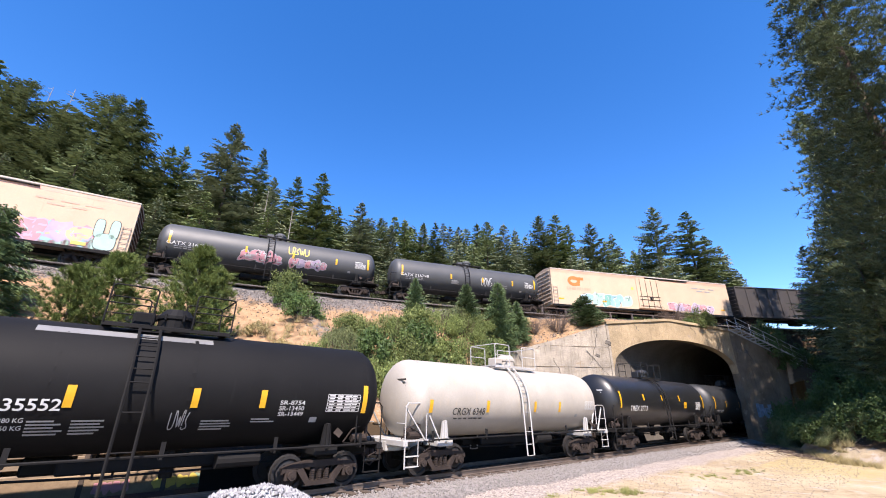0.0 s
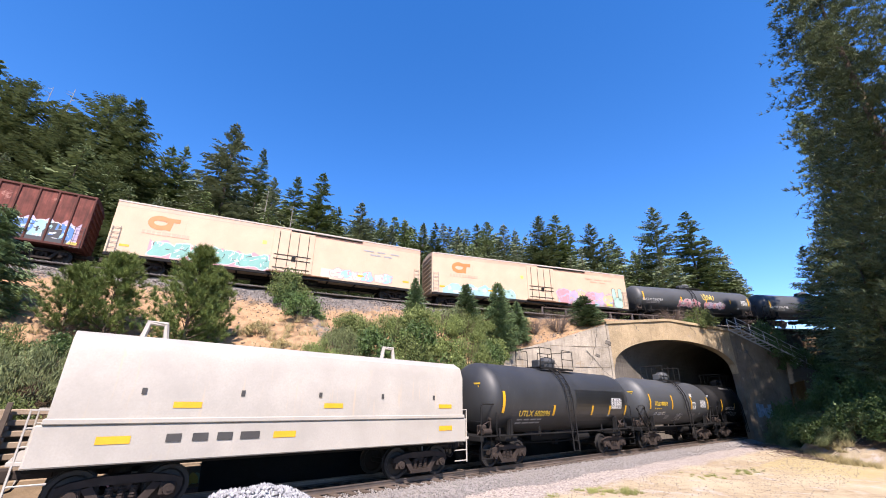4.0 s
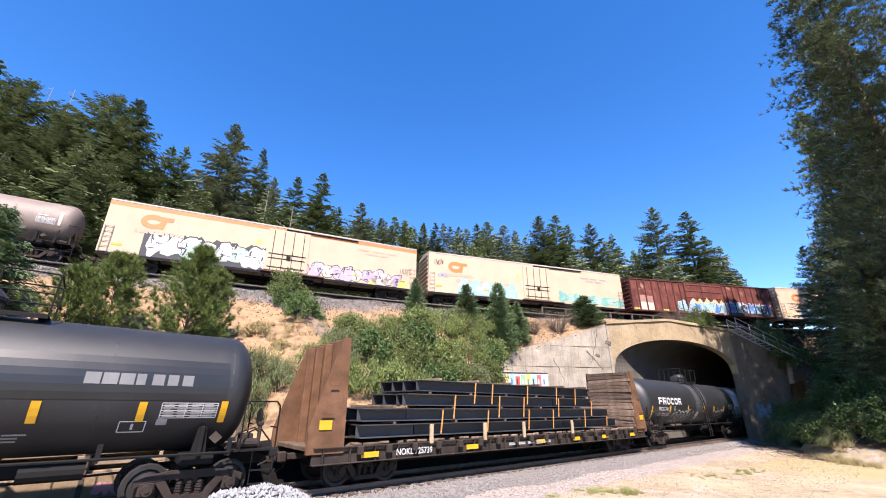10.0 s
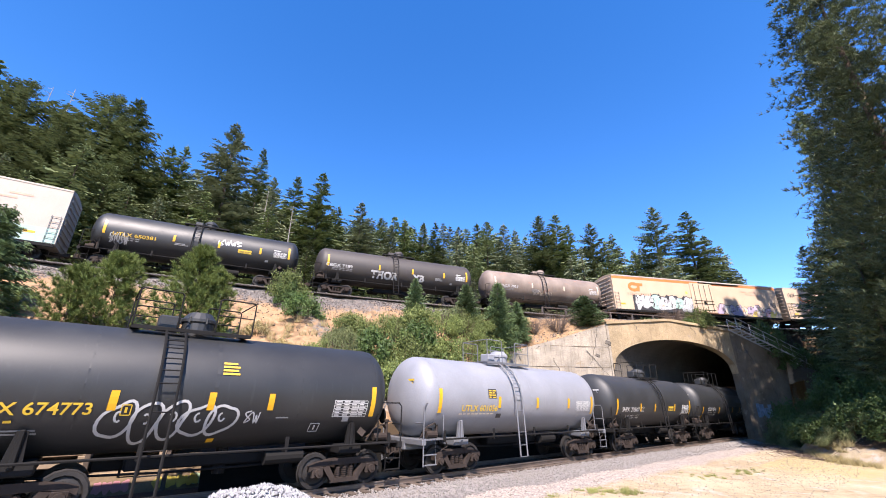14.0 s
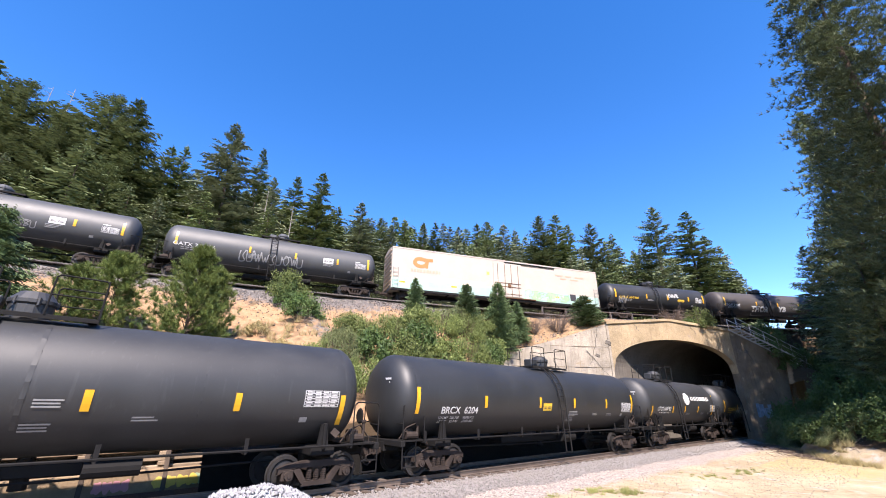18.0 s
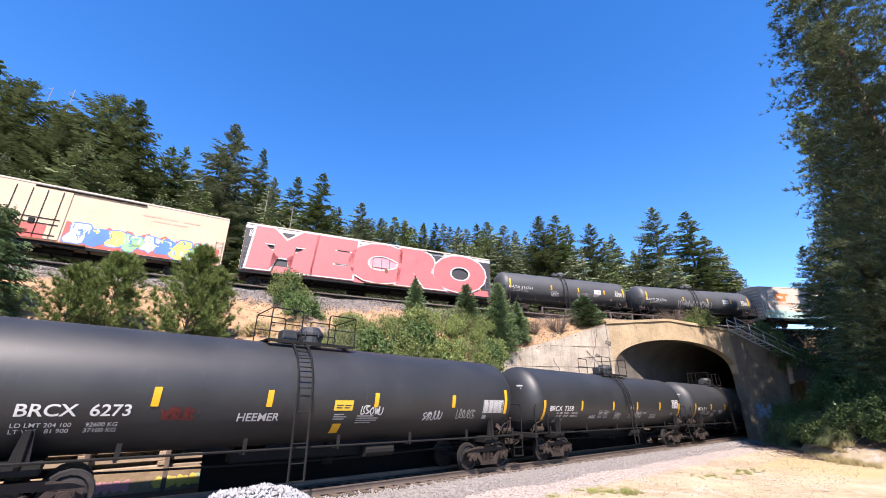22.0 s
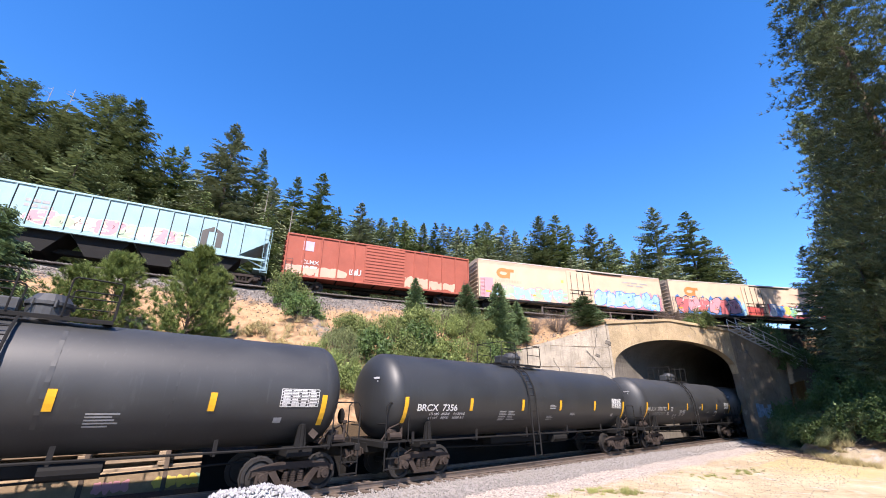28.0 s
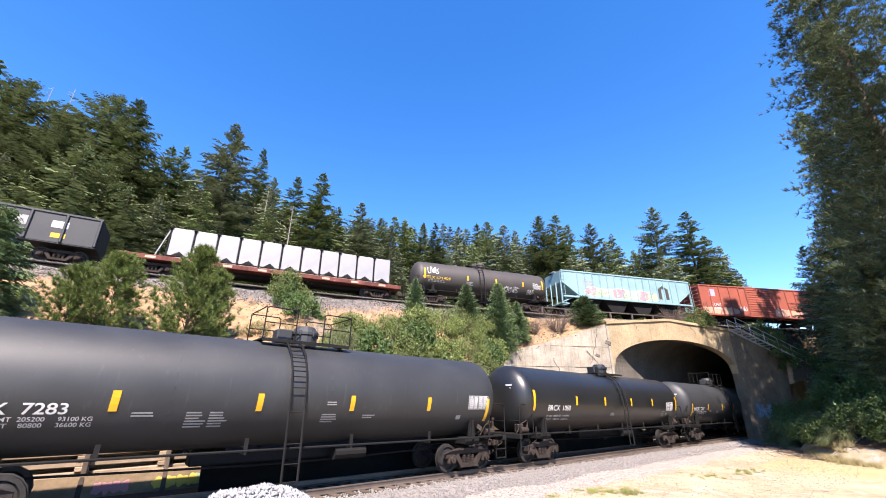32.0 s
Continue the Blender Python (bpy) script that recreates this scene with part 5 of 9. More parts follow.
def platform_geo(ln, R, zc):
    top = zc + R
    g = Geo()
    for y in (-0.62, 0.62):
        g.box(0, y, top + 0.02, ln, 0.34, 0.05, 0.01)
        g.box(0, y * 1.25, top - 0.02, ln, 0.04, 0.07)
    for x in (-ln / 2 + 0.1, ln / 2 - 0.1):
        g.box(x, 0, top + 0.02, 0.2, 1.3, 0.05)
    return g


def hoop_geo(a, b, y, R, zc, h=0.95):
    top = zc + R + 0.04
    return Geo().tube([(a, y, top), (a, y, top + h * 0.94), (a + 0.06, y, top + h), (b - 0.06, y, top + h), (b, y, top + h * 0.94), (b, y, top)], 0.022, 5)


def railing(car, ln, R, zc, trim, at, h=0.95):
    """Safety rails round the top platform: four hoops with mid bars, and two end bars."""
    top = zc + R + 0.04
    key = "%.2f%.2f%s" % (R, zc, trim)
    for y in (-0.80, 0.80):
        for k, (a, b) in enumerate(((-ln / 2, -ln / 2 + ln * 0.34), (ln / 2 - ln * 0.34, ln / 2))):
            part("rail_hoop", shared("rail_hoop:%s%d%.1f" % (key, k, y), lambda: hoop_geo(a, b, y, R, zc, h), P[trim]), None, car, m=pose(at, 0, 0))
            part("rail_bar", shared("rail_bar:%s%d%.1f" % (key, k, y), lambda: Geo().cyl((a, y, top + h * 0.5), (b, y, top + h * 0.5), 0.018, n=5), P[trim]), None, car, m=pose(at, 0, 0))
    for x in (-ln / 2, ln / 2):
        part("rail_bar", shared("rail_bar:%s%.1f" % (key, x), lambda: Geo().cyl((x, -0.80, top + h), (x, 0.80, top + h), 0.02, n=5), P[trim]), None, car, m=pose(at, 0, 0))


def housing_geo(R, zc, big):
    top = zc + R
    g = Geo().lathe([(top - 0.1, 0.42), (top + 0.30, 0.42), (top + 0.34, 0.46), (top + 0.42, 0.46), (top + (0.62 if big else 0.5), 0.30), (top + (0.64 if big else 0.52), 0.0)], 18, "z")
    if big:
        g.box(-0.75, 0, top + 0.22, 0.5, 0.5, 0.46, 0.04)
    for a in range(6):
        g.cyl((0.45 * math.cos(a), 0.45 * math.sin(a), top + 0.28), (0.45 * math.cos(a), 0.45 * math.sin(a), top + 0.46), 0.035, n=6)
    return g


def end_frame_geo(open_frame):
    """The platform at one end of a tank car (towards +x): sill, steps and bent handrails."""
    g = Geo().box(-0.55, 0, 0.98, 1.5, 0.55, 0.34, 0.03)
    g.box(0.10, 0, 1.12, 0.18, 2.7, 0.20, 0.02)
    g.box(-0.45, 0, 1.20, 0.95, 2.6, 0.05)
    for y in (-1.32, 1.32):
        g.tube([(0.12, y, 0.35), (0.12, y, 2.30), (0.02, y, 2.42), (-0.70, y, 2.42), (-0.80, y, 2.32), (-0.80, y, 1.2)], 0.024, 5)
        g.tube([(0.12, y, 1.75), (0.12, y * 0.6, 1.75)], 0.02, 5)
        for z in (0.40, 0.72):
            g.box(-0.18, y, z, 0.55, 0.10, 0.03)
            g.cyl((-0.44, y, z), (-0.44, y, 1.2), 0.016, n=5)
        if open_frame:
            g.tube([(-0.75, y, 1.2), (0.05, y * 0.9, 2.3)], 0.035, 5)
            g.tube([(-1.4, y, 1.2), (-0.8, y * 0.95, 2.3)], 0.04, 5)
    return g


def saddle_geo(R, zc):
    g = Geo()
    for y in (-1, 1):
        g.slab([(-0.20, 1.0), (0.18, 1.0), (0.09, 1.80), (-0.09, 1.80)], y * 1.22 - 0.05, y * 1.22 + 0.05)
        g.box(0, y * 1.22, 1.45, 0.10, 0.25, 0.75, 0.02)
    g.box(0, 0, 1.08, 0.75, 2.6, 0.26, 0.03)
    return g


def side_sill_geo(ln):
    g = Geo()
    for y in (-1.42, 1.42):
        g.cyl((-ln / 2, y, 1.20), (ln / 2, y, 1.20), 0.032, n=6)
        k = max(3, int(ln / 2.6))
        for i in range(k + 1):
            x = -ln / 2 + ln * i / k
            g.box(x, y, 1.33, 0.10, 0.03, 0.34)
            g.box(x, y * 0.93, 1.14, 0.06, 0.25, 0.05)
    return g


def belly_geo(ln):
    g = Geo().box(0, 0, 0.93, ln * 0.30, 0.5, 0.30, 0.04)
    g.cyl((0.4, 0, 0.55), (0.4, 0, 1.3), 0.16, n=10)
    g.box(-2.0, 0.55, 0.95, 0.9, 0.45, 0.4, 0.05)
    g.cyl((1.4, -0.55, 0.92), (2.5, -0.55, 0.92), 0.2, n=12)
    g.tube([(-ln * 0.35, -0.3, 0.82), (-1, -0.35, 0.72), (1, -0.35, 0.72), (ln * 0.35, -0.3, 0.82)], 0.03, 5)
    return g


def brake_gear_geo():
    """Valve box, reservoir, slack lever and hoses bunched at one end of a tank car."""
    g = Geo().box(0.0, -0.85, 1.42, 0.34, 0.30, 0.36, 0.04)
    g.cyl((-0.25, -1.12, 1.36), (0.22, -1.12, 1.36), 0.12, n=10)
    g.cyl((0.30, -1.05, 1.25), (0.30, -1.05, 1.80), 0.055, n=8)
    g.box(0.30, -1.05, 1.84, 0.16, 0.14, 0.10, 0.02)
    g.tube([(0.30, -1.05, 1.6), (0.1, -1.2, 1.75), (-0.3, -1.22, 1.62), (-0.55, -1.15, 1.25)], 0.022, 5)
    g.tube([(-0.1, -0.7, 1.5), (0.45, -0.55, 1.72), (0.85, -0.5, 1.3), (1.0, -0.42, 0.75)], 0.026, 5)
    g.tube([(0.55, -1.25, 1.25), (0.62, -1.3, 0.95), (0.30, -1.3, 0.82)], 0.02, 5)
    return g


CARS = {"lower": [], "upper": []}


def table_plate(car, side, x0, x1, z0, z1, seed=0):
    """A stencilled data table: white frame and rules, rows of small figures."""
    g = Geo()
    w, h = x1 - x0, z1 - z0
    for k in range(7):
        z = z0 + h * k / 6
        ribbon(g, side, [(x0, z), (x0 + w / 2, z), (x1, z)], 0.016, 0.016)
    for x in (x0, x0 + w * 0.42, x0 + w * 0.72, x1):
        ribbon(g, side, [(x, z0 + h * k / 4) for k in range(5)], 0.016, 0.0165)
    part("data_table", g, P["wletter"], car, "white stencilled data table", kind="stuff")
    bars(car, side, x0 + 0.05, z1 - h / 6 + 0.025, w - 0.06, 6, "wletter", h / 6 - 0.045, h / 6, seed, 4)


def tank_car(line, front, rear, body, label, R=1.50, zc=2.70, marks=4, mcol="yellow", title=None, sub=True, tint="wletter", band=None, trim="frame", big=True, rails=True, open_frame=False, seed=0, panel=None,
             lad=-0.55, spots=None, span=None, name=None, rows=(), print_blocks=(), table=None):
    """spots: reflective marks (x, low, high). name: (text, x0, x1, z, height). rows: (text, x0, x1, z). print_blocks: blocks of small print (x, z, width, rows). table: (x0, x1, z0, z1)."""
    L = front - rear
    car = thing("tank_car", label, "tank car", line + " train")
    side = lambda z: -math.sqrt(max(0.02, R * R - (z - zc) ** 2))
    lo_x, hi_x = span or ((spots[0][0], spots[1][0]) if spots else (-L / 2 + 1.5, L / 2 - 1.5))
    tl, tx = hi_x - lo_x + 1.70, (lo_x + hi_x) / 2
    spread = L / 2 - 2.35
    part("tank", tank_geo(tl, R, zc), P[body], car, smooth=True, m=pose(tx, 0, 0))
    for sx in (-1, 1):
        part("seam_band", arc_band(tx + sx * (tl / 2 - 0.77), 0.06, R, zc, 0.008, -2.2, 2.2), P[body], car)
    part("seam_band", arc_band(lad + 1.1, 0.09, R, zc, 0.012, -2.2, 2.2), P[body], car)
    for q in (0.30, 0.72):
        part("weld_seam", arc_band(tx - tl / 2 + tl * q, 0.03, R, zc, 0.006, -2.2, 2.2), P[body], car)
    if band:
        part("centre_band", arc_band(lad + 0.1, 2.2, R, zc, 0.006, -2.6, 2.6, 32), P[band], car)
    top = lad + 0.45
    part("platform", shared("platform:%.2f%.2f%s" % (R, zc, trim), lambda: platform_geo(2.9, R, zc), P[trim]), None, car, m=pose(top, 0, 0))
    if rails:
        railing(car, 2.9, R, zc, trim, top)
    part("manway_housing", shared("manway_housing:%.2f%.2f%s%d" % (R, zc, body, big), lambda: housing_geo(R, zc, big), P[body]), None, car, m=pose(top + 0.15, 0, 0))
    for near in (True, False):
        part("ladder", shared("ladder:%.2f%.2f%s%d" % (R, zc, trim, near), lambda: ladder_geo(R, zc, near), P[trim]), None, car, m=pose(lad, 0, 0))
    for sx in (-1, 1):
        part("end_platform", shared("end_platform:%d%s" % (open_frame, trim), lambda: end_frame_geo(open_frame), P[trim]), None, car, m=pose(sx * (L / 2 - 0.62), 0, 0, rz=0 if sx > 0 else 180))
        part("saddle", shared("saddle:" + trim, lambda: saddle_geo(R, zc), P[trim]), None, car, m=pose(sx * spread, 0, 0))
    part("side_sill", shared("side_sill:%.1f" % tl, lambda: side_sill_geo(tl - 1.6), P["frame"]), None, car)
    part("outlet_gear", shared("outlet_gear:%.0f" % tl, lambda: belly_geo(tl), P["frame"]), None, car)
    part("brake_wheel", shared("brake_wheel", lambda: Geo().lathe([(-0.03, 0.20), (0.0, 0.25), (0.03, 0.20), (0.0, 0.19)], 16, "x"), P["frame"]), None, car, m=pose(L / 2 - 0.78, -0.55, 2.0))
    part("brake_gear", shared("brake_gear", brake_gear_geo, P["truck"]), None, car, m=pose(-L / 2 + 1.0, 0, 0, rz=0))
    part("brake_gear", shared("brake_gear", brake_gear_geo, P["truck"]), None, car, m=pose(L / 2 - 1.15, 0.1, 0))
    ends_and_gear(car, L, spread)
    # reflective marks along the near side
    if spots:
        for x, lo, hi in spots:
            plate(car, side, x - 0.08, lo, 0.16, hi - lo, mcol, "reflective_mark", 0.018, 5 if hi - lo > 0.6 else 3)
    else:
        for sx in (-1, 1):
            plate(car, side, sx * (tl / 2 - 0.86) - 0.07, 2.28, 0.15, 0.92, mcol, "reflective_mark", 0.02, 5)
        for i in range(marks):
            x = -tl / 2 + tl * ((i + 1) / (marks + 1) if marks > 3 else 0.36 + (i * 0.21 if marks == 3 else i * 0.27))
            plate(car, side, x - 0.07, 2.38, 0.15, 0.46, mcol, "reflective_mark", 0.016)
    r = random.Random(seed)
    if name:
        letter(car, side, name[0], name[1], name[3], name[4], tint, 0.014, fit=name[2] - name[1])
        stub = tx - tl / 2 + 0.085
        g = Geo()
        for k, (w, z) in enumerate(((0.62, 3.22), (0.40, 3.10), (0.46, 2.98))):
            g.add([(stub - 0.02 + 0.02 * k, -0.55 - w / 2, z), (stub - 0.02 + 0.02 * k, -0.55 + w / 2, z), (stub - 0.02 + 0.02 * k, -0.55 + w / 2, z + 0.07), (stub - 0.02 + 0.02 * k, -0.55 - w / 2, z + 0.07)], [(3, 2, 1, 0)])
        part("stencil", g, P[tint], car, kind="stuff")
    elif title:
        size = 0.23 if L < 15 else 0.24
        letter(car, side, title, -tl / 2 + (0.72 if L > 15 else 1.35), 2.24, size, tint, fit=(0.215 if L < 15 else 0.235) * len(title))
    for text, x0, x1, z in rows:
        letter(car, side, text, x0, z, 0.085, "wletter" if name[0][0] != "M" else "gletter", 0.006, fit=x1 - x0)
    for k, (x, z, w, n) in enumerate(print_blocks):
        bars(car, side, x, z, w, n, "gletter", 0.034, 0.066, seed + k, 2 if w > 0.9 else 1)
    if table:
        table_plate(car, side, *table, seed)
    if sub and not spots:
        bars(car, side, -tl / 2 + 1.2, 2.12, 1.7, 2, "gletter", 0.055, 0.12, seed, 6)
        bars(car, side, tl / 2 - 1.95, 2.78, 0.7, 1, "wletter", 0.06, 0.1, seed, 1)
        table_plate(car, side, tl / 2 - 1.95, tl / 2 - 1.05, 2.30, 2.68, seed)
        for k in range(2 if L > 15 else 1):
            x = -tl / 2 + tl * (0.36 + 0.34 * k) + r.uniform(-0.3, 0.3)
            bars(car, side, x, 2.25, 0.9, r.randint(2, 4), "gletter", 0.045, 0.085, seed + k, 1)
    if sub:
        plate(car, side, tl / 2 - 2.5, 1.86, 0.22, 0.14, "gletter", "data_panel", 0.013)
        g = Geo().slab([(-0.16, 0), (0, -0.16), (0.16, 0), (0, 0.16)], -0.012, 0.0)
        part("placard", g, P["sill"], car, "diamond warning placard holder", pose(spread + 0.3, -1.36, 1.55, rx=-28))
    if panel:
        plate(car, side, panel[0], panel[1], panel[2], panel[3], panel[4], "warning_panel", 0.014)
        bars(car, side, panel[0] + 0.08, panel[1] + panel[3] * 0.45, panel[2] - 0.1, 2, "dletter", 0.035, 0.07, 1, 2)
    car["mid"] = (front + rear) / 2
    CARS[line].append(car)
    return car, side, tl


# ---------------------------------------------------------------- house cars
def sides_geo(L, W, z0, z1, roof=0.18):
    """A closed car body with a shallow roof."""
    h = W / 2
    prof = [(-h, z0), (-h, z1 - 0.05), (-h + 0.05, z1), (-h * 0.5, z1 + roof * 0.75), (0, z1 + roof), (h * 0.5, z1 + roof * 0.75), (h - 0.05, z1), (h, z1 - 0.05), (h, z0)]
    n = len(prof)
    vs = [(x, y, z) for x in (-L / 2, L / 2) for y, z in prof]
    fs = [(i, i + 1, n + i + 1, n + i) for i in range(n - 1)] + [(n - 1, 0, n, 2 * n - 1), tuple(range(n - 1, -1, -1)), tuple(range(n, 2 * n))]
    return Geo().add(vs, [f[::-1] for f in fs])


def end_ladder_geo(z0, z1, w=0.45):
    g = Geo()
    for x in (-w / 2, w / 2):
        g.cyl((x, 0, z0), (x, 0, z1), 0.018, n=5)
    n = int((z1 - z0) / 0.38)
    for i in range(n + 1):
        z = z0 + 0.08 + (z1 - z0 - 0.16) * i / n
        g.cyl((-w / 2, 0, z), (w / 2, 0, z), 0.015, n=5)
    return g


def under_geo(L, W):
    g = Geo().box(0, 0, 0.98, L - 1.0, 0.45, 0.36, 0.03)
    g.box(-1.5, 0.5, 0.78, 1.6, 0.5, 0.45, 0.04)
    g.cyl((1.2, -0.7, 0.8), (2.6, -0.7, 0.8), 0.2, n=10)
    for x in np.linspace(-L / 2 + 1, L / 2 - 1, 10):
        g.box(x, 0, 1.05, 0.12, W - 0.2, 0.14)
    return g


def reefer(front, rear, body, label, stripe=None, door=None, low=None, end="rust", seed=0):
    L = front - rear
    bl, W, z0, z1 = L - 1.15, 3.12, 1.02, 4.82
    car = thing("refrigerator_car", label, "refrigerator car", "upper train")
    side = lambda z: -W / 2
    part("body", sides_geo(bl, W, z0, z1), P[body], car)
    for sx in (-1, 1):
        g = Geo()
        for i in range(9):
            g.box(sx * (bl / 2 + 0.03), 0, z0 + 0.35 + i * 0.40, 0.07, W - 0.5, 0.16, 0.03)
        part("end_ribs", g, P[end if sx > 0 else "cream"], car)
        part("end_ladder", shared("end_ladder:r", lambda: end_ladder_geo(1.0, 2.9), P["grime"]), None, car, m=pose(sx * (bl / 2 - 0.35), -W / 2 - 0.06, 0))
    part("side_sill", Geo().box(0, -W / 2 + 0.02, z0 - 0.06, bl, 0.10, 0.22, 0.02), P["frame"], car)
    part("underframe", shared("underframe:%.0f" % L, lambda: under_geo(bl, W), P["frame"]), None, car)
    part("roof_edge", Geo().box(0, -W / 2 - 0.012, z1 - 0.06, bl, 0.03, 0.12, 0.01), P["cream2"], car)
    if stripe:
        plate(car, side, -bl / 2, z1 - 0.42, bl, 0.26, stripe, "stripe", 0.005, 1)
    # plug door with its bars and the track above it
    dx, dw = 0.35, 3.1
    part("door", Geo().box(dx, -W / 2 - 0.03, (z0 + z1) / 2 - 0.05, dw, 0.06, z1 - z0 - 0.5, 0.015), P[door or body], car)
    bar = P["frame" if not door else "rust"]
    for x in (dx - dw / 2 + 0.45, dx - 0.35, dx + 0.35, dx + dw / 2 - 0.45):
        part("door_bar", Geo().cyl((x, -W / 2 - 0.10, z0 + 0.25), (x, -W / 2 - 0.10, z1 - 0.4), 0.019, n=6), bar, car)
    for z in (z0 + 0.45, z0 + 1.15, z0 + 1.5):
        part("door_bar", Geo().box(dx, -W / 2 - 0.08, z, dw - 0.4, 0.04, 0.04), bar, car)
    part("door_latch", Geo().box(dx + 0.1, -W / 2 - 0.1, z0 + 1.25, 0.3, 0.06, 0.34, 0.02), bar, car)
    part("door_track", Geo().box(dx + dw / 2 + 1.0, -W / 2 - 0.06, z1 - 0.22, dw * 1.85, 0.10, 0.07, 0.01), P["frame"], car)
    part("door_track", Geo().box(dx + 0.6, -W / 2 - 0.08, z0 + 0.08, dw * 1.5, 0.14, 0.09, 0.01), P["rust"], car)
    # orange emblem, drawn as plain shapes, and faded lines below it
    ex, ez = -bl / 2 + 2.6, z1 - 1.25
    r = random.Random(seed)
    g = Geo()
    ring_o = [(ex + 0.55 * math.cos(t), ez + 0.36 * math.sin(t)) for t in np.linspace(0.6, 5.9, 18)]
    ribbon(g, side, ring_o, 0.34, 0.012)
    ribbon(g, side, [(ex - 0.1, ez + 0.30), (ex + 1.15, ez + 0.30)], 0.30, 0.013)
    ribbon(g, side, [(ex + 0.62, ez + 0.3), (ex + 0.50, ez - 0.48)], 0.34, 0.0135)
    part("emblem", g, P["orange"], car, "orange oval emblem")
    bars(car, side, ex - 0.9, ez - 0.90, 2.9, 1, "peach", 0.26, 0.2, seed, 10)
    bars(car, side, bl / 2 - 5.2, z1 - 0.95, 3.6, 1, "peach" if seed % 2 else "gletter", 0.12, 0.2, seed, 3)
    bars(car, side, bl / 2 - 4.6, z1 - 1.25, 2.4, 1, "peach" if seed % 2 else "gletter", 0.12, 0.2, seed + 1, 2)
    plate(car, side, dx - dw / 2 - 0.7, z0 + 2.15, 0.3, 0.3, "g_yellow", "label", 0.012, 1)
    for x in (-bl / 2 + 0.7, bl / 2 - 1.6, -bl / 4, bl / 4):
        plate(car, side, x, z0 + 0.55, 0.55, 0.15, "yellow", "reflective_mark", 0.014, 1)
    if low:
        plate(car, side, -bl / 2 + 0.05, z0 + 0.05, bl - 0.1, 0.95, low, "painted_band", 0.004, 1)
    ends_and_gear(car, L, L / 2 - 2.6)
    car["mid"] = (front + rear) / 2
    CARS["upper"].append(car)
    return car, side, bl


def boxcar(front, rear, body, label, ribs=13, z1=4.55, seed=0, wide=0.22, bars=11, trim=None):
    L = front - rear
    bl, W, z0 = L - 0.95, 3.05, 1.02
    trim = trim or body
    car = thing("boxcar", label, "boxcar", "upper train")
    side = lambda z: -W / 2
    part("body", sides_geo(bl, W, z0, z1, 0.14), P[body], car)
    rib = Geo().box(0, -W / 2 - 0.04, (z0 + z1) / 2, 0.11, 0.09, z1 - z0 - 0.12, 0.02).mesh("rib")
    rib.materials.append(P[trim])
    for i in range(ribs + 1):
        x = -bl / 2 + 0.06 + (bl - 0.12) * i / ribs
        if abs(x) > bl * wide / 2 + 0.1:
            part("rib", rib, None, car, m=pose(x, 0, 0))
    for z, h in ((z1 - 0.06, 0.14), (z0 + 0.05, 0.16)):
        part("side_rail", Geo().box(0, -W / 2 - 0.03, z, bl, 0.10, h, 0.02), P[trim], car)
    dw = bl * wide
    g = Geo().box(0, -W / 2 - 0.06, (z0 + z1) / 2, dw, 0.06, z1 - z0 - 0.3, 0.01)
    d = part("door", g, P[body], car)
    dr = Geo().box(0, -W / 2 - 0.10, 0, dw - 0.16, 0.06, 0.14, 0.025).mesh("door_rib")
    dr.materials.append(P[body])
    for i in range(bars):
        part("door_rib", dr, None, d, m=pose(0, 0, z0 + 0.38 + i * (z1 - z0 - 0.7) / (bars - 1)))
    if bars < 8:
        for x in (-dw / 2, -0.06 * dw, dw / 2):
            part("door_post", Geo().box(x, -W / 2 - 0.10, (z0 + z1) / 2, 0.10, 0.08, z1 - z0 - 0.3, 0.02), P[trim], d)
    er = Geo().box(0, 0, 0, 0.09, W - 0.3, 0.15, 0.03).mesh("end_rib")
    er.materials.append(P[body])
    for sx in (-1, 1):
        for i in range(8):
            part("end_rib", er, None, car, m=pose(sx * (bl / 2 + 0.03), 0, z0 + 0.3 + i * 0.42))
    for sx in (-1, 1):
        part("end_ladder", shared("end_ladder:b", lambda: end_ladder_geo(0.9, 2.4), P[body]), None, car, m=pose(sx * (bl / 2 - 0.35), -W / 2 - 0.14, 0))
    part("underframe", shared("underframe:b%.0f" % L, lambda: under_geo(bl, W), P["frame"]), None, car)
    ends_and_gear(car, L, L / 2 - 2.3)
    car["mid"] = (front + rear) / 2
    CARS["upper"].append(car)
    return car, (lambda z: -W / 2 - 0.012), bl


# ---------------------------------------------------------------- plants on the bank
def drop(x, y):
    return float(ground_z(np.array([x]), np.array([y]))[0][0])


BUSH = {}
for key, mat, n, size, cl, flat, lab, nm in (
        ("a", "shrub", 6000, 0.043, 34, 0.80, "rounded leafy green shrub on the bank", "shrub"),
        ("b", "shrub_dark", 4800, 0.050, 30, 0.95, "dense dark green shrub on the bank", "shrub"),
        ("c", "shrub", 6000, 0.054, 24, 0.80, "feathery bright green shrub with upright shoots", "shrub"),
        ("e", "sage", 6000, 0.050, 26, 0.85, "grey-green wispy shrub on the bank", "shrub"),
        ("d", "dry", 2600, 0.055, 22, 0.80, "pale half-dry bush on the bare bank", "shrub")):
    BUSH[key] = plant(nm, lab, "shrub", leaf_bush(40 + ord(key), n, size, cl, flat, up=1.6 if key in "ce" else 0.5, slim=0.22 if key in "ce" else 0.5), mat, bush_stems(ord(key)), "shrubs on the bank", "foliage", "stem")
used_bush = set()


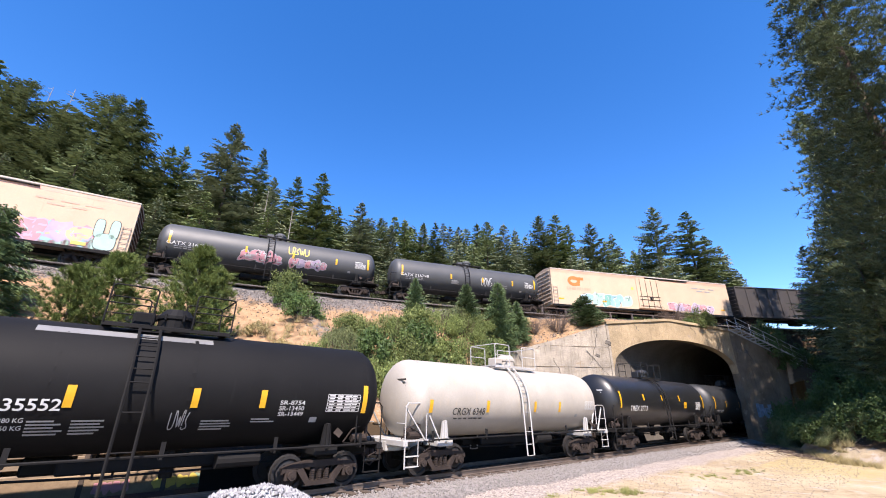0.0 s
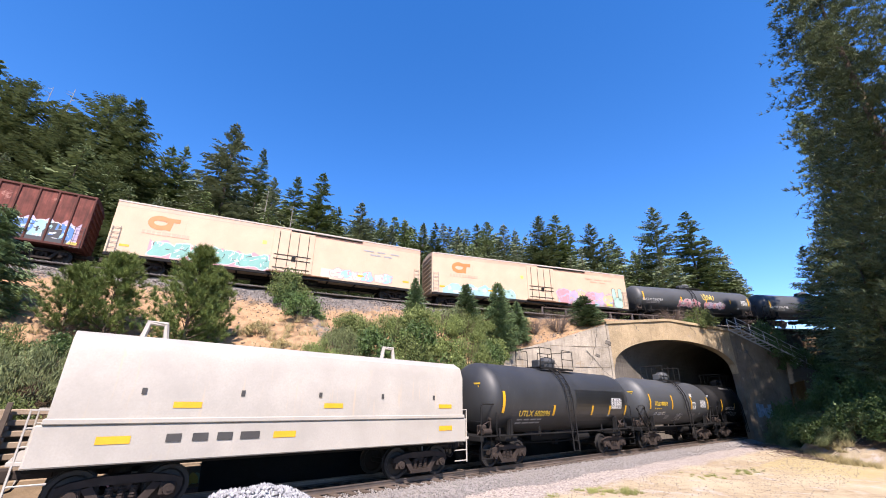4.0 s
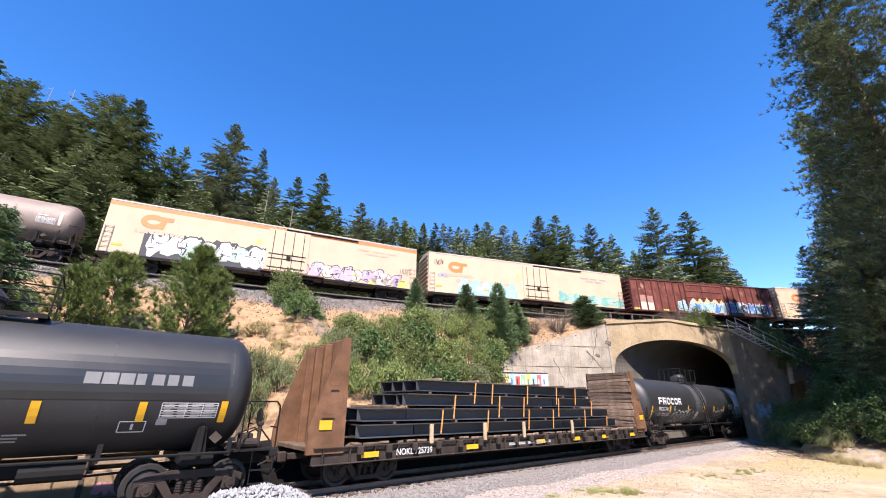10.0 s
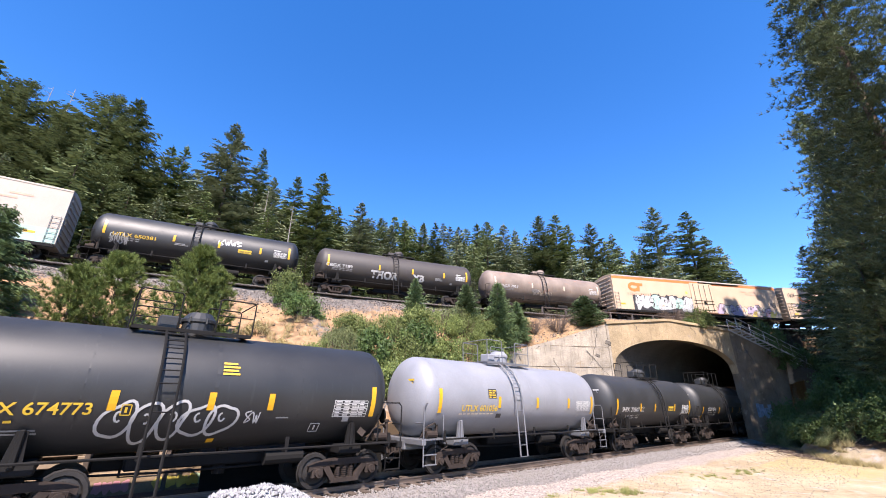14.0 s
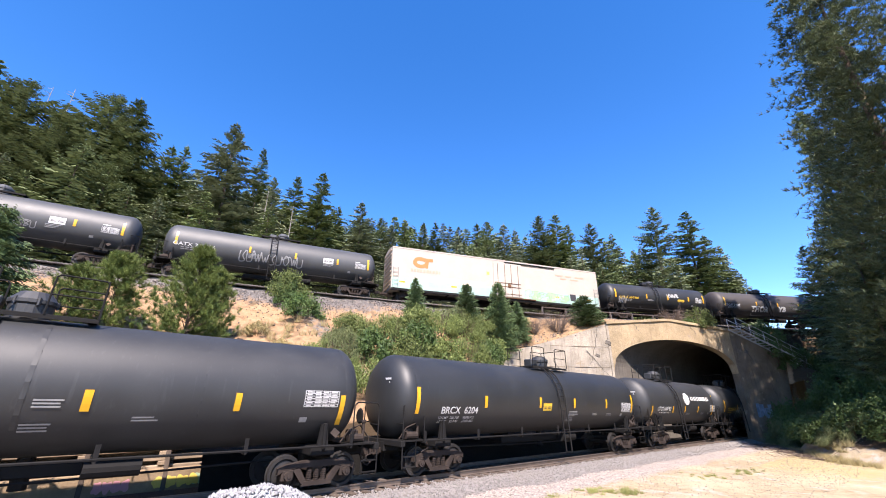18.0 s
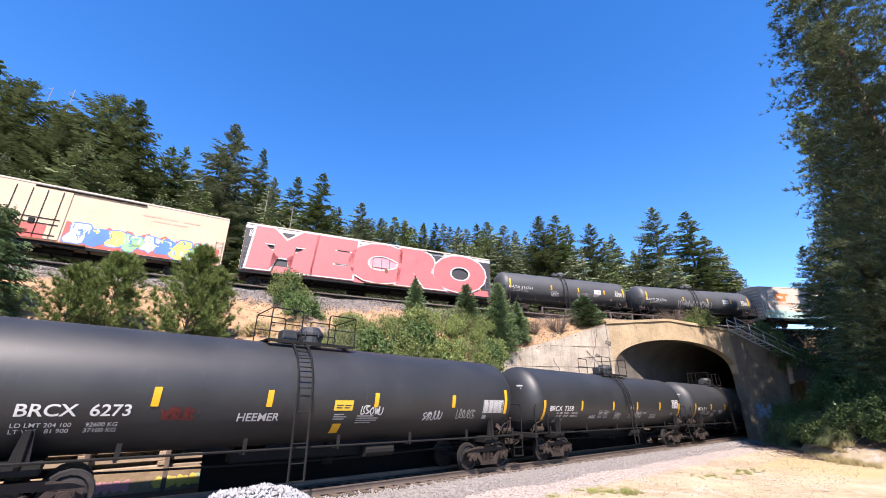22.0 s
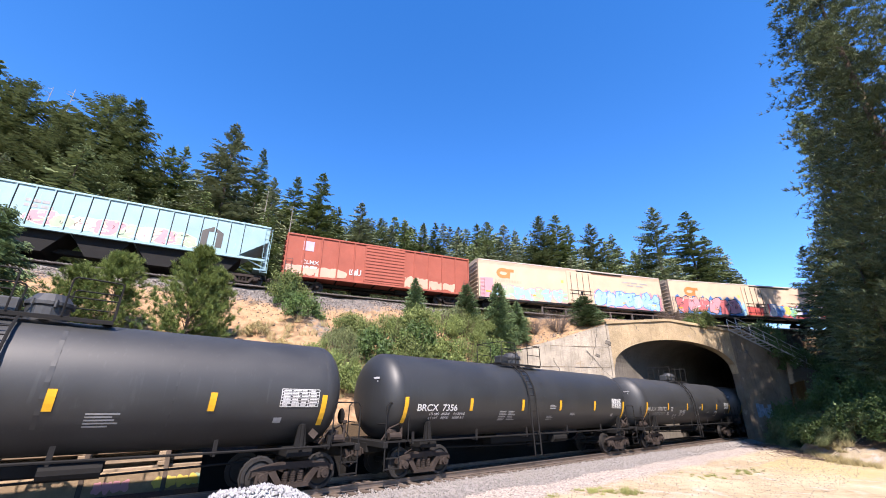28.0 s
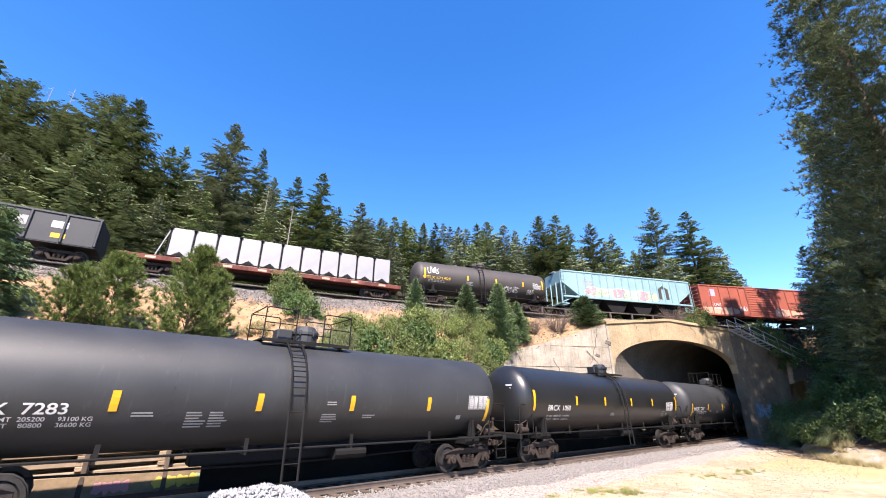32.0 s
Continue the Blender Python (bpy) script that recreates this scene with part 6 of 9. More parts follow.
def bush(key, x, y, w, h, sink=0.1):
    t = BUSH[key] if key not in used_bush else copy_thing(BUSH[key], Matrix())
    used_bush.add(key)
    t.matrix_basis = pose(x, y, drop(x, y) - sink, rz=random.uniform(0, 360))
    t.scale = (w / 2.3, w / 2.3, h / 1.15)


for key, x, y, w, h in (
        ("a", 9.3, 27.6, 3.3, 2.3), ("b", 9.1, 27.0, 2.0, 2.0), ("b", 9.7, 25.4, 2.8, 1.7), ("d", 6.9, 24.6, 1.6, 1.0), ("e", 6.0, 20.6, 2.4, 2.2), ("e", 5.4, 19.4, 2.2, 2.0), ("e", 7.0, 20.0, 2.0, 1.6), ("d", 6.9, 22.2, 1.6, 0.9), ("a", 5.2, 22.0, 1.6, 1.0),
        ("e", -1.6, 21.0, 3.0, 2.0), ("e", -0.2, 21.6, 2.4, 1.7), ("c", -3.3, 21.6, 3.0, 2.2), ("e", -2.4, 20.2, 2.6, 1.7), ("b", -4.4, 22.8, 2.8, 1.8), ("a", -5.4, 21.4, 3.0, 2.0), ("e", 0.9, 20.6, 1.8, 1.0), ("a", -1.6, 19.4, 2.4, 1.5), ("c", -2.8, 22.9, 2.8, 1.7), ("e", -4.4, 20.2, 2.8, 1.9), ("b", -0.9, 22.9, 2.2, 1.3),
        ("e", 10.6, 21.6, 2.8, 2.0), ("a", 11.8, 22.9, 3.0, 2.0), ("b", 12.6, 21.2, 3.2, 2.1), ("a", 13.2, 20.2, 2.8, 1.7), ("c", 14.4, 22.6, 3.2, 2.0), ("a", 14.9, 20.6, 3.2, 2.1), ("b", 16.0, 21.6, 3.4, 2.2), ("a", 17.0, 22.9, 3.2, 1.9),
        ("a", 17.4, 20.6, 3.2, 2.1), ("c", 18.8, 22.4, 3.4, 2.1), ("c", 19.4, 20.2, 3.0, 2.0), ("c", 20.6, 22.0, 3.6, 2.2), ("a", 21.8, 22.9, 3.4, 2.0), ("b", 21.5, 20.6, 3.0, 1.9), ("c", 23.2, 23.2, 3.2, 1.8), ("c", 24.4, 23.6, 3.2, 1.6), ("a", 26.4, 23.4, 3.0, 1.2), ("c", 10.4, 20.4, 2.2, 1.4), ("e", 27.6, 22.4, 2.6, 1.4),
        ("a", 9.6, 19.6, 2.8, 1.9), ("c", 11.0, 19.2, 3.0, 1.9), ("a", 12.4, 18.8, 3.0, 2.0), ("c", 13.8, 18.6, 3.0, 1.9), ("b", 15.4, 18.8, 3.2, 2.0), ("a", 16.8, 18.8, 3.2, 2.0), ("e", 18.2, 18.8, 3.2, 2.0), ("c", 9.2, 21.2, 2.4, 1.5), ("a", 19.8, 18.9, 3.0, 1.7), ("e", 20.8, 23.6, 3.2, 1.5), ("c", 16.4, 23.4, 3.0, 1.5), ("c", 13.0, 23.8, 2.6, 1.3), ("a", 23.2, 21.6, 3.0, 1.9), ("d", 8.0, 20.2, 1.6, 1.1), ("d", 15.4, 24.0, 1.6, 0.9), ("d", 12.9, 25.3, 1.3, 0.6), ("c", 43.6, 13.3, 2.8, 2.4), ("b", 42.9, 14.2, 1.8, 1.0), ("d", 7.9, 23.2, 1.2, 0.6),
        ("b", 50.5, 8.0, 3.4, 2.2), ("b", 48.0, 5.2, 4.0, 2.4), ("b", 41.5, 3.6, 3.6, 2.0), ("b", 44.0, 5.6, 3.8, 2.2), ("b", 38.2, 4.2, 3.0, 1.2), ("b", 36.2, 2.6, 3.2, 1.5), ("b", 50.0, 3.5, 4.4, 2.6), ("b", 52.0, 6.0, 4.0, 2.4), ("b", 46.5, 7.4, 3.0, 1.6), ("b", 40.0, 1.2, 4.0, 2.4), ("b", 54.5, 7.5, 4.4, 2.2), ("e", 43.2, 9.2, 3.0, 2.2), ("b", 44.6, 8.6, 3.0, 3.0), ("e", 41.4, 8.0, 2.6, 1.4), ("b", 47.4, 9.4, 3.4, 3.4), ("e", 39.6, 6.2, 2.6, 1.3), ("b", 37.4, 4.6, 2.6, 1.5), ("e", 35.0, 3.4, 2.4, 1.2), ("b", 49.6, 9.6, 3.6, 3.6), ("b", 36.6, 5.7, 2.6, 1.5), ("b", 38.4, 6.5, 2.8, 1.6), ("b", 40.6, 7.3, 2.8, 1.7), ("e", 34.9, 4.9, 2.2, 1.2), ("b", 42.6, 8.4, 2.8, 1.8), ("b", 35.6, 3.9, 3.0, 1.8), ("b", 34.2, 2.4, 2.8, 1.6)):
    bush(key, x, y, w, h)

# young pines
PINE = [plant("young_pine", "bushy young pine with upswept long-needled boughs", "tree", tuft_tree(4.4, 2.1, 61, 105, 7, 42, nl=0.27, nw=0.010, power=0.62, droop=-0.55, loose=0.075, fan_out=0.42, ragged=0.42), "pine", bough_wood(4.4, 1.6, 61, 60, 0.09, up=0.5), "young conifers on the bank"),
        plant("young_pine", "tall bushy young pine with bright new growth", "tree", tuft_tree(6.0, 2.7, 62, 140, 8, 42, nl=0.28, nw=0.010, power=0.85, droop=-0.5, loose=0.08, fan_out=0.42, ragged=0.42), "pine", bough_wood(6.2, 2.1, 62, 80, 0.12, up=0.5), "young conifers on the bank")]
PINE[0].matrix_basis = pose(0.1, 24.0, drop(0.1, 24.0) - 0.1)
PINE[1].matrix_basis = pose(3.0, 22.6, drop(3.0, 22.6) - 0.1, ry=2)
q = copy_thing(PINE[0], pose(-1.3, 24.4, drop(-1.3, 24.4) - 0.1, rz=130))
q.scale = (0.8, 0.8, 0.78)
q = copy_thing(PINE[0], pose(4.2, 23.2, drop(4.2, 23.2) - 0.1, rz=70))
q.scale = (0.7, 0.7, 1.0)

# small spruces
spruce = plant("young_spruce", "small dense spruce with tiers of short boughs", "tree", spray_tree(3.0, 1.05, 71, power=1.7, gap=0.12, per=15, sprays=24, droop=0.1, width=0.16, first=0.03, slim=0.13), "spruce", bough_wood(3.0, 0.9, 71, 20, 0.05), "young conifers on the bank")
spots = ((17.8, 24.2, 1.05, 0.85), (22.3, 23.3, 1.25, 0.95), (25.4, 22.6, 2.0, 0.78), (27.0, 22.0, 1.2, 0.85), (33.3, 19.3, 0.95, 1.75), (-4.6, 25.6, 1.75, 1.05), (-6.2, 24.6, 1.5, 1.2))
for i, (x, y, s, w) in enumerate(spots):
    t = spruce if i == 0 else copy_thing(spruce, Matrix())
    t.matrix_basis = pose(x, y, drop(x, y) - 0.05, rz=50 * i)
    t.scale = (s * w, s * w, s)


# bare twiggy bushes hanging over the wall
def twig_geo(seed, n=170):
    g = np.random.default_rng(seed)
    o = Geo()
    for i in range(n):
        a, b = g.uniform(0, 6.283), g.uniform(0.2, 1.0)
        p = np.array([0.15 * math.cos(a), 0.15 * math.sin(a), 0.0])
        m = p + np.array([b * 0.6 * math.cos(a), b * 0.6 * math.sin(a), g.uniform(0.4, 1.0)])
        e = m + np.array([b * 0.5 * math.cos(a), b * 0.5 * math.sin(a), g.uniform(-0.2, 0.5)])
        o.cyl(tuple(p), tuple(m), 0.010, 0.006, n=3, caps=False).cyl(tuple(m), tuple(e), 0.006, 0.003, n=3, caps=False)
    return o


tw = thing("bare_bush", "grey leafless twiggy bush above the wall", "shrub", "bare bushes")
part("twig_mass", twig_geo(5), M["twig"], tw, kind="stuff")
tw.matrix_basis = pose(30.6, 20.5, drop(30.6, 20.5) - 0.1)
tw.scale = (1.9, 1.9, 1.6)
for x, y, s in ((41.6, 14.9, 1.5), (28.6, 21.6, 1.3)):
    c = copy_thing(tw, pose(x, y, drop(x, y) - 0.1, rz=60 * s))
    c.scale = (s, s, s)

# dry grass
def grass_tuft(seed, n=90, h=0.5, r=0.3):
    g = np.random.default_rng(seed)
    a = g.uniform(0, 6.283, n)
    p = np.stack([r * np.sqrt(g.random(n)) * np.cos(a), r * np.sqrt(g.random(n)) * np.sin(a), np.zeros(n)], 1)
    d = np.stack([np.cos(a) * g.uniform(0, 0.5, n), np.sin(a) * g.uniform(0, 0.5, n), np.ones(n)], 1) * (h * g.uniform(0.5, 1.2, n))[:, None]
    s = np.stack([-np.sin(a), np.cos(a), np.zeros(n)], 1) * 0.012
    return mesh_np("blades", np.stack([p - s, p + s, p + d], 1).reshape(-1, 3), np.arange(n * 3).reshape(-1, 3))


rg = random.Random(5)
V, F, k = [], [], 0
base = [grass_tuft(90 + i) for i in range(3)]
arr = []
for b in base:
    co = np.empty(len(b.vertices) * 3, dtype=np.float32)
    b.vertices.foreach_get("co", co)
    arr.append(co.reshape(-1, 3))
for i in range(330):
    z = rg.random()
    if i < 70:
        x, y = rg.uniform(31.5, 37.5), 0
        y = 4.7 + (x - 33.5) * 0.45 + rg.uniform(-0.8, 0.8)
        s = rg.uniform(0.35, 0.9)
    elif i < 110:
        x = rg.uniform(33.0, 44.0)
        y, s = 4.9 + (x - 33.5) * 0.52 + rg.uniform(-0.5, 0.6), rg.uniform(0.3, 0.7)
    else:
        x, y, s = rg.uniform(-4, 22), rg.uniform(18.5, 25.5), rg.uniform(0.4, 1.0)
    v = arr[i % 3] * s + np.array([x, y, drop(x, y) - 0.02])
    F.append(np.arange(len(v)).reshape(-1, 3) + k)
    V.append(v)
    k += len(v)
gm = mesh_np("dry_grass", np.concatenate(V), np.concatenate(F))
gm.materials.append(M["dry"])
tagged(new("dry_grass", gm), "scattered dry straw-coloured grass tufts", "grass", kind="stuff")

# low green-yellow weeds on the dirt
M["weed"] = leaf_mat("weed_blades", (0.13, 0.15, 0.035), (0.32, 0.33, 0.11), 0.7)
WEEDS = []
for x, y, s, n in ((14.6, 8.8, 0.9, 26), (15.3, 8.1, 0.8, 22), (21.0, 7.6, 1.2, 15), (24.5, 7.0, 1.1, 18), (12.6, 9.2, 0.5, 8)):
    V, F, k = [], [], 0
    for i in range(n):
        px, py = x + rg.gauss(0, s * 0.5), y + rg.gauss(0, s * 0.35)
        v = arr[i % 3] * np.array([0.5, 0.5, 0.28]) * rg.uniform(0.4, 1.0) + np.array([px, py, drop(px, py) - 0.02])
        F.append(np.arange(len(v)).reshape(-1, 3) + k)
        V.append(v)
        k += len(v)
    wm = mesh_np("weed_patch", np.concatenate(V), np.concatenate(F))
    wm.materials.append(M["weed"])
    tagged(new("weed_patch", wm), "low patch of yellow-green weeds on the dirt", "weeds", "weeds on the dirt")
# pebbles strewn over the dirt
rp = np.random.default_rng(15)
n = 6500
qx, qy = rp.uniform(5, 36, n), rp.uniform(3.5, 11.2, n)
qz = ground_z(qx, qy)[0]
pm = stones("pebbles", np.stack([qx, qy, qz + 0.004], 1), 0.010, 0.030, rp)
pm.materials.append(stone_mat("dirt_pebbles", (0.13, 0.11, 0.09), (0.44, 0.40, 0.35), (0.36, 0.29, 0.20)))
tagged(new("pebbles", pm), "small tan and grey pebbles strewn over the dirt", "gravel", kind="stuff")
# dead twigs and fallen needles under the pines
fg = Geo()
for i in range(420):
    x = rg.uniform(33.0, 43.0)
    y = 4.8 + (x - 33.5) * 0.50 + rg.gauss(0.4, 0.9)
    a, ln = rg.uniform(0, 3.14), rg.uniform(0.3, 1.3)
    z = drop(x, y) + 0.03
    if abs(drop(x + ln * math.cos(a), y + ln * math.sin(a)) - z) > 0.5:
        continue
    fg.cyl((x, y, z), (x + ln * math.cos(a), y + ln * math.sin(a), drop(x + ln * math.cos(a), y + ln * math.sin(a)) + rg.uniform(0.02, 0.2)), 0.018, 0.006, n=3, caps=False)
tagged(new("fallen_twigs", fg.mesh("fallen_twigs")), "dead grey twigs fallen at the foot of the pines", "twigs", kind="stuff").data.materials.append(M["twig"])

# bleached snags above the left wood
for az, te, d, ln in ((98.9, 0.60, 66, 8.0), (100.6, 0.585, 70, 6.0), (76.0, 0.50, 55, 9.0), (72.4, 0.47, 53, 10.0)):
    a = radians(az)
    x, y = d * math.cos(a), d * math.sin(a)
    top = EYE[2] + te * d
    zb = drop(x, y)
    g = Geo().cyl((0, 0, 0), (0.15, 0, top - zb), 0.13, 0.03, n=6)
    rs = random.Random(int(az))
    for i in range(14):
        q = top - zb - rs.uniform(0.3, ln)
        t = rs.uniform(0, 6.28)
        g.cyl((0.1, 0, q), (0.1 + 0.8 * math.cos(t), 0.8 * math.sin(t), q + rs.uniform(-0.1, 0.3)), 0.03, 0.01, n=4, caps=False)
    t = thing("dead_tree", "bleached bare snag standing among the firs", "tree", "snags")
    t.location = (x, y, zb)
    part("trunk", g, M["snag"], t)

# ---------------------------------------------------------------- steps down beside the portal
stair = thing("metal_stairs", "galvanised metal stairs with handrails beside the portal", "stairs")
s0, s1 = Vector(on_wall(-0.3, 8.85, 0.35)), Vector(on_wall(13.5, 2.98, 0.35))
wv = Vector((-PN.x, -PN.y, 0)) * 0.9
for o in (Vector(), wv):
    g = Geo()
    d = (s1 - s0)
    g.tube([tuple(s0 + o + Vector((0, 0, -0.05))), tuple(s1 + o + Vector((0, 0, -0.05)))], 0.07, 6)
    part("stringer", g, M["galv"], stair)
    for h in (0.5, 0.95):
        part("handrail", Geo().tube([tuple(s0 + o + Vector((0, 0, h))), tuple(s1 + o + Vector((0, 0, h)))], 0.028, 6), M["galv"], stair)
    for i in range(11):
        p = s0 + o + d * (i / 10)
        part("post", Geo().cyl(tuple(p + Vector((0, 0, -0.1))), tuple(p + Vector((0, 0, 0.97))), 0.028, n=6), M["galv"], stair)
tread = Geo().box(0, 0, 0, 0.26, 0.9, 0.04, 0.008).mesh("tread")
tread.materials.append(M["galv"])
for i in range(30):
    p = s0 + wv * 0.5 + (s1 - s0) * ((i + 0.5) / 30)
    part("tread", tread, None, stair, m=pose(p.x, p.y, p.z + 0.04, rz=math.degrees(PA)))

# guard posts and a pipe along the track edge over the arch
guard = thing("edge_guard", "short dark steel posts with a pipe along the track edge", "guard rail")
pts = []
for i in range(9):
    x, y, h = up_pose(-2.0 + i * 2.6)
    px, py = x + 2.5 * math.sin(h), y - 2.5 * math.cos(h)
    pts.append((px, py, UP_Z + 0.25))
    part("post", Geo().box(px, py, UP_Z - 0.15, 0.16, 0.16, 0.85, 0.02), M["rail"], guard)
part("pipe", Geo().tube(pts, 0.06, 6), M["rail"], guard)


# ---------------------------------------------------------------- sprayed writing on the walls
def wall_paint(parent, d, z, w, h, mat, lift=0.05):
    q = [on_wall(d, z, lift), on_wall(d + w, z, lift), on_wall(d + w, z + h, lift), on_wall(d, z + h, lift)]
    return part("painted_patch", Geo().add(q, [(0, 1, 2, 3)]), mat, parent)


# ---------------------------------------------------------------- special cars
def coil_car(front, rear):
    L = front - rear
    car = thing("coil_car", "white covered coil car with a long steel hood", "coil car", "lower train")
    bl, W = L - 1.3, 2.95
    side = lambda z: -W / 2
    prof = [(-W / 2, 1.95), (-W / 2, 3.35), (-W / 2 + 0.12, 3.72), (-W / 2 + 0.5, 3.92), (0, 4.0), (W / 2 - 0.5, 3.92), (W / 2 - 0.12, 3.72), (W / 2, 3.35), (W / 2, 1.95)]
    n = len(prof)
    vs = [(x, y, z) for x in (-bl / 2, bl / 2) for y, z in prof]
    fs = [(n + i, n + i + 1, i + 1, i) for i in range(n - 1)] + [tuple(range(n)), tuple(range(2 * n - 1, n - 1, -1))]
    part("hood", Geo().add(vs, fs), P["white"], car, "white steel hood", smooth=True)
    part("hood_rim", Geo().box(0, 0, 1.97, bl + 0.1, W + 0.14, 0.12, 0.02), P["white"], car)
    part("side_sill", Geo().box(0, -W / 2 + 0.05, 1.50, bl + 0.3, 0.16, 0.82, 0.03), P["white"], car)
    part("side_sill", Geo().box(0, W / 2 - 0.05, 1.50, bl + 0.3, 0.16, 0.82, 0.03), P["white"], car)
    part("underframe", Geo().box(0, 0, 1.15, L - 1.0, 1.6, 0.40, 0.03), P["frame"], car)
    for x in (-bl / 2 + 1.6, bl / 2 - 2.6):
        part("lifting_eye", Geo().tube([(x - 0.28, 0, 3.92), (x - 0.2, 0, 4.42), (x + 0.2, 0, 4.42), (x + 0.28, 0, 3.92)], 0.08, 6), P["white"], car)
    for x, z in ((-bl / 2 + 2.2, 2.25), (0.2, 2.25), (bl / 2 - 1.2, 2.25)):
        plate(car, side, x, z, 0.62, 0.14, "yellow", "reflective_mark", 0.012, 1)
    sill = lambda z: -W / 2 - 0.03
    for x in (-bl / 2 + 0.9, -1.2, bl / 2 - 1.2):
        plate(car, sill, x, 1.50, 0.62, 0.16, "yellow", "reflective_mark", 0.012, 1)
    bars(car, sill, -bl / 2 + 2.2, 1.50, 2.2, 1, "dletter", 0.18, 0.2, 4, 4)
    for x in np.linspace(-bl / 2 + 1.5, bl / 2 - 1.5, 5):
        plate(car, side, x, 2.55, 0.10, 0.14, "dletter", "latch", 0.02, 1)
    for sx in (-1, 1):
        g = Geo().box(0, 0, 1.2, 0.9, 2.8, 0.08, 0.01)
        for y in (-1.38, 1.38):
            g.tube([(0.35, y, 0.4), (0.35, y, 2.2), (-0.25, y, 2.2), (-0.25, y, 1.2)], 0.028, 5)
            for z in (0.45, 0.8, 1.5, 1.85):
                g.cyl((0.35, y, z), (-0.25, y, z), 0.02, n=5)
        part("end_platform", g, P["white"], car, m=pose(sx * (L / 2 - 0.72), 0, 0, rz=0 if sx > 0 else 180))
    ends_and_gear(car, L, L / 2 - 2.3)
    car["mid"] = (front + rear) / 2
    CARS["lower"].append(car)


def ibeam(g, x0, x1, y, z, w, h, t=0.03):
    a, b, c = w / 2, h / 2, t / 2
    prof = [(-a, -b), (a, -b), (a, t - b), (c, t - b), (c, b - t), (a, b - t), (a, b), (-a, b), (-a, b - t), (-c, b - t), (-c, t - b), (-a, t - b)]
    n = len(prof)
    vs = [(x, y + p, z + q) for x in (x0, x1) for p, q in prof]
    fs = [(i, (i + 1) % n, n + (i + 1) % n, n + i) for i in range(n)]
    for k in (0, n):
        caps = [(0, 1, 2, 11), (3, 4, 9, 10), (5, 6, 7, 8)]
        fs += [tuple(k + i for i in (q if k else q[::-1])) for q in caps]
    return g.add(vs, fs)


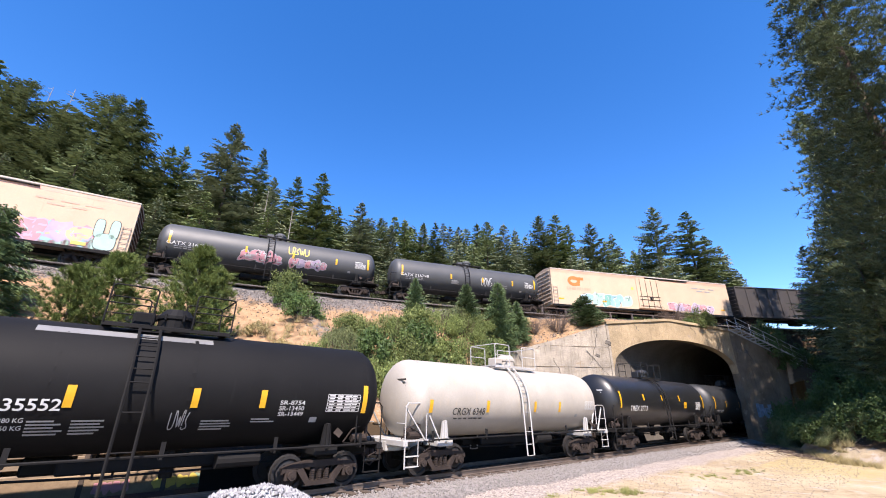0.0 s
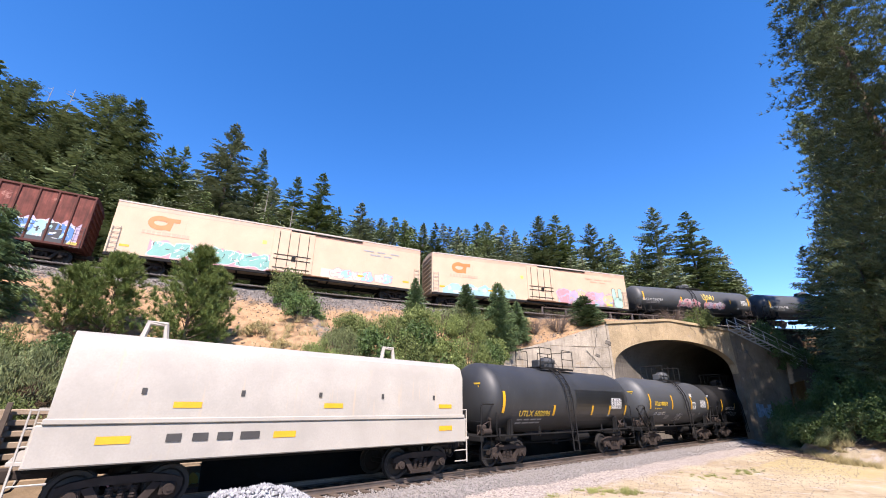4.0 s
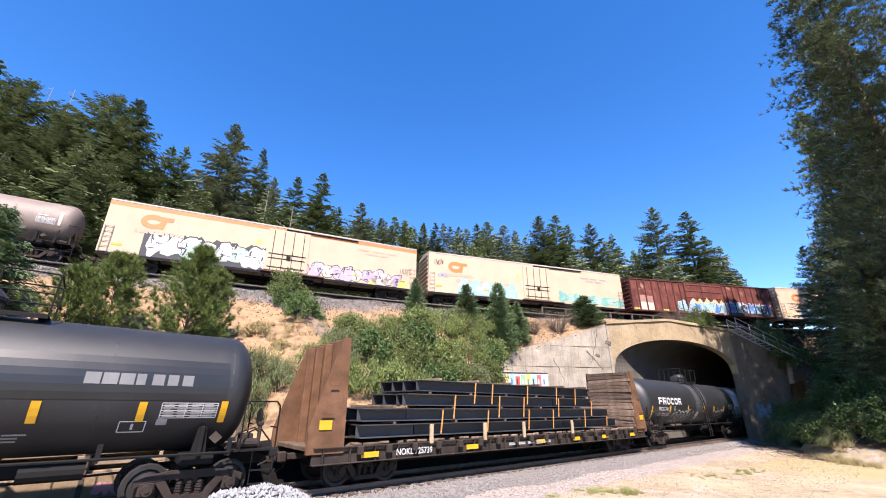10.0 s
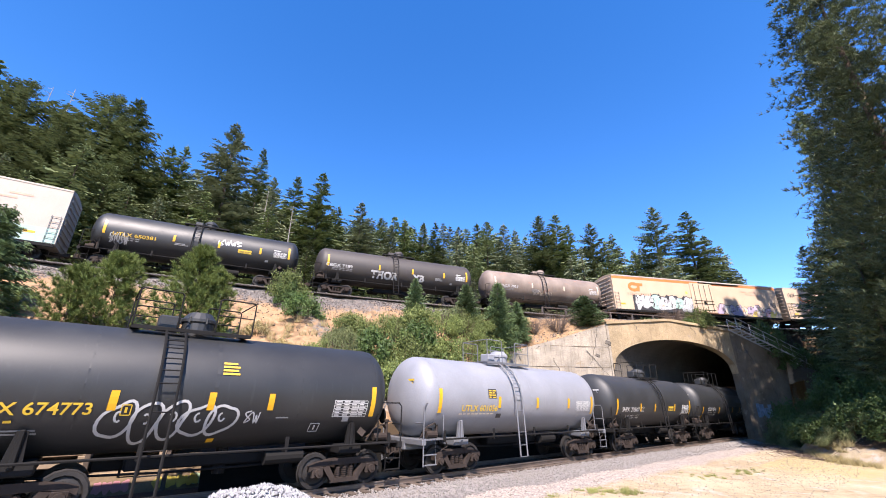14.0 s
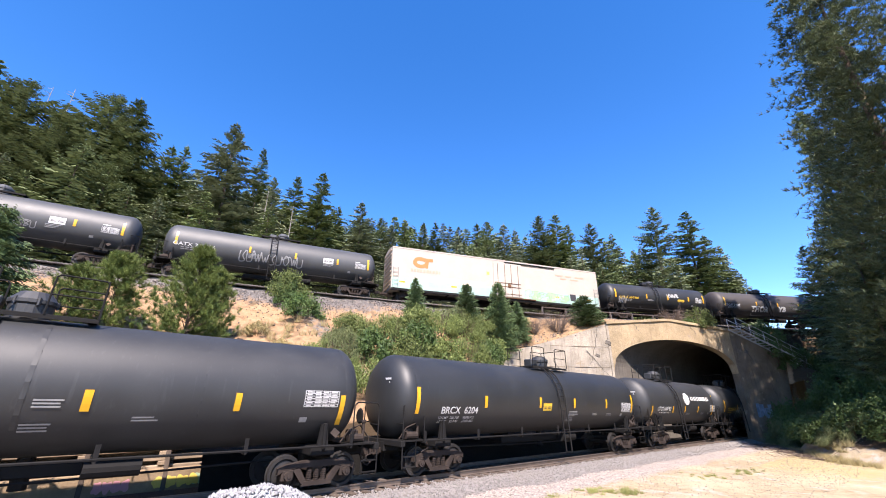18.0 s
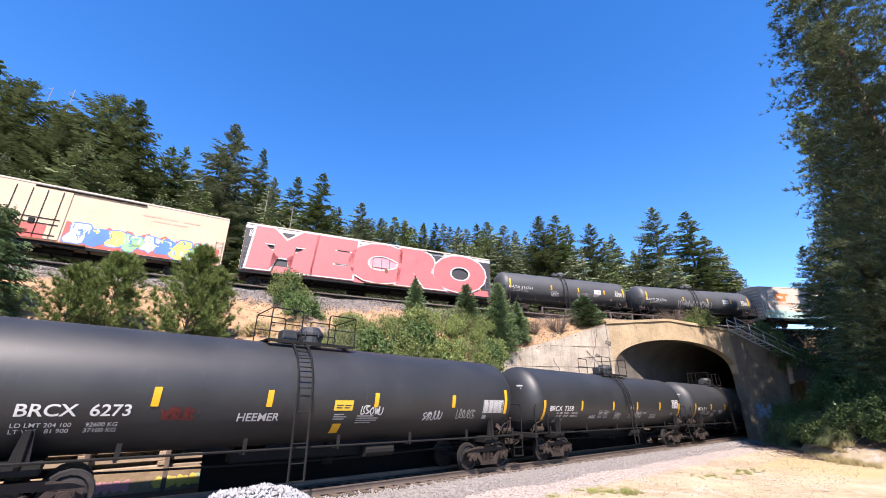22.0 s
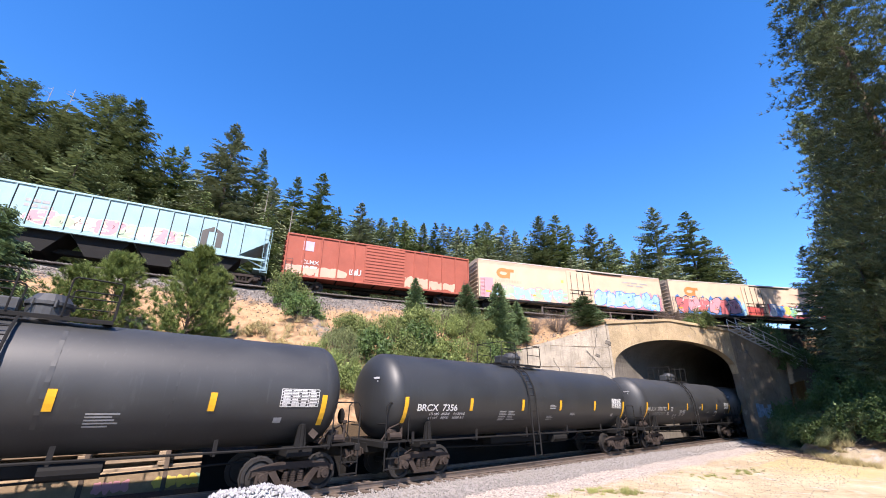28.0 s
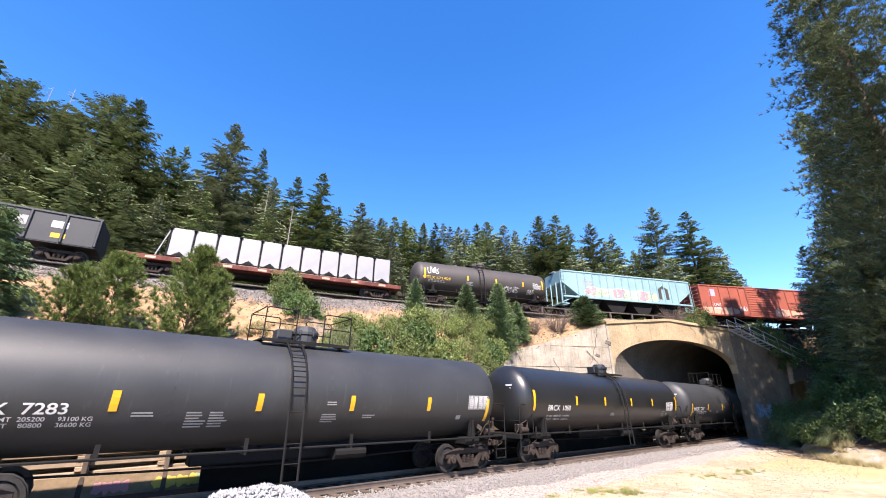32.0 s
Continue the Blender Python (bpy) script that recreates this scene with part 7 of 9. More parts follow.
def bulkhead_flat(front, rear):
    L = front - rear
    car = thing("bulkhead_flat_car", "rust-brown bulkhead flat car with timber-faced ends", "flat car", "lower train")
    bl, W = L - 1.1, 2.95
    part("deck", Geo().box(0, 0, 1.10, bl, W, 0.14, 0.02), P["timber"], car, "worn timber deck")
    for y in (-1, 1):
        g = Geo().box(0, y * (W / 2 - 0.06), 0.94, bl, 0.06, 0.46, 0.01).box(0, y * (W / 2 - 0.01), 1.155, bl, 0.20, 0.035, 0.008).box(0, y * (W / 2 - 0.01), 0.72, bl, 0.20, 0.035, 0.008)
        for i in range(24):
            g.box(-bl / 2 + 0.3 + (bl - 0.6) * i / 23, y * (W / 2), 0.94, 0.03, 0.16, 0.42)
        part("side_sill", g, P["sill"], car)
    pocket = Geo().box(0, -W / 2 - 0.10, 1.04, 0.20, 0.14, 0.24, 0.02).mesh("stake_pocket")
    pocket.materials.append(P["sill"])
    for i in range(18):
        part("stake_pocket", pocket, None, car, m=pose(-bl / 2 + 1.5 + (bl - 3.0) * i / 17, 0, 0))
    part("underframe", Geo().box(0, 0, 0.78, bl - 1, 1.3, 0.52, 0.05), P["frame"], car)
    for i in range(46):
        x = -bl / 2 + 1.2 + (bl - 2.4) * (i + random.uniform(0.1, 0.9)) / 46
        part("deck_board_end", Geo().box(x, -W / 2 + 0.22, 1.20 + random.uniform(0, 0.03), random.uniform(0.2, 0.42), random.uniform(0.3, 0.5), 0.08, 0.02), P["timber"], car)
    sill = lambda z: -W / 2 - 0.085
    for x in (-8.85, -4.4, -0.2, 2.6, 5.3, 8.3):
        plate(car, sill, x, 0.83, 0.62, 0.16, "yellow", "reflective_mark", 0.012, 1)
    letter(car, sill, "NOKL 725739", -7.56, 0.83, 0.19, "wletter", 0.01, fit=1.5)
    bars(car, sill, -bl / 2 + 8.4, 0.85, 3.0, 1, "gletter", 0.10, 0.2, 3, 5)
    for sx in (-1, 1):
        e = part("bulkhead", Geo().box(0, 0, 2.75, 0.20, W - 0.1, 3.2, 0.03), P["rust"], car, "tall steel bulkhead", pose(sx * (bl / 2 - 0.75), 0, 0))
        for y in (-W / 2 - 0.02, W / 2 - 0.08):
            g = Geo().slab([(-0.22 * sx, 1.0), (0.95 * sx, 1.0), (0.95 * sx, 1.6), (0.08 * sx, 4.40), (-0.16 * sx, 4.40)][::sx], y, y + 0.10)
            part("gusset", g, P["rust"], e)
        plank = Geo().box(0, 0, 0, 0.09, W - 0.15, 0.185, 0.012).mesh("plank")
        plank.materials.append(P["timber"])
        for i in range(16):
            part("plank", plank, None, e, m=pose(-sx * (0.17 + random.uniform(0, 0.035)), random.uniform(-0.07, 0.07), 1.33 + i * 0.196, rx=random.uniform(-1.2, 1.2), rz=random.uniform(-0.8, 0.8)))
        for y in (-0.7, 0.0, 0.7):
            part("stiffener", Geo().box(sx * 0.24, y, 2.7, 0.26, 0.12, 3.1, 0.02), P["rust"], e)
        part("label_plate", Geo().box(sx * 0.45, -W / 2 - 0.04, 1.78, 0.40, 0.02, 0.26), P["yellow"], e)
        g = Geo().tube([(sx * 0.25, -W / 2 - 0.12, 2.1), (sx * 0.65, -W / 2 - 0.12, 2.1)], 0.02, 5).tube([(sx * 0.18, -W / 2 - 0.12, 2.9), (sx * 0.45, -W / 2 - 0.12, 2.9)], 0.02, 5)
        part("grab_iron", g, P["rust"], e)
    ends_and_gear(car, L, L / 2 - 2.6)
    car["mid"] = (front + rear) / 2
    CARS["lower"].append(car)
    # the load: stacked bundles of dark steel beams, timber spacers and orange straps
    load = thing("steel_beam_stack", "stacked bundles of dark steel beams strapped on the flat car", "steel beams", "lower train")
    load["mid"] = car["mid"]
    CARS["lower"].append(load)
    z = 1.36
    for tier in range(4):
        h = 0.40
        x0, x1 = (-9.0, -9.0, -7.15, -6.6)[tier], (7.7, 7.2, 5.4, 5.4)[tier]
        for k in range(4):
            y = -1.16 + k * 0.78
            xm = (-6.6, -6.95, random.uniform(-3, 2), random.uniform(-2, 3))[tier]
            for a, b in ((x0 + random.uniform(0, 0.3), xm - 0.02), (xm + 0.02, x1 - random.uniform(0, 0.4))):
                part("beam", ibeam(Geo(), a, b, y, z + h / 2, 0.66, h), P["beam"], load)
        z += h
        for i in range(6):
            x = x0 + (x1 - x0) * (i + 0.5) / 6
            part("spacer", Geo().box(x, -0.0, z + 0.045, 0.12, 2.95, 0.085, 0.01), P["timber"], load)
        z += 0.09
    for x, lo, hi in ((-5.62, 1.40, 2.20), (-3.2, 1.40, 2.20), (-0.6, 1.4, 2.2), (1.2, 1.4, 2.2), (3.9, 1.4, 2.2), (6.0, 1.4, 1.9), (-5.0, 1.9, 2.72), (-2.5, 1.9, 2.72), (-0.9, 1.9, 2.72), (1.7, 1.9, 2.72), (4.6, 1.9, 2.6), (-3.9, 2.42, 3.2), (-2.9, 2.42, 3.2), (-0.6, 2.42, 3.2), (1.6, 2.42, 3.2), (3.2, 2.42, 3.2)):
        g = Geo()
        for (a, b) in (((x, -1.53, lo), (x + 0.10, -1.53, hi)), ((x + 0.10, -1.53, hi), (x - 0.12, -1.1, hi + 0.05))):
            d = Vector(b) - Vector(a)
            g.add([(a[0] - 0.03, a[1], a[2]), (a[0] + 0.03, a[1], a[2]), (b[0] + 0.03, b[1], b[2]), (b[0] - 0.03, b[1], b[2]), (a[0] - 0.03, a[1] + 0.01, a[2]), (a[0] + 0.03, a[1] + 0.01, a[2]), (b[0] + 0.03, b[1] + 0.01, b[2]), (b[0] - 0.03, b[1] + 0.01, b[2])],
                  [(0, 1, 2, 3), (7, 6, 5, 4), (0, 3, 7, 4), (1, 5, 6, 2)])
        part("strap", g, P["strap"], load, "orange tie-down strap")
    for x in (-6.1, -3.4, -1.0, 2.65):
        part("stake", Geo().box(x, -1.58, 1.42, 0.14, 0.08, 0.62, 0.01, ), P["crib_pale"], load)


P["crib_pale"] = surf("pale_stake_timber", (0.55, 0.42, 0.27), 0.85, var=0.3, scale=3, fine=25)


def hopper_car(front, rear):
    L = front - rear
    car = thing("covered_hopper_car", "pale blue covered hopper car with ribbed sides and sloped ends", "hopper car", "upper train")
    bl, W, z1 = L - 1.3, 3.15, 4.62
    side = lambda z: -W / 2
    poly = [(-bl / 2 + 0.15, z1), (bl / 2 - 0.15, z1), (bl / 2 - 0.15, 3.4), (bl / 2 - 2.2, 1.95), (-bl / 2 + 2.2, 1.95), (-bl / 2 + 0.15, 3.4)]
    part("body", Geo().slab(poly, -W / 2, W / 2), P["sky"], car)
    for i in range(4):
        x = -bl / 2 + 3.4 + (bl - 6.8) * i / 3
        part("hopper_bay", Geo().slab([(x - 1.6, 1.95), (x + 1.6, 1.95), (x + 0.6, 0.55), (x - 0.6, 0.55)], -1.25, 1.25), P["frame"], car)
    rib = Geo().box(0, -W / 2 - 0.03, 3.28, 0.07, 0.07, 2.62).mesh("rib")
    rib.materials.append(P["sky"])
    dark = Geo().box(0, -W / 2 - 0.005, 3.28, 0.045, 0.03, 2.6).mesh("seam")
    dark.materials.append(P["frame"])
    for i in range(15):
        x = -bl / 2 + 2.0 + (bl - 4.0) * i / 14
        part("rib", rib, None, car, m=pose(x, 0, 0))
        part("seam", dark, None, car, m=pose(x + 0.058, 0, 0))
    part("side_rail", Geo().box(0, -W / 2 - 0.01, z1 - 0.04, bl - 0.2, 0.12, 0.14, 0.02), P["sky"], car)
    part("side_sill", Geo().box(0, -W / 2 + 0.03, 1.90, bl - 0.4, 0.16, 0.18, 0.02), P["sky"], car)
    part("running_board", Geo().box(0, 0, z1 + 0.16, bl, 0.7, 0.05), M["galv"], car)
    part("centre_sill", Geo().box(0, 0, 0.95, L - 0.9, 0.5, 0.35, 0.03), P["frame"], car)
    for sx in (-1, 1):
        g = Geo()
        for y in (-1.45, -0.5, 0.5, 1.45):
            g.box(sx * (bl / 2 - 0.1), y, 2.35, 0.10, 0.10, 2.4)
        for y in (-1.45, 1.45):
            g.tube([(sx * (bl / 2 - 0.1), y, 1.3), (sx * (bl / 2 - 2.0), y, 2.1)], 0.05, 5)
        g.box(sx * (bl / 2 - 0.45), 0, 1.2, 0.9, 2.9, 0.12, 0.02)
        part("end_frame", g, P["sky"], car)
        part("end_ladder", shared("end_ladder:h", lambda: end_ladder_geo(0.9, 4.5), P["sky"]), None, car, m=pose(sx * (bl / 2 - 0.2), -W / 2 - 0.04, 0))
    piece(car, side, -bl / 2 + 3.0, 2.1, 8.8, 1.0, ["g_rose", "g_lime", "g_tan"], "g_tan", 61, 8)
    # grey arch emblem
    x = bl / 2 - 4.6
    plate(car, side, x, 2.35, 0.42, 1.15, "dletter", "emblem", 0.018, 1)
    plate(car, side, x + 0.95, 2.35, 0.42, 1.15, "dletter", "emblem", 0.018, 1)
    g = Geo()
    g.add(on_side(side, [(x, 3.5), (x + 1.37, 3.5), (x + 0.68, 3.9)], 0.018), [(0, 1, 2)])
    part("emblem", g, P["dletter"], car)
    bars(car, side, -bl / 2 + 2.6, 3.5, 1.6, 2, "gletter", 0.2, 0.34, 5, 2)
    ends_and_gear(car, L, L / 2 - 2.1)
    car["mid"] = (front + rear) / 2
    CARS["upper"].append(car)


def rack_car(front, rear):
    L = front - rear
    car = thing("flat_car", "rusty red flat car carrying a row of white panels", "flat car", "upper train")
    bl, W = L - 1.2, 2.9
    part("deck", Geo().box(0, 0, 1.12, bl, W, 0.34, 0.03), P["oxide"], car)
    part("underframe", Geo().box(0, 0, 0.85, bl - 3, 1.2, 0.4, 0.04), P["frame"], car)
    sill = lambda z: -W / 2
    for x in np.linspace(-bl / 2 + 1.5, bl / 2 - 2, 8):
        plate(car, sill, x, 1.04, 0.6, 0.16, "peach", "reflective_mark", 0.012, 1)
    n, w = 11, (bl - 3.6) / 11
    pan = Geo().box(0, 0, 2.42, w - 0.14, 0.30, 2.05, 0.03).mesh("panel")
    pan.materials.append(P["panel"])
    gap = Geo().slab([(-w * 0.3, 1.4), (w * 0.3, 1.4), (0, 1.72)], -0.02, 0.0).mesh("notch")
    gap.materials.append(P["frame"])
    postm = Geo().box(0, 0, 2.3, 0.12, 0.16, 2.2, 0.02).box(0, -0.1, 3.42, 0.25, 0.2, 0.12, 0.02).mesh("post")
    postm.materials.append(P["frame"])
    for i in range(n):
        x = -bl / 2 + 2.6 + w * (i + 0.5)
        for y in (-W / 2 + 0.18, W / 2 - 0.18):
            part("panel", pan, None, car, m=pose(x, y, 0))
        part("notch", gap, None, car, m=pose(x, -W / 2 + 0.02, 0))
        part("post", postm, None, car, m=pose(x - w / 2, -W / 2 + 0.12, 0))
    part("rear_brace", Geo().tube([(-bl / 2 + 2.6, -W / 2 + 0.1, 3.4), (-bl / 2 + 2.0, -W / 2 + 0.1, 1.3)], 0.05, 5), P["panel"], car)
    ends_and_gear(car, L, L / 2 - 2.6)
    car["mid"] = (front + rear) / 2
    CARS["upper"].append(car)


def gondola(front, rear, seed=0):
    L = front - rear
    car = thing("gondola_car", "dark open gondola car with pale sprayed patches", "gondola car", "upper train")
    bl, W = L - 1.0, 3.0
    side = lambda z: -W / 2
    g = Geo()
    for y in (-1, 1):
        g.box(0, y * (W / 2 - 0.04), 2.1, bl, 0.08, 1.9, 0.01)
        g.box(0, y * (W / 2 - 0.02), 3.06, bl, 0.16, 0.14, 0.02)
    for sx in (-1, 1):
        g.box(sx * (bl / 2 - 0.04), 0, 2.1, 0.08, W, 1.9, 0.01)
    g.box(0, 0, 1.16, bl, W - 0.05, 0.12)
    part("body", g, P["black2"], car)
    rib = Geo().box(0, -W / 2 - 0.05, 2.1, 0.14, 0.12, 1.85, 0.03).mesh("rib")
    rib.materials.append(P["black2"])
    for i in range(10):
        part("rib", rib, None, car, m=pose(-bl / 2 + 0.1 + (bl - 0.2) * i / 9, 0, 0))
    plate(car, side, bl / 2 - 6.0, 1.7, 1.5, 1.1, "g_yellow", "painted_patch", 0.01, 1)
    plate(car, side, bl / 2 - 4.1, 2.0, 0.7, 0.6, "gletter", "painted_patch", 0.01, 1)
    plate(car, side, bl / 2 - 2.4, 2.1, 0.8, 0.45, "wletter", "painted_patch", 0.01, 1)
    plate(car, side, bl / 2 - 2.3, 1.45, 0.7, 0.3, "yellow", "painted_patch", 0.01, 1)
    ends_and_gear(car, L, L / 2 - 2.2)
    car["mid"] = (front + rear) / 2
    CARS["upper"].append(car)


# ---------------------------------------------------------------- the lower part of the train
def ends(x0, lo0, hi0, x1, lo1, hi1, xs, lo, hi):
    """Reflective marks: a long one at each end, shorter ones between."""
    return [(x0, lo0, hi0), (x1, lo1, hi1)] + [(x, lo, hi) for x in xs]


def boxed(car, side, x0, x1, z0, z1, mat="wletter"):
    """A small stencilled box with a stroke in it."""
    g = Geo()
    m = (x0 + x1) / 2
    ribbon(g, side, [(x0, z0), (x1, z0)], 0.022, 0.016)
    ribbon(g, side, [(x0, z1), (x1, z1)], 0.022, 0.016)
    ribbon(g, side, [(x0, z0), (x0, z1)], 0.022, 0.0165)
    ribbon(g, side, [(x1, z0), (x1, z1)], 0.022, 0.0165)
    ribbon(g, side, [(m, z0 + 0.05), (m, z1 - 0.05)], 0.05, 0.0165)
    part("stencil", g, P[mat], car, kind="stuff")


def loops(car, side, x0, x1, z0, z1, mat, seed, n=5, thick=0.05):
    """A throw-up of fat rounded outlines that lap over one another."""
    r, g = random.Random(seed), Geo()
    w, h = (x1 - x0) / n, z1 - z0
    for i in range(n):
        cx, cz = x0 + w * (i + 0.5), z0 + h * (0.5 + r.uniform(-0.06, 0.06))
        ax, az = w * r.uniform(0.52, 0.64), h * r.uniform(0.42, 0.5)
        k1, k2 = r.uniform(0, 6.28), r.uniform(0, 6.28)
        ring = []
        for k in range(27):
            t = 6.283 * k / 26
            q = 1 + 0.13 * math.sin(2 * t + k1) + 0.10 * math.sin(3 * t + k2)
            ring.append((cx + ax * q * math.cos(t) + 0.12 * h * math.sin(t), cz + az * q * math.sin(t)))
        ribbon(g, side, ring, thick, 0.014 + 0.001 * (i % 2))
        hole = [(cx + ax * 0.22 * math.cos(6.283 * k / 10 + k1), cz + 0.08 * h + az * 0.26 * math.sin(6.283 * k / 10 + k1)) for k in range(8)]
        ribbon(g, side, hole, thick * 0.7, 0.0145)
    part("graffiti", g, P[mat], car)


LONG = ends(-8.05, 1.77, 2.62, 7.25, 1.77, 2.62, (-4.90, -1.72, 1.11, 4.21), 2.17, 2.62)
OLDER = ends(-8.35, 2.06, 2.98, 7.50, 2.06, 2.98, (-4.88, -1.75, 1.40, 4.60), 2.28, 2.72)
SMALL = [(-3.2, 2.12, 1.1, 6), (0.25, 2.38, 0.55, 3), (0.15, 1.90, 0.55, 3), (2.0, 2.02, 0.6, 2)]
tank_car("lower", 221.0, 202.6, "black", "black tank car with yellow marks, deep in the tunnel", seed=1)
tank_car("lower", 202.6, 187.6, "gloss", "glossy black tank car with white lettering", name=("TREX 2773", -5.2, -3.0, 2.15, 0.28), spots=ends(-6.3, 2.3, 3.2, 6.3, 2.3, 3.2, (-3.4, -0.8, 2.0), 2.75, 3.1), seed=2, panel=(2.7, 2.3, 0.45, 0.4, "yellow"), table=(4.8, 5.7, 2.2, 2.7))
c, s, tl = tank_car("lower", 187.6, 173.3, "white", "white tank car with white railings and streaks of rust", R=1.44, zc=2.62, name=("CRGX 6348", -4.52, -2.76, 2.02, 0.25), tint="dletter", trim="pipe", open_frame=True, lad=-0.4, spots=[(-5.6, 2.1, 2.55), (-2.6, 2.1, 2.55), (0.5, 2.1, 2.55), (2.4, 2.1, 2.55)], span=(-5.6, 5.3), seed=3, table=(4.6, 5.5, 2.2, 2.6))
bars(c, s, -4.4, 1.86, 1.6, 1, "dletter", 0.05, 0.1, 3, 6)
c, s, tl = tank_car("lower", 173.3, 160.2, "jet", "black tank car with white lettering and yellow marks", name=("GATX 235552", -4.24, -2.04, 2.19, 0.23), lad=-0.8, spots=ends(-5.12, 2.09, 2.95, 5.28, 2.1, 2.93, (-1.95, 0.45, 2.10), 2.25, 2.71),
                    rows=(("LD LMT  221300 LB  100380 KG", -4.16, -2.55, 1.96), ("LT WT    64700 LB   29350 KG", -4.14, -2.55, 1.81)), print_blocks=((-2.5, 1.96, 1.4, 5), (0.7, 1.92, 0.9, 4), (1.9, 1.95, 0.7, 2)), table=(4.0, 5.1, 2.15, 2.64), seed=4)
for k, q in enumerate(("SR-8754", "SR-13450", "SR-13449")):
    letter(c, s, q, 2.58, 2.34 - 0.15 * k, 0.11, "wletter", 0.01, fit=0.72)
scrawl(c, s, 0.0, 1.72, 0.42, 0.5, "gletter", 41, 3, 0.028)
plate(c, s, -2.9, 3.86, 3.6, 0.14, "grime", "worn_patch", 0.009)
c, s, tl = tank_car("lower", 160.2, 146.6, "charcoal", "charcoal grey tank car with yellow lettering", name=("UTLX 600878", -4.26, -2.36, 2.45, 0.24), tint="yletter", open_frame=True, lad=0.54, spots=ends(-4.88, 2.24, 3.12, 5.02, 2.21, 3.1, (-1.55, 1.78), 2.23, 3.11),
                    rows=(("LD LMT 201800 LB  91550  KG", -4.25, -2.6, 1.99), ("LT WT   61200 LB  27750  KG", -4.22, -2.6, 1.89)), print_blocks=((-2.46, 1.83, 0.75, 4), (1.75, 1.9, 0.9, 3)), table=(3.46, 4.56, 2.36, 2.84), seed=5)
bars(c, s, -4.25, 2.24, 1.1, 1, "yletter", 0.06, 0.1, 3, 4)
bars(c, s, 1.9, 2.66, 0.75, 6, "wletter", 0.05, 0.085, 3, 2)
bars(c, s, 1.8, 3.24, 0.6, 3, "wletter", 0.05, 0.08, 4, 1)
scrawl(c, s, -0.71, 1.45, 1.1, 0.55, "g_white", 5, 5, 0.035)
c, s, tl = tank_car("lower", 146.6, 133.0, "black2", "faded black tank car with yellow lettering on a dark panel", tint="yletter", name=("UTLX 602096", -3.95, -1.70, 1.93, 0.235), lad=-0.38, spots=ends(-5.05, 2.08, 2.95, 5.5, 1.9, 2.43, (-1.42, 1.96, 3.72), 1.94, 2.40), seed=6, table=(3.85, 5.0, 2.26, 2.79))
plate(c, s, -4.46, 1.56, 3.25, 0.64, "g_black", "painted_panel", 0.009, 5)
plate(c, s, 0.45, 1.66, 4.95, 1.5, "gloss", "painted_panel", 0.009, 9)
bars(c, s, -3.96, 1.76, 1.9, 2, "gletter", 0.06, 0.14, 6, 4)
coil_car(133.0, 119.9)
c, s, tl = tank_car("lower", 119.9, 100.5, "grey", "weathered grey tank car with dark streaks and silver tags", lad=-1.51, tint="yletter", name=("UTLX 668299", -7.71, -5.52, 2.17, 0.26), spots=[(-8.72, 2.04, 2.9), (-5.27, 2.23, 2.67), (-2.59, 2.23, 2.68), (0.58, 2.2, 2.65), (3.43, 2.28, 2.68)], span=(-8.72, 7.4), seed=8, table=(5.38, 6.4, 2.21, 2.8))
plate(c, s, -7.81, 2.09, 2.35, 0.41, "g_black", "painted_panel", 0.009)
plate(c, s, 5.3, 2.15, 1.2, 0.72, "g_black", "painted_panel", 0.009)
boxed(c, s, 4.5, 4.75, 1.9, 2.1)
part("dirt_band", arc_band(-2.5, 0.9, 1.5, 2.7, 0.005, 0.1, 2.6, 15), P["grime_dark"], c, "dark streaks of dirt beside the ladder")
part("dirt_band", arc_band(-0.75, 0.5, 1.5, 2.7, 0.005, 0.1, 2.6, 15), P["grime_dark"], c)
scrawl(c, s, -6.61, 1.81, 1.3, 0.3, "g_white", 81, 6, 0.05)
scrawl(c, s, -5.15, 1.87, 1.5, 0.42, "g_white", 82, 5, 0.09)
loops(c, s, 1.17, 3.93, 1.75, 2.15, "g_white", 83, 6, 0.035)
loops(c, s, 1.37, 3.93, 1.42, 1.75, "g_white", 84, 6, 0.022)
c, s, tl = tank_car("lower", 100.5, 81.8, "black", "black tank car with a white block emblem and looping white tags", lad=-0.06, band="charcoal", name=("PROX 74613", -7.37, -5.70, 2.14, 0.23), spots=ends(-8.35, 1.58, 2.43, 7.25, 1.75, 2.44, (-5.61, -2.60, 0.47, 2.59, 4.85), 2.02, 2.46),
                    rows=(("LD LMT   209800 LB   95 150 KG", -7.37, -5.68, 1.93), ("LT WT     76200 LB   34 550 KG", -7.37, -5.70, 1.81)), print_blocks=((-1.73, 2.08, 0.4, 4), (-2.5, 2.2, 0.5, 2), (3.2, 2.3, 0.5, 2)), table=(6.0, 6.95, 2.2, 2.6), seed=9)
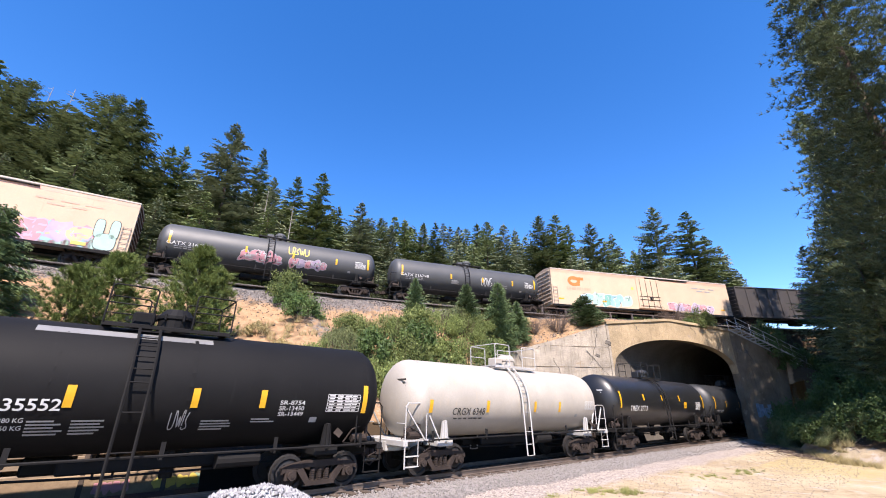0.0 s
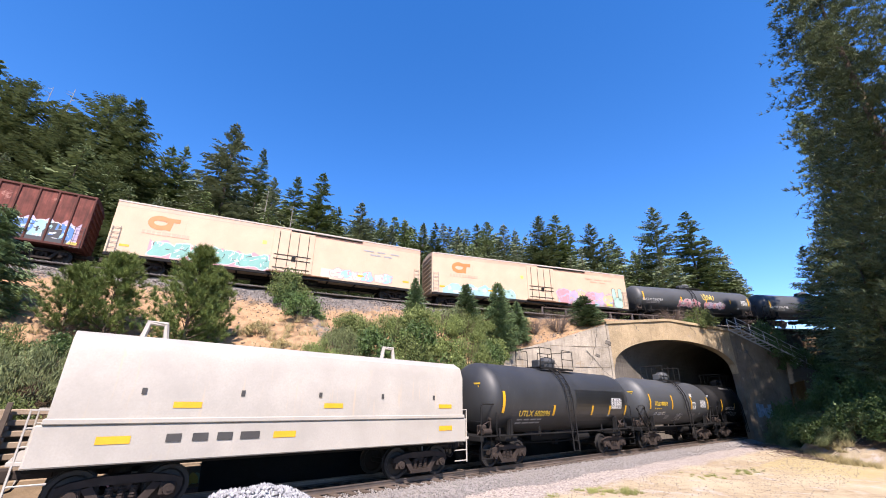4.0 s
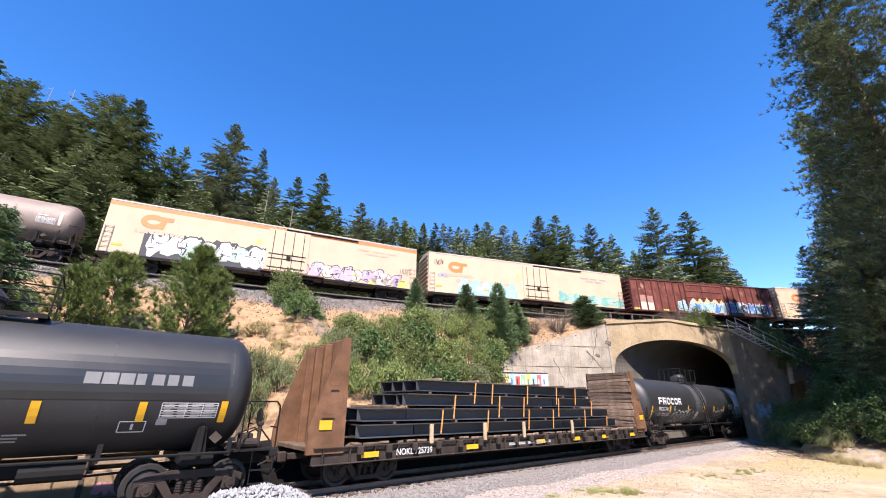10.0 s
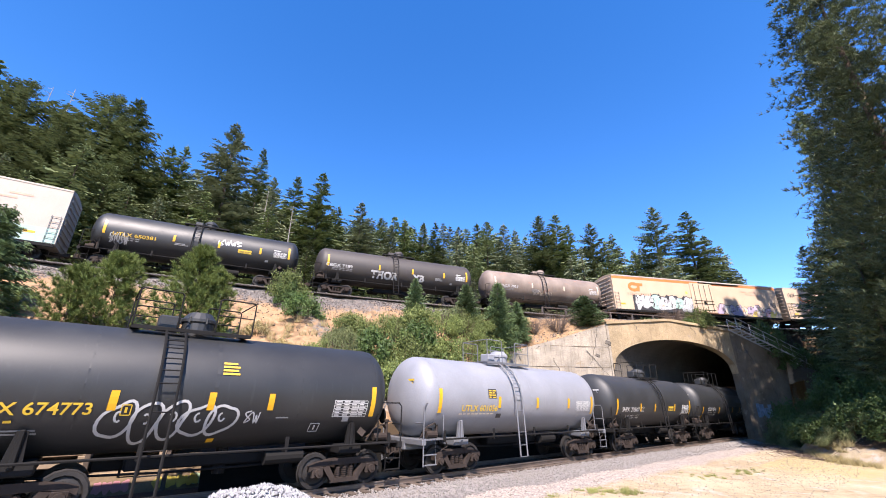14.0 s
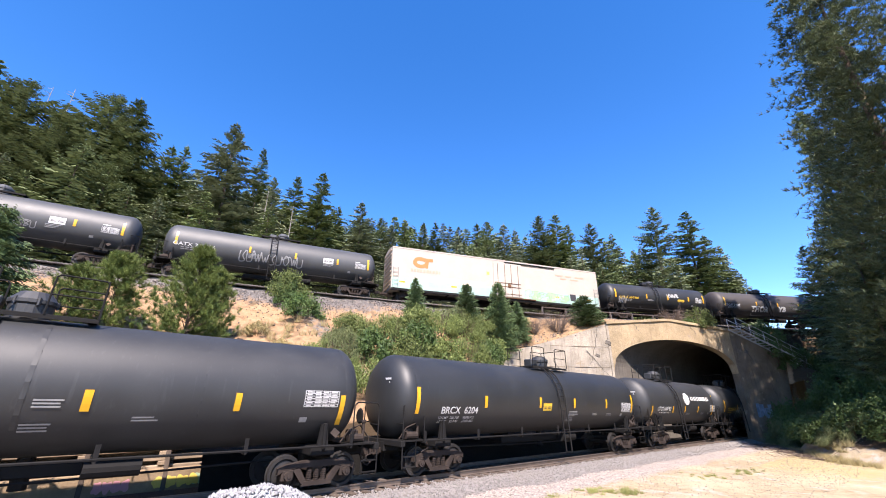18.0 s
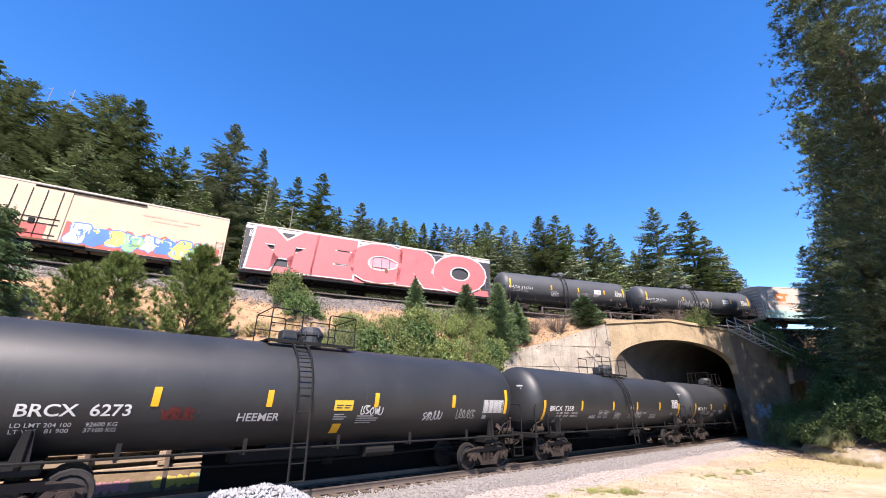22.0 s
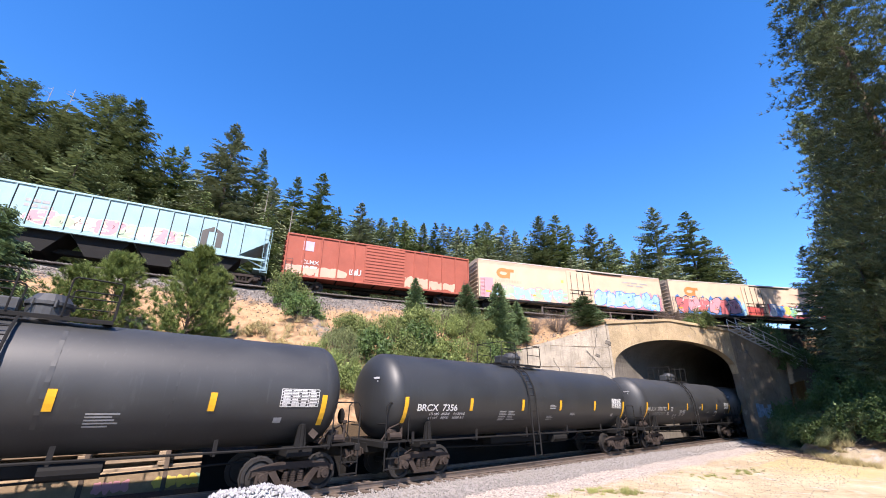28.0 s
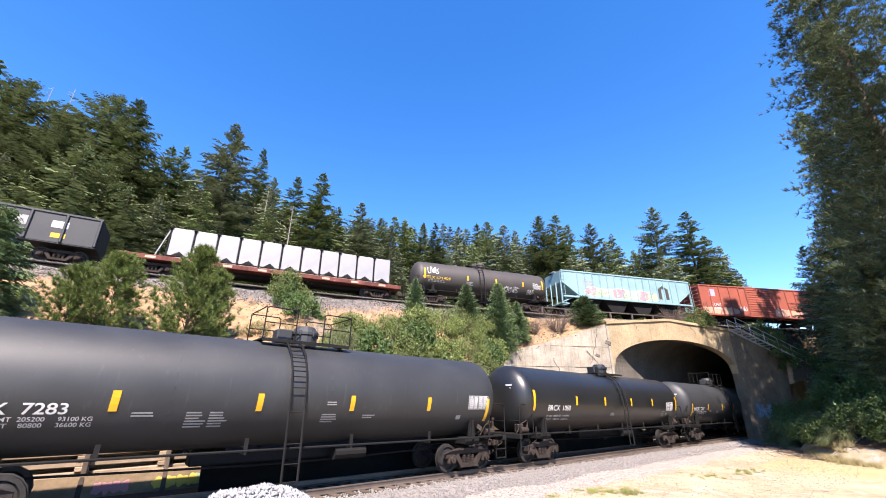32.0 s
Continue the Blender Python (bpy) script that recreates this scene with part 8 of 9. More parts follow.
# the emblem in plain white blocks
for i in range(6):
    x0, x1 = -7.37 + i * 0.615, -7.37 + i * 0.615 + 0.52
    g = Geo()
    if i in (0, 1, 5):
        ribbon(g, s, [(x0 + 0.07, 2.53), (x0 + 0.07, 2.74), (x0 + 0.07, 2.95)], 0.14, 0.016)
        ribbon(g, s, [(x0, 2.90), (x1 - 0.04, 2.90), (x1 - 0.04, 2.72), (x0 + 0.1, 2.72)], 0.11, 0.0165)
        if i:
            ribbon(g, s, [(x1 - 0.2, 2.72), (x1 - 0.06, 2.53)], 0.13, 0.017)
    else:
        ring_o = [(x1 - 0.05, 2.84), (x1 - 0.12, 2.90), (x0 + 0.12, 2.90), (x0 + 0.06, 2.84), (x0 + 0.06, 2.64), (x0 + 0.12, 2.58), (x1 - 0.12, 2.58), (x1 - 0.05, 2.64)]
        ribbon(g, s, ring_o + ([ring_o[0]] if i != 3 else []), 0.11, 0.016)
    part("emblem", g, P["wletter"], c)
boxed(c, s, -5.0, -4.77, 2.13, 2.39)
loops(c, s, -5.06, -2.15, 1.40, 2.12, "g_white", 91, 5, 0.05)
loops(c, s, 2.51, 4.81, 1.36, 2.2, "g_white", 93, 5, 0.05)
scrawl(c, s, -1.05, 1.45, 0.5, 0.62, "g_white", 92, 3, 0.06)
scrawl(c, s, -1.05, 1.75, 0.55, 0.32, "g_white", 94, 3, 0.06)
scrawl(c, s, 0.51, 1.86, 1.1, 0.26, "g_rust", 95, 6, 0.05)
bulkhead_flat(81.8, 59.9)
c, s, tl = tank_car("lower", 59.9, 46.0, "black", "black tank car with white lettering and a dark painted-out panel", lad=-0.88, name=("CCLX  876", -4.46, -2.87, 2.11, 0.24), spots=ends(-5.45, 1.54, 2.40, 4.95, 1.9, 2.41, (-1.95, 1.36, 3.20), 1.94, 2.38),
                    rows=(("LD LMT  200200 LB   90 800 KG", -4.46, -2.7, 1.94), ("LT WT    63100 LB   28 500 KG", -4.46, -2.75, 1.78), ("NEW  05 97", -4.46, -3.7, 1.63)), print_blocks=((-0.1, 1.88, 0.6, 4), (1.0, 1.7, 0.4, 3)), table=(3.58, 4.8, 2.02, 2.36), seed=11)
plate(c, s, 0.14, 2.42, 4.8, 0.95, "gloss", "painted_panel", 0.009, 6)
bars(c, s, 2.0, 2.75, 2.2, 1, "grime", 0.25, 0.2, 3, 7)
boxed(c, s, 2.85, 3.35, 1.72, 1.95)
c, s, tl = tank_car("lower", 46.0, 33.4, "black2", "black tank car with an orange warning panel", lad=0.25, name=("SHPX  210607", -4.74, -2.65, 2.10, 0.23), spots=ends(-5.3, 1.94, 2.79, 5.1, 1.9, 2.8, (-2.46, -0.49, 2.48), 2.11, 2.55), seed=12, panel=(1.49, 2.14, 0.77, 0.27, "yletter"),
                    rows=(("LD LMT   208900 LB    94750 KG", -4.2, -2.46, 1.83), ("LT WT     61100 LB    27700 KG", -4.2, -2.5, 1.71)), print_blocks=((1.5, 1.75, 0.5, 2),), table=(3.7, 4.9, 1.95, 2.5))
boxed(c, s, -2.33, -2.05, 2.09, 2.34)
c, s, tl = tank_car("lower", 33.4, 20.1, "pale", "pale grey tank car with yellow lettering, clean paint", lad=-1.22, trim="pale_trim", tint="yletter", name=("UTLX 601056", -4.4, -2.38, 2.15, 0.22), spots=ends(-5.52, 2.1, 2.95, 4.88, 2.0, 2.84, (-2.27, 0.30, 2.77), 2.27, 2.72), seed=13, table=(3.45, 4.65, 2.15, 2.6))
bars(c, s, -4.5, 2.03, 1.95, 1, "g_tan", 0.04, 0.085, 4, 9)
plate(c, s, -2.96, 2.65, 0.5, 0.36, "g_black", "data_panel", 0.012)
bars(c, s, -2.92, 2.92, 0.44, 4, "yletter", 0.04, 0.085, 4, 2)
plate(c, s, -2.38, 1.89, 0.3, 0.16, "g_black", "data_panel", 0.012)
c, s, tl = tank_car("lower", 20.1, 7.9, "black", "black tank car with yellow lettering and fat white outline letters", lad=-1.47, tint="yletter", name=("UTLX 674773", -4.9, -2.76, 2.11, 0.24), spots=ends(-5.68, 2.05, 2.92, 4.35, 2.0, 2.9, (-2.43, -0.42, 1.08), 2.19, 2.62),
                    seed=14, print_blocks=((-4.9, 1.78, 1.45, 2), (1.3, 1.98, 0.6, 1)), table=(3.0, 4.15, 2.01, 2.47))
bars(c, s, -4.93, 1.95, 1.05, 1, "yletter", 0.05, 0.1, 4, 5)
bars(c, s, -0.28, 3.34, 0.55, 4, "yletter", 0.05, 0.09, 5, 1)
boxed(c, s, -2.24, -2.06, 2.09, 2.31, "yletter")
boxed(c, s, 2.4, 2.68, 1.6, 1.82)
loops(c, s, -2.53, 0.18, 1.55, 2.42, "g_white", 141, 5, 0.065)
scrawl(c, s, 0.45, 1.85, 0.4, 0.35, "g_white", 142, 2, 0.04)
plate(c, s, -0.24, 1.40, 0.16, 0.1, "yellow", "reflective_mark", 0.016)
c, s, tl = tank_car("lower", 7.9, -6.1, "black2", "black tank car with a white disc emblem", lad=-2.39, open_frame=True, name=("UTLX 600782", -5.35, -3.3, 2.15, 0.23), spots=ends(-6.08, 1.8, 2.42, 4.5, 1.8, 2.5, (-2.92, -0.88, 1.52), 2.02, 2.43), rows=(("LD LMT 211600 LB  96000 KG", -5.0, -3.3, 1.99),), print_blocks=((-0.6, 1.95, 0.9, 2), (2.2, 1.95, 0.7, 2)), seed=15, table=(4.0, 5.0, 2.05, 2.5))
g = Geo()
fan(g, s, [(-0.5 + 0.50 * math.cos(a), 2.91 + 0.40 * math.sin(a)) for a in np.linspace(0, 6.283, 25)[:-1]], 0.016, (-0.5, 2.91))
part("emblem", g, P["wletter"], c, "white disc emblem")
bars(c, s, 0.25, 2.82, 3.6, 1, "wletter", 0.27, 0.3, 2, 12)
c, s, tl = tank_car("lower", -6.1, -24.8, "black", "long black tank car with an orange warning panel", lad=0.23, name=("BRCX  6204", -7.21, -5.31, 2.07, 0.24), spots=ends(-8.35, 2.07, 2.97, 7.47, 2.05, 3.0, (-4.88, -1.28, 1.50, 4.58), 2.28, 2.73),
                    rows=(("LD LMT  206 000     92600 KG", -7.28, -5.45, 1.88), ("LT WT    82 000     37200 KG", -7.27, -5.45, 1.75)), print_blocks=((1.1, 2.1, 0.9, 4), (1.0, 1.8, 0.7, 3), (3.3, 2.0, 0.6, 2), (4.7, 1.98, 0.8, 2)), table=(6.25, 7.35, 2.09, 2.56), seed=16, panel=(-1.06, 2.16, 0.65, 0.32, "yletter"))
c, s, tl = tank_car("lower", -24.8, -43.2, "black2", "long black tank car with a small white tag", lad=-1.03, name=("BRCX  7111", -7.56, -5.83, 2.15, 0.22), spots=LONG, rows=(("LD LMT  206200 LB   93500 KG", -7.0, -5.15, 1.99), ("LT WT    79800 LB   36200 KG", -7.0, -5.15, 1.85)), print_blocks=SMALL + [(-4.4, 2.12, 0.6, 2)], table=(6.03, 7.1, 2.29, 2.73), seed=17)
scrawl(c, s, -4.86, 1.62, 0.8, 0.3, "g_white", 171, 6, 0.035)
scrawl(c, s, -4.75, 1.78, 0.5, 0.2, "g_white", 172, 4, 0.03)
c, s, tl = tank_car("lower", -43.2, -61.5, "black", "long black tank car with several chalky tags", lad=-0.15, name=("BRCX  7358", -7.62, -5.68, 2.15, 0.22), spots=LONG, rows=(("LD LMT  205200     93100 KG", -7.0, -5.25, 2.01), ("LT WT    80800     36600 KG", -7.0, -5.25, 1.87)), print_blocks=SMALL, table=(6.05, 7.1, 2.29, 2.8), seed=18)
for x, z, w, h, k, n in ((-7.14, 1.58, 0.75, 0.25, 1, 6), (-4.08, 1.76, 0.65, 0.2, 2, 4), (-1.45, 1.72, 0.7, 0.36, 3, 4), (0.9, 1.74, 0.95, 0.36, 4, 6), (2.94, 1.68, 0.95, 0.26, 5, 5)):
    scrawl(c, s, x, z, w, h, "gletter" if k == 1 else "g_white", 180 + k, n, 0.04)
c, s, tl = tank_car("lower", -61.5, -80.0, "black", "long black tank car with yellow panels and white tags", lad=-1.32, name=("BRCX  6273", -7.22, -5.30, 2.08, 0.24), spots=ends(-8.33, 2.06, 2.98, 7.6, 2.05, 2.99, (-4.88, -2.22, 1.23, 4.64), 2.28, 2.72),
                    rows=(("LD LMT 204 100      92600 KG", -7.22, -5.48, 1.86), ("LT WT   81 900      37100 KG", -7.22, -5.48, 1.74)), print_blocks=((0.6, 2.0, 0.9, 4), (-0.2, 2.05, 0.55, 3)), table=(6.28, 7.45, 2.09, 2.56), seed=19, panel=(-0.25, 2.18, 0.64, 0.3, "yletter"))
plate(c, s, -0.13, 1.52, 0.28, 0.28, "yellow", "label", 0.014)
letter(c, s, "HEEMER", -2.96, 1.92, 0.2, "g_white", 0.012, fit=1.1)
scrawl(c, s, 0.69, 2.05, 0.85, 0.28, "g_white", 191, 5, 0.045)
scrawl(c, s, 3.27, 1.84, 0.9, 0.32, "g_white", 192, 5, 0.045)
scrawl(c, s, 4.87, 1.86, 1.0, 0.36, "gletter", 193, 5, 0.045)
scrawl(c, s, -4.7, 1.95, 0.7, 0.32, "g_rust", 199, 4, 0.07)
c, s, tl = tank_car("lower", -80.0, -98.4, "black2", "long black tank car with a white painted figure behind the ladder", lad=-1.04, name=("BRCX  7315", -7.59, -5.75, 2.14, 0.22), spots=LONG, rows=(("LD LMT  205300     93190 KG", -6.95, -5.2, 1.98), ("LT WT    80700     36600 KG", -6.95, -5.2, 1.85)), print_blocks=SMALL, table=(6.04, 7.15, 2.29, 2.72), seed=20)
scrawl(c, s, -4.73, 1.64, 1.05, 0.32, "g_white", 200, 6, 0.045)
rr = random.Random(8)
g = Geo()
for cx, cz, ax, az in ((-1.98, 2.36, 0.42, 0.36), (-0.4, 2.43, 0.25, 0.2), (0.35, 2.46, 0.2, 0.14), (0.72, 2.46, 0.2, 0.14)):
    b = blob(cx, cz, ax, az, rr, 20)
    ribbon(g, s, b + [b[0]], 0.04, 0.015)
part("graffiti", g, P["g_white"], c)
g = Geo()
fan(g, s, blob(-0.85, 2.22, 0.30, 0.34, rr), 0.013, (-0.85, 2.22))
fan(g, s, blob(-0.83, 2.72, 0.20, 0.30, rr), 0.0135, (-0.83, 2.72))
part("graffiti", g, P["g_white"], c, "solid white painted figure")
c, s, tl = tank_car("lower", -98.4, -117.0, "black2", "long black tank car with faint white heart outline", lad=-1.13, tint="gletter", name=("MULX  700792", -8.13, -5.43, 2.14, 0.23), spots=ends(-8.25, 1.77, 2.63, 7.05, 1.77, 2.6, (-5.12, -1.91, 0.92, 4.06), 2.17, 2.62),
                    rows=(("LD LMT  204400 LB   92700 KG", -7.36, -5.55, 1.98), ("LT WT    81600 LB   37000 KG", -7.3, -5.55, 1.87)), print_blocks=SMALL, table=(5.8, 6.8, 2.28, 2.72), seed=21)
boxed(c, s, -4.65, -4.40, 2.13, 2.35)
g = Geo()
ribbon(g, s, [(-3.84 + 0.30 * math.sin(t) ** 3, 1.76 + 0.020 * (13 * math.cos(t) - 5 * math.cos(2 * t) - 2 * math.cos(3 * t)) * 0.5) for t in np.linspace(0, 6.283, 30)], 0.028, 0.015)
part("graffiti", g, P["g_white"], c, "heart in a thin white line")
scrawl(c, s, -5.17, 1.85, 0.28, 0.2, "g_white", 212, 3, 0.025)
loops(c, s, 3.67, 4.16, 1.7, 2.1, "g_white", 211, 1, 0.035)
tank_car("lower", -117.0, -135.5, "black", "long black tank car with white lettering, few marks of wear", lad=-1.26, name=("BRCX  7356", -7.55, -5.65, 2.17, 0.22), spots=LONG, rows=(("LD LMT  205300     93100 KG", -6.95, -5.2, 2.02), ("LT WT    80700     36600 KG", -6.95, -5.2, 1.88)), print_blocks=SMALL, table=(5.97, 7.0, 2.29, 2.76), seed=22)
c, s, tl = tank_car("lower", -135.5, -154.0, "black2", "long black tank car with dusty flanks", lad=0.02, name=("BRCX  7047", -7.57, -5.60, 2.15, 0.22), spots=[(x + 0.14, a, b) for x, a, b in LONG], rows=(("LD LMT  205900 LB   93400 KG", -6.99, -5.1, 2.01), ("LT WT    80100 LB   36300 KG", -6.99, -5.1, 1.88)), print_blocks=[(-6.49, 1.66, 1.2, 3), (-4.5, 2.14, 0.6, 2), (-2.8, 2.1, 0.4, 3), (-1.2, 2.42, 0.4, 2), (1.9, 2.1, 0.7, 5)], table=(6.08, 7.2, 2.29, 2.76), seed=23)
scrawl(c, s, -7.85, 1.86, 0.3, 0.22, "gletter", 231, 3, 0.025)
c, s, tl = tank_car("lower", -154.0, -172.6, "gloss", "glossy long black tank car with white lettering", lad=0.18, rails=False, name=("BRCX  1060", -6.83, -4.98, 2.17, 0.23), spots=ends(-7.88, 2.17, 3.05, 7.66, 2.15, 3.02, (-4.45, -1.68, 1.31, 4.07), 2.41, 2.83), rows=(("LD LMT  208580 LB   94 550 KG", -6.84, -4.97, 1.89), ("LT WT    77300 LB   35 080 KG", -6.83, -4.97, 1.74)), print_blocks=((-1.0, 2.0, 0.6, 3),), table=(6.08, 7.15, 2.14, 2.66), seed=24)
boxed(c, s, 5.59, 5.9, 1.82, 2.07)
tank_car("lower", -172.6, -191.1, "black2", "long black tank car with large white numerals", lad=-0.40, name=("BRCX  7283", -7.2, -5.31, 2.12, 0.22), spots=[(x + 0.35, a, b) for x, a, b in LONG], rows=(("LD LMT  205200     93100 KG", -6.6, -4.85, 1.98), ("LT WT    80800     36600 KG", -6.6, -4.85, 1.86)), print_blocks=((-4.18, 2.12, 0.6, 2), (-3.07, 2.12, 1.05, 6), (0.6, 2.4, 0.4, 2), (0.5, 2.05, 0.6, 4), (1.9, 2.02, 0.6, 2)), table=(6.53, 7.6, 2.23, 2.71), seed=25)
tank_car("lower", -191.1, -209.6, "black", "long black tank car, last in sight", name=("BRCX", -7.2, -6.3, 2.12, 0.22), spots=LONG, seed=26)

# ---------------------------------------------------------------- the upper part of the train
reefer(234.6, 211.5, "cream", "cream refrigerator car in the shade of the pines", seed=30)
boxcar(211.5, 188.7, "brown", "dark weathered boxcar in the shade of the pines", 15, 4.6, seed=31)
c, s, bl = reefer(188.7, 164.6, "cream", "cream refrigerator car with orange emblem and blue tag", "peach", end="cream", seed=32)
piece(c, s, -bl / 2 + 3.4, 1.15, 6.0, 1.35, ["g_cyan", "g_pale", "g_teal"], "g_white", 321, 5)
piece(c, s, 2.6, 1.15, 6.2, 1.0, ["g_rose", "g_lilac"], "g_white", 322, 6)
UR, UZ = 1.46, 2.66
c, s, tl = tank_car("upper", 164.6, 148.1, "charcoal", "grey-black tank car with pale tags", R=UR, zc=UZ, title="GATX 216798", marks=3, seed=33, rails=False)
scrawl(c, s, 0.9, 2.0, 1.2, 0.9, "g_white", 331, 4, 0.05)
c, s, tl = tank_car("upper", 148.1, 130.9, "charcoal", "grey-black tank car with pink and yellow sprayed letters", R=UR, zc=UZ, title="GATX 216787", marks=3, seed=34, rails=False)
piece(c, s, -2.6, 1.75, 2.9, 0.85, ["g_rose"], "g_white", 341, 5)
piece(c, s, 0.9, 1.75, 2.9, 0.7, ["g_rose", "g_lilac"], "g_white", 342, 5)
scrawl(c, s, 0.7, 2.7, 1.6, 0.7, "g_yellow", 343, 4, 0.08)
c, s, bl = reefer(130.9, 107.85, "cream", "cream refrigerator car with blue haze and bubble letters", "peach", seed=35)
haze(c, s, -bl / 2 + 1.0, 1.08, 7.4, 1.0, "g_cyan", ("g_pale", "g_white"), 3)
haze(c, s, 2.2, 1.08, 7.0, 1.2, "g_pale", ("g_cyan", "g_lilac"), 5)
piece(c, s, 2.4, 1.15, 6.4, 1.35, ["g_rose", "g_lilac", "g_cream"], "g_lilac", 351, 6, cloud="g_rose", shine="g_cyan")
for dx, z0, z1, half in ((1.75, 1.9, 3.15, 0.24), (0.95, 1.9, 3.2, 0.24), (1.3, 1.1, 2.2, 0.55)):
    for grow, lift, col in ((0.035, 0.028, "g_black"), (0.0, 0.032, "g_pale")):
        g, cx, cz = Geo(), bl / 2 - dx, (z0 + z1) / 2
        fan(g, s, [(cx + (half + grow) * math.copysign(abs(math.cos(a)) ** 0.6, math.cos(a)), cz + ((z1 - z0) / 2 + grow) * math.copysign(abs(math.sin(a)) ** 0.6, math.sin(a))) for a in (k * math.pi / 12 for k in range(24))], lift, (cx, cz))
        part("sprayed_sign", g, P[col], c)
plate(c, s, bl / 2 - 2.9, 1.2, 0.75, 0.22, "g_yellow", "stripe", 0.04, 1)
c, s, bl = reefer(107.85, 84.5, "cream", "cream refrigerator car with a pink cloud and teal letters", "peach", seed=36)
piece(c, s, -bl / 2 + 2.6, 1.15, 8.2, 1.15, ["g_teal"], "g_white", 361, 8, cloud="g_rose")
plate(c, s, 2.6, 1.2, 4.0, 0.7, "g_tan", "painted_band", 0.007, 1)
piece(c, s, 3.4, 1.2, 5.2, 0.85, ["g_tan", "g_cyan"], "g_rose", 362, 6)
c, s, bl = boxcar(84.5, 64.35, "oxide", "patchy oxide-red ribbed boxcar with blue and cream sprayed lettering", 21, 4.6, seed=37, wide=0.27, bars=5, trim="oxide_trim")
on_door = lambda z: s(z) - 0.125
haze(c, on_door, -2.4, 1.2, 4.8, 1.55, "g_cream", ("g_cream", "g_yellow"), 4)
piece(c, on_door, -2.4, 1.2, 4.8, 1.15, ["g_cyan", "g_blue", "g_cyan", "g_cyan"], "g_white", 371, 7)
piece(c, s, -3.6, 1.1, 0.9, 1.3, ["g_cyan"], "g_white", 373, 1)
piece(c, s, 2.8, 1.25, bl / 2 - 3.4, 1.35, ["g_blue", "g_blue", "g_cyan", "g_black"], "g_white", 372, 9, cloud="g_lilac", shine="g_cyan")
plate(c, s, 2.8, 1.05, bl / 2 - 3.6, 0.35, "g_black", "painted_band", 0.03, 1)
for x, z, w, h in ((-bl / 2 + 1.03, 1.15, 0.74, 0.85), (-bl / 2 + 1.95, 1.15, 0.74, 0.8)):
    plate(c, s, x, z, w, h, "g_tan", "painted_patch", 0.008, 1)
    plate(c, s, x, z + h, w, 0.75, "oxide_pale", "painted_patch", 0.008, 1)
for x, w in ((-bl / 2 + 0.15, 0.7), (-bl / 2 + 3.8, 0.7), (bl / 2 - 0.9, 0.6)):
    plate(c, s, x, 1.12, w, 0.22, "g_yellow", "stripe", 0.008, 1)
c, s, bl = reefer(64.35, 41.5, "cream", "cream refrigerator car with a blue sprayed band and green letters", None, seed=38)
haze(c, s, -bl / 2 + 2.8, 1.1, 6.2, 1.45, "g_cyan", ("g_pale", "g_white"), 5, 0.007)
scrawl(c, s, -bl / 2 + 0.5, 3.6, 0.9, 0.6, "g_black", 383, 4, 0.05)
scrawl(c, s, -bl / 2 + 0.9, 2.5, 1.0, 0.4, "g_blue", 384, 4, 0.05)
plate(c, s, -bl / 2 + 2.6, 2.1, 6.2, 0.35, "peach", "painted_band", 0.0065, 1)
piece(c, s, 2.8, 1.15, 7.8, 1.0, ["g_teal", "g_pale"], "g_teal", 381, 9, shine="g_pale")
c, s, bl = reefer(41.5, 18.1, "cream", "cream refrigerator car with an orange roof stripe and black-white letters", "orange", seed=39)
piece(c, s, -bl / 2 + 2.6, 1.15, 8.0, 1.65, ["g_white", "g_white", "g_pale"], "g_black", 391, 8, cloud="g_black")
scrawl(c, s, bl / 2 - 1.5, 2.3, 1.0, 0.5, "g_black", 394, 4, 0.05)
piece(c, s, bl / 2 - 4.2, 1.08, 3.4, 0.75, ["g_yellow", "g_tan", "g_rose"], "g_lilac", 395, 4)
piece(c, s, 2.2, 1.1, 7.4, 1.2, ["g_lilac", "g_tan", "g_lilac"], "g_black", 392, 9)
piece(c, s, -1.2, 1.1, 3.2, 0.9, ["g_lilac", "g_rose"], "g_black", 393, 4)
c, s, tl = tank_car("upper", 18.1, 3.3, "rose", "rusty pink-grey tank car with streaked flanks", R=UR, zc=UZ, title="CRGX 7082", marks=2, mcol="g_tan", seed=40, rails=False)
scrawl(c, s, -1.8, 1.7, 2.2, 0.5, "g_tan", 401, 6, 0.04)
c, s, tl = tank_car("upper", 3.3, -12.2, "brown", "brown-black tank car with white block letters", R=UR, zc=UZ, title="CBGX 7189", marks=3, seed=41, rails=False)
letter(c, s, "THOR", -2.7, 1.75, 0.55, "g_white", 0.05, fit=2.4)
letter(c, s, "YB", 1.0, 1.85, 0.5, "g_white", 0.05, fit=1.1)
c, s, tl = tank_car("upper", -12.2, -26.7, "black", "glossy black tank car with yellow lettering and tags", R=UR, zc=UZ, title="UTLX 650381", tint="yletter", marks=3, seed=42, rails=False, panel=(2.2, 2.25, 0.9, 0.25, "yletter"))
scrawl(c, s, -5.4, 1.7, 1.0, 0.8, "g_white", 421, 4, 0.05)
scrawl(c, s, 0.8, 2.6, 1.6, 0.5, "g_white", 422, 4, 0.09)
c, s, bl = reefer(-26.7, -49.9, "cream2", "white refrigerator car with a mint-green lower band and rusty door", None, door="cream2", low="g_pale", end="cream2", seed=43)
piece(c, s, 2.2, 1.1, 5.0, 0.9, ["g_pale", "g_lime"], "g_green", 431, 6)
plate(c, s, -4.2, 1.4, 0.7, 0.5, "g_black", "label", 0.012, 1)
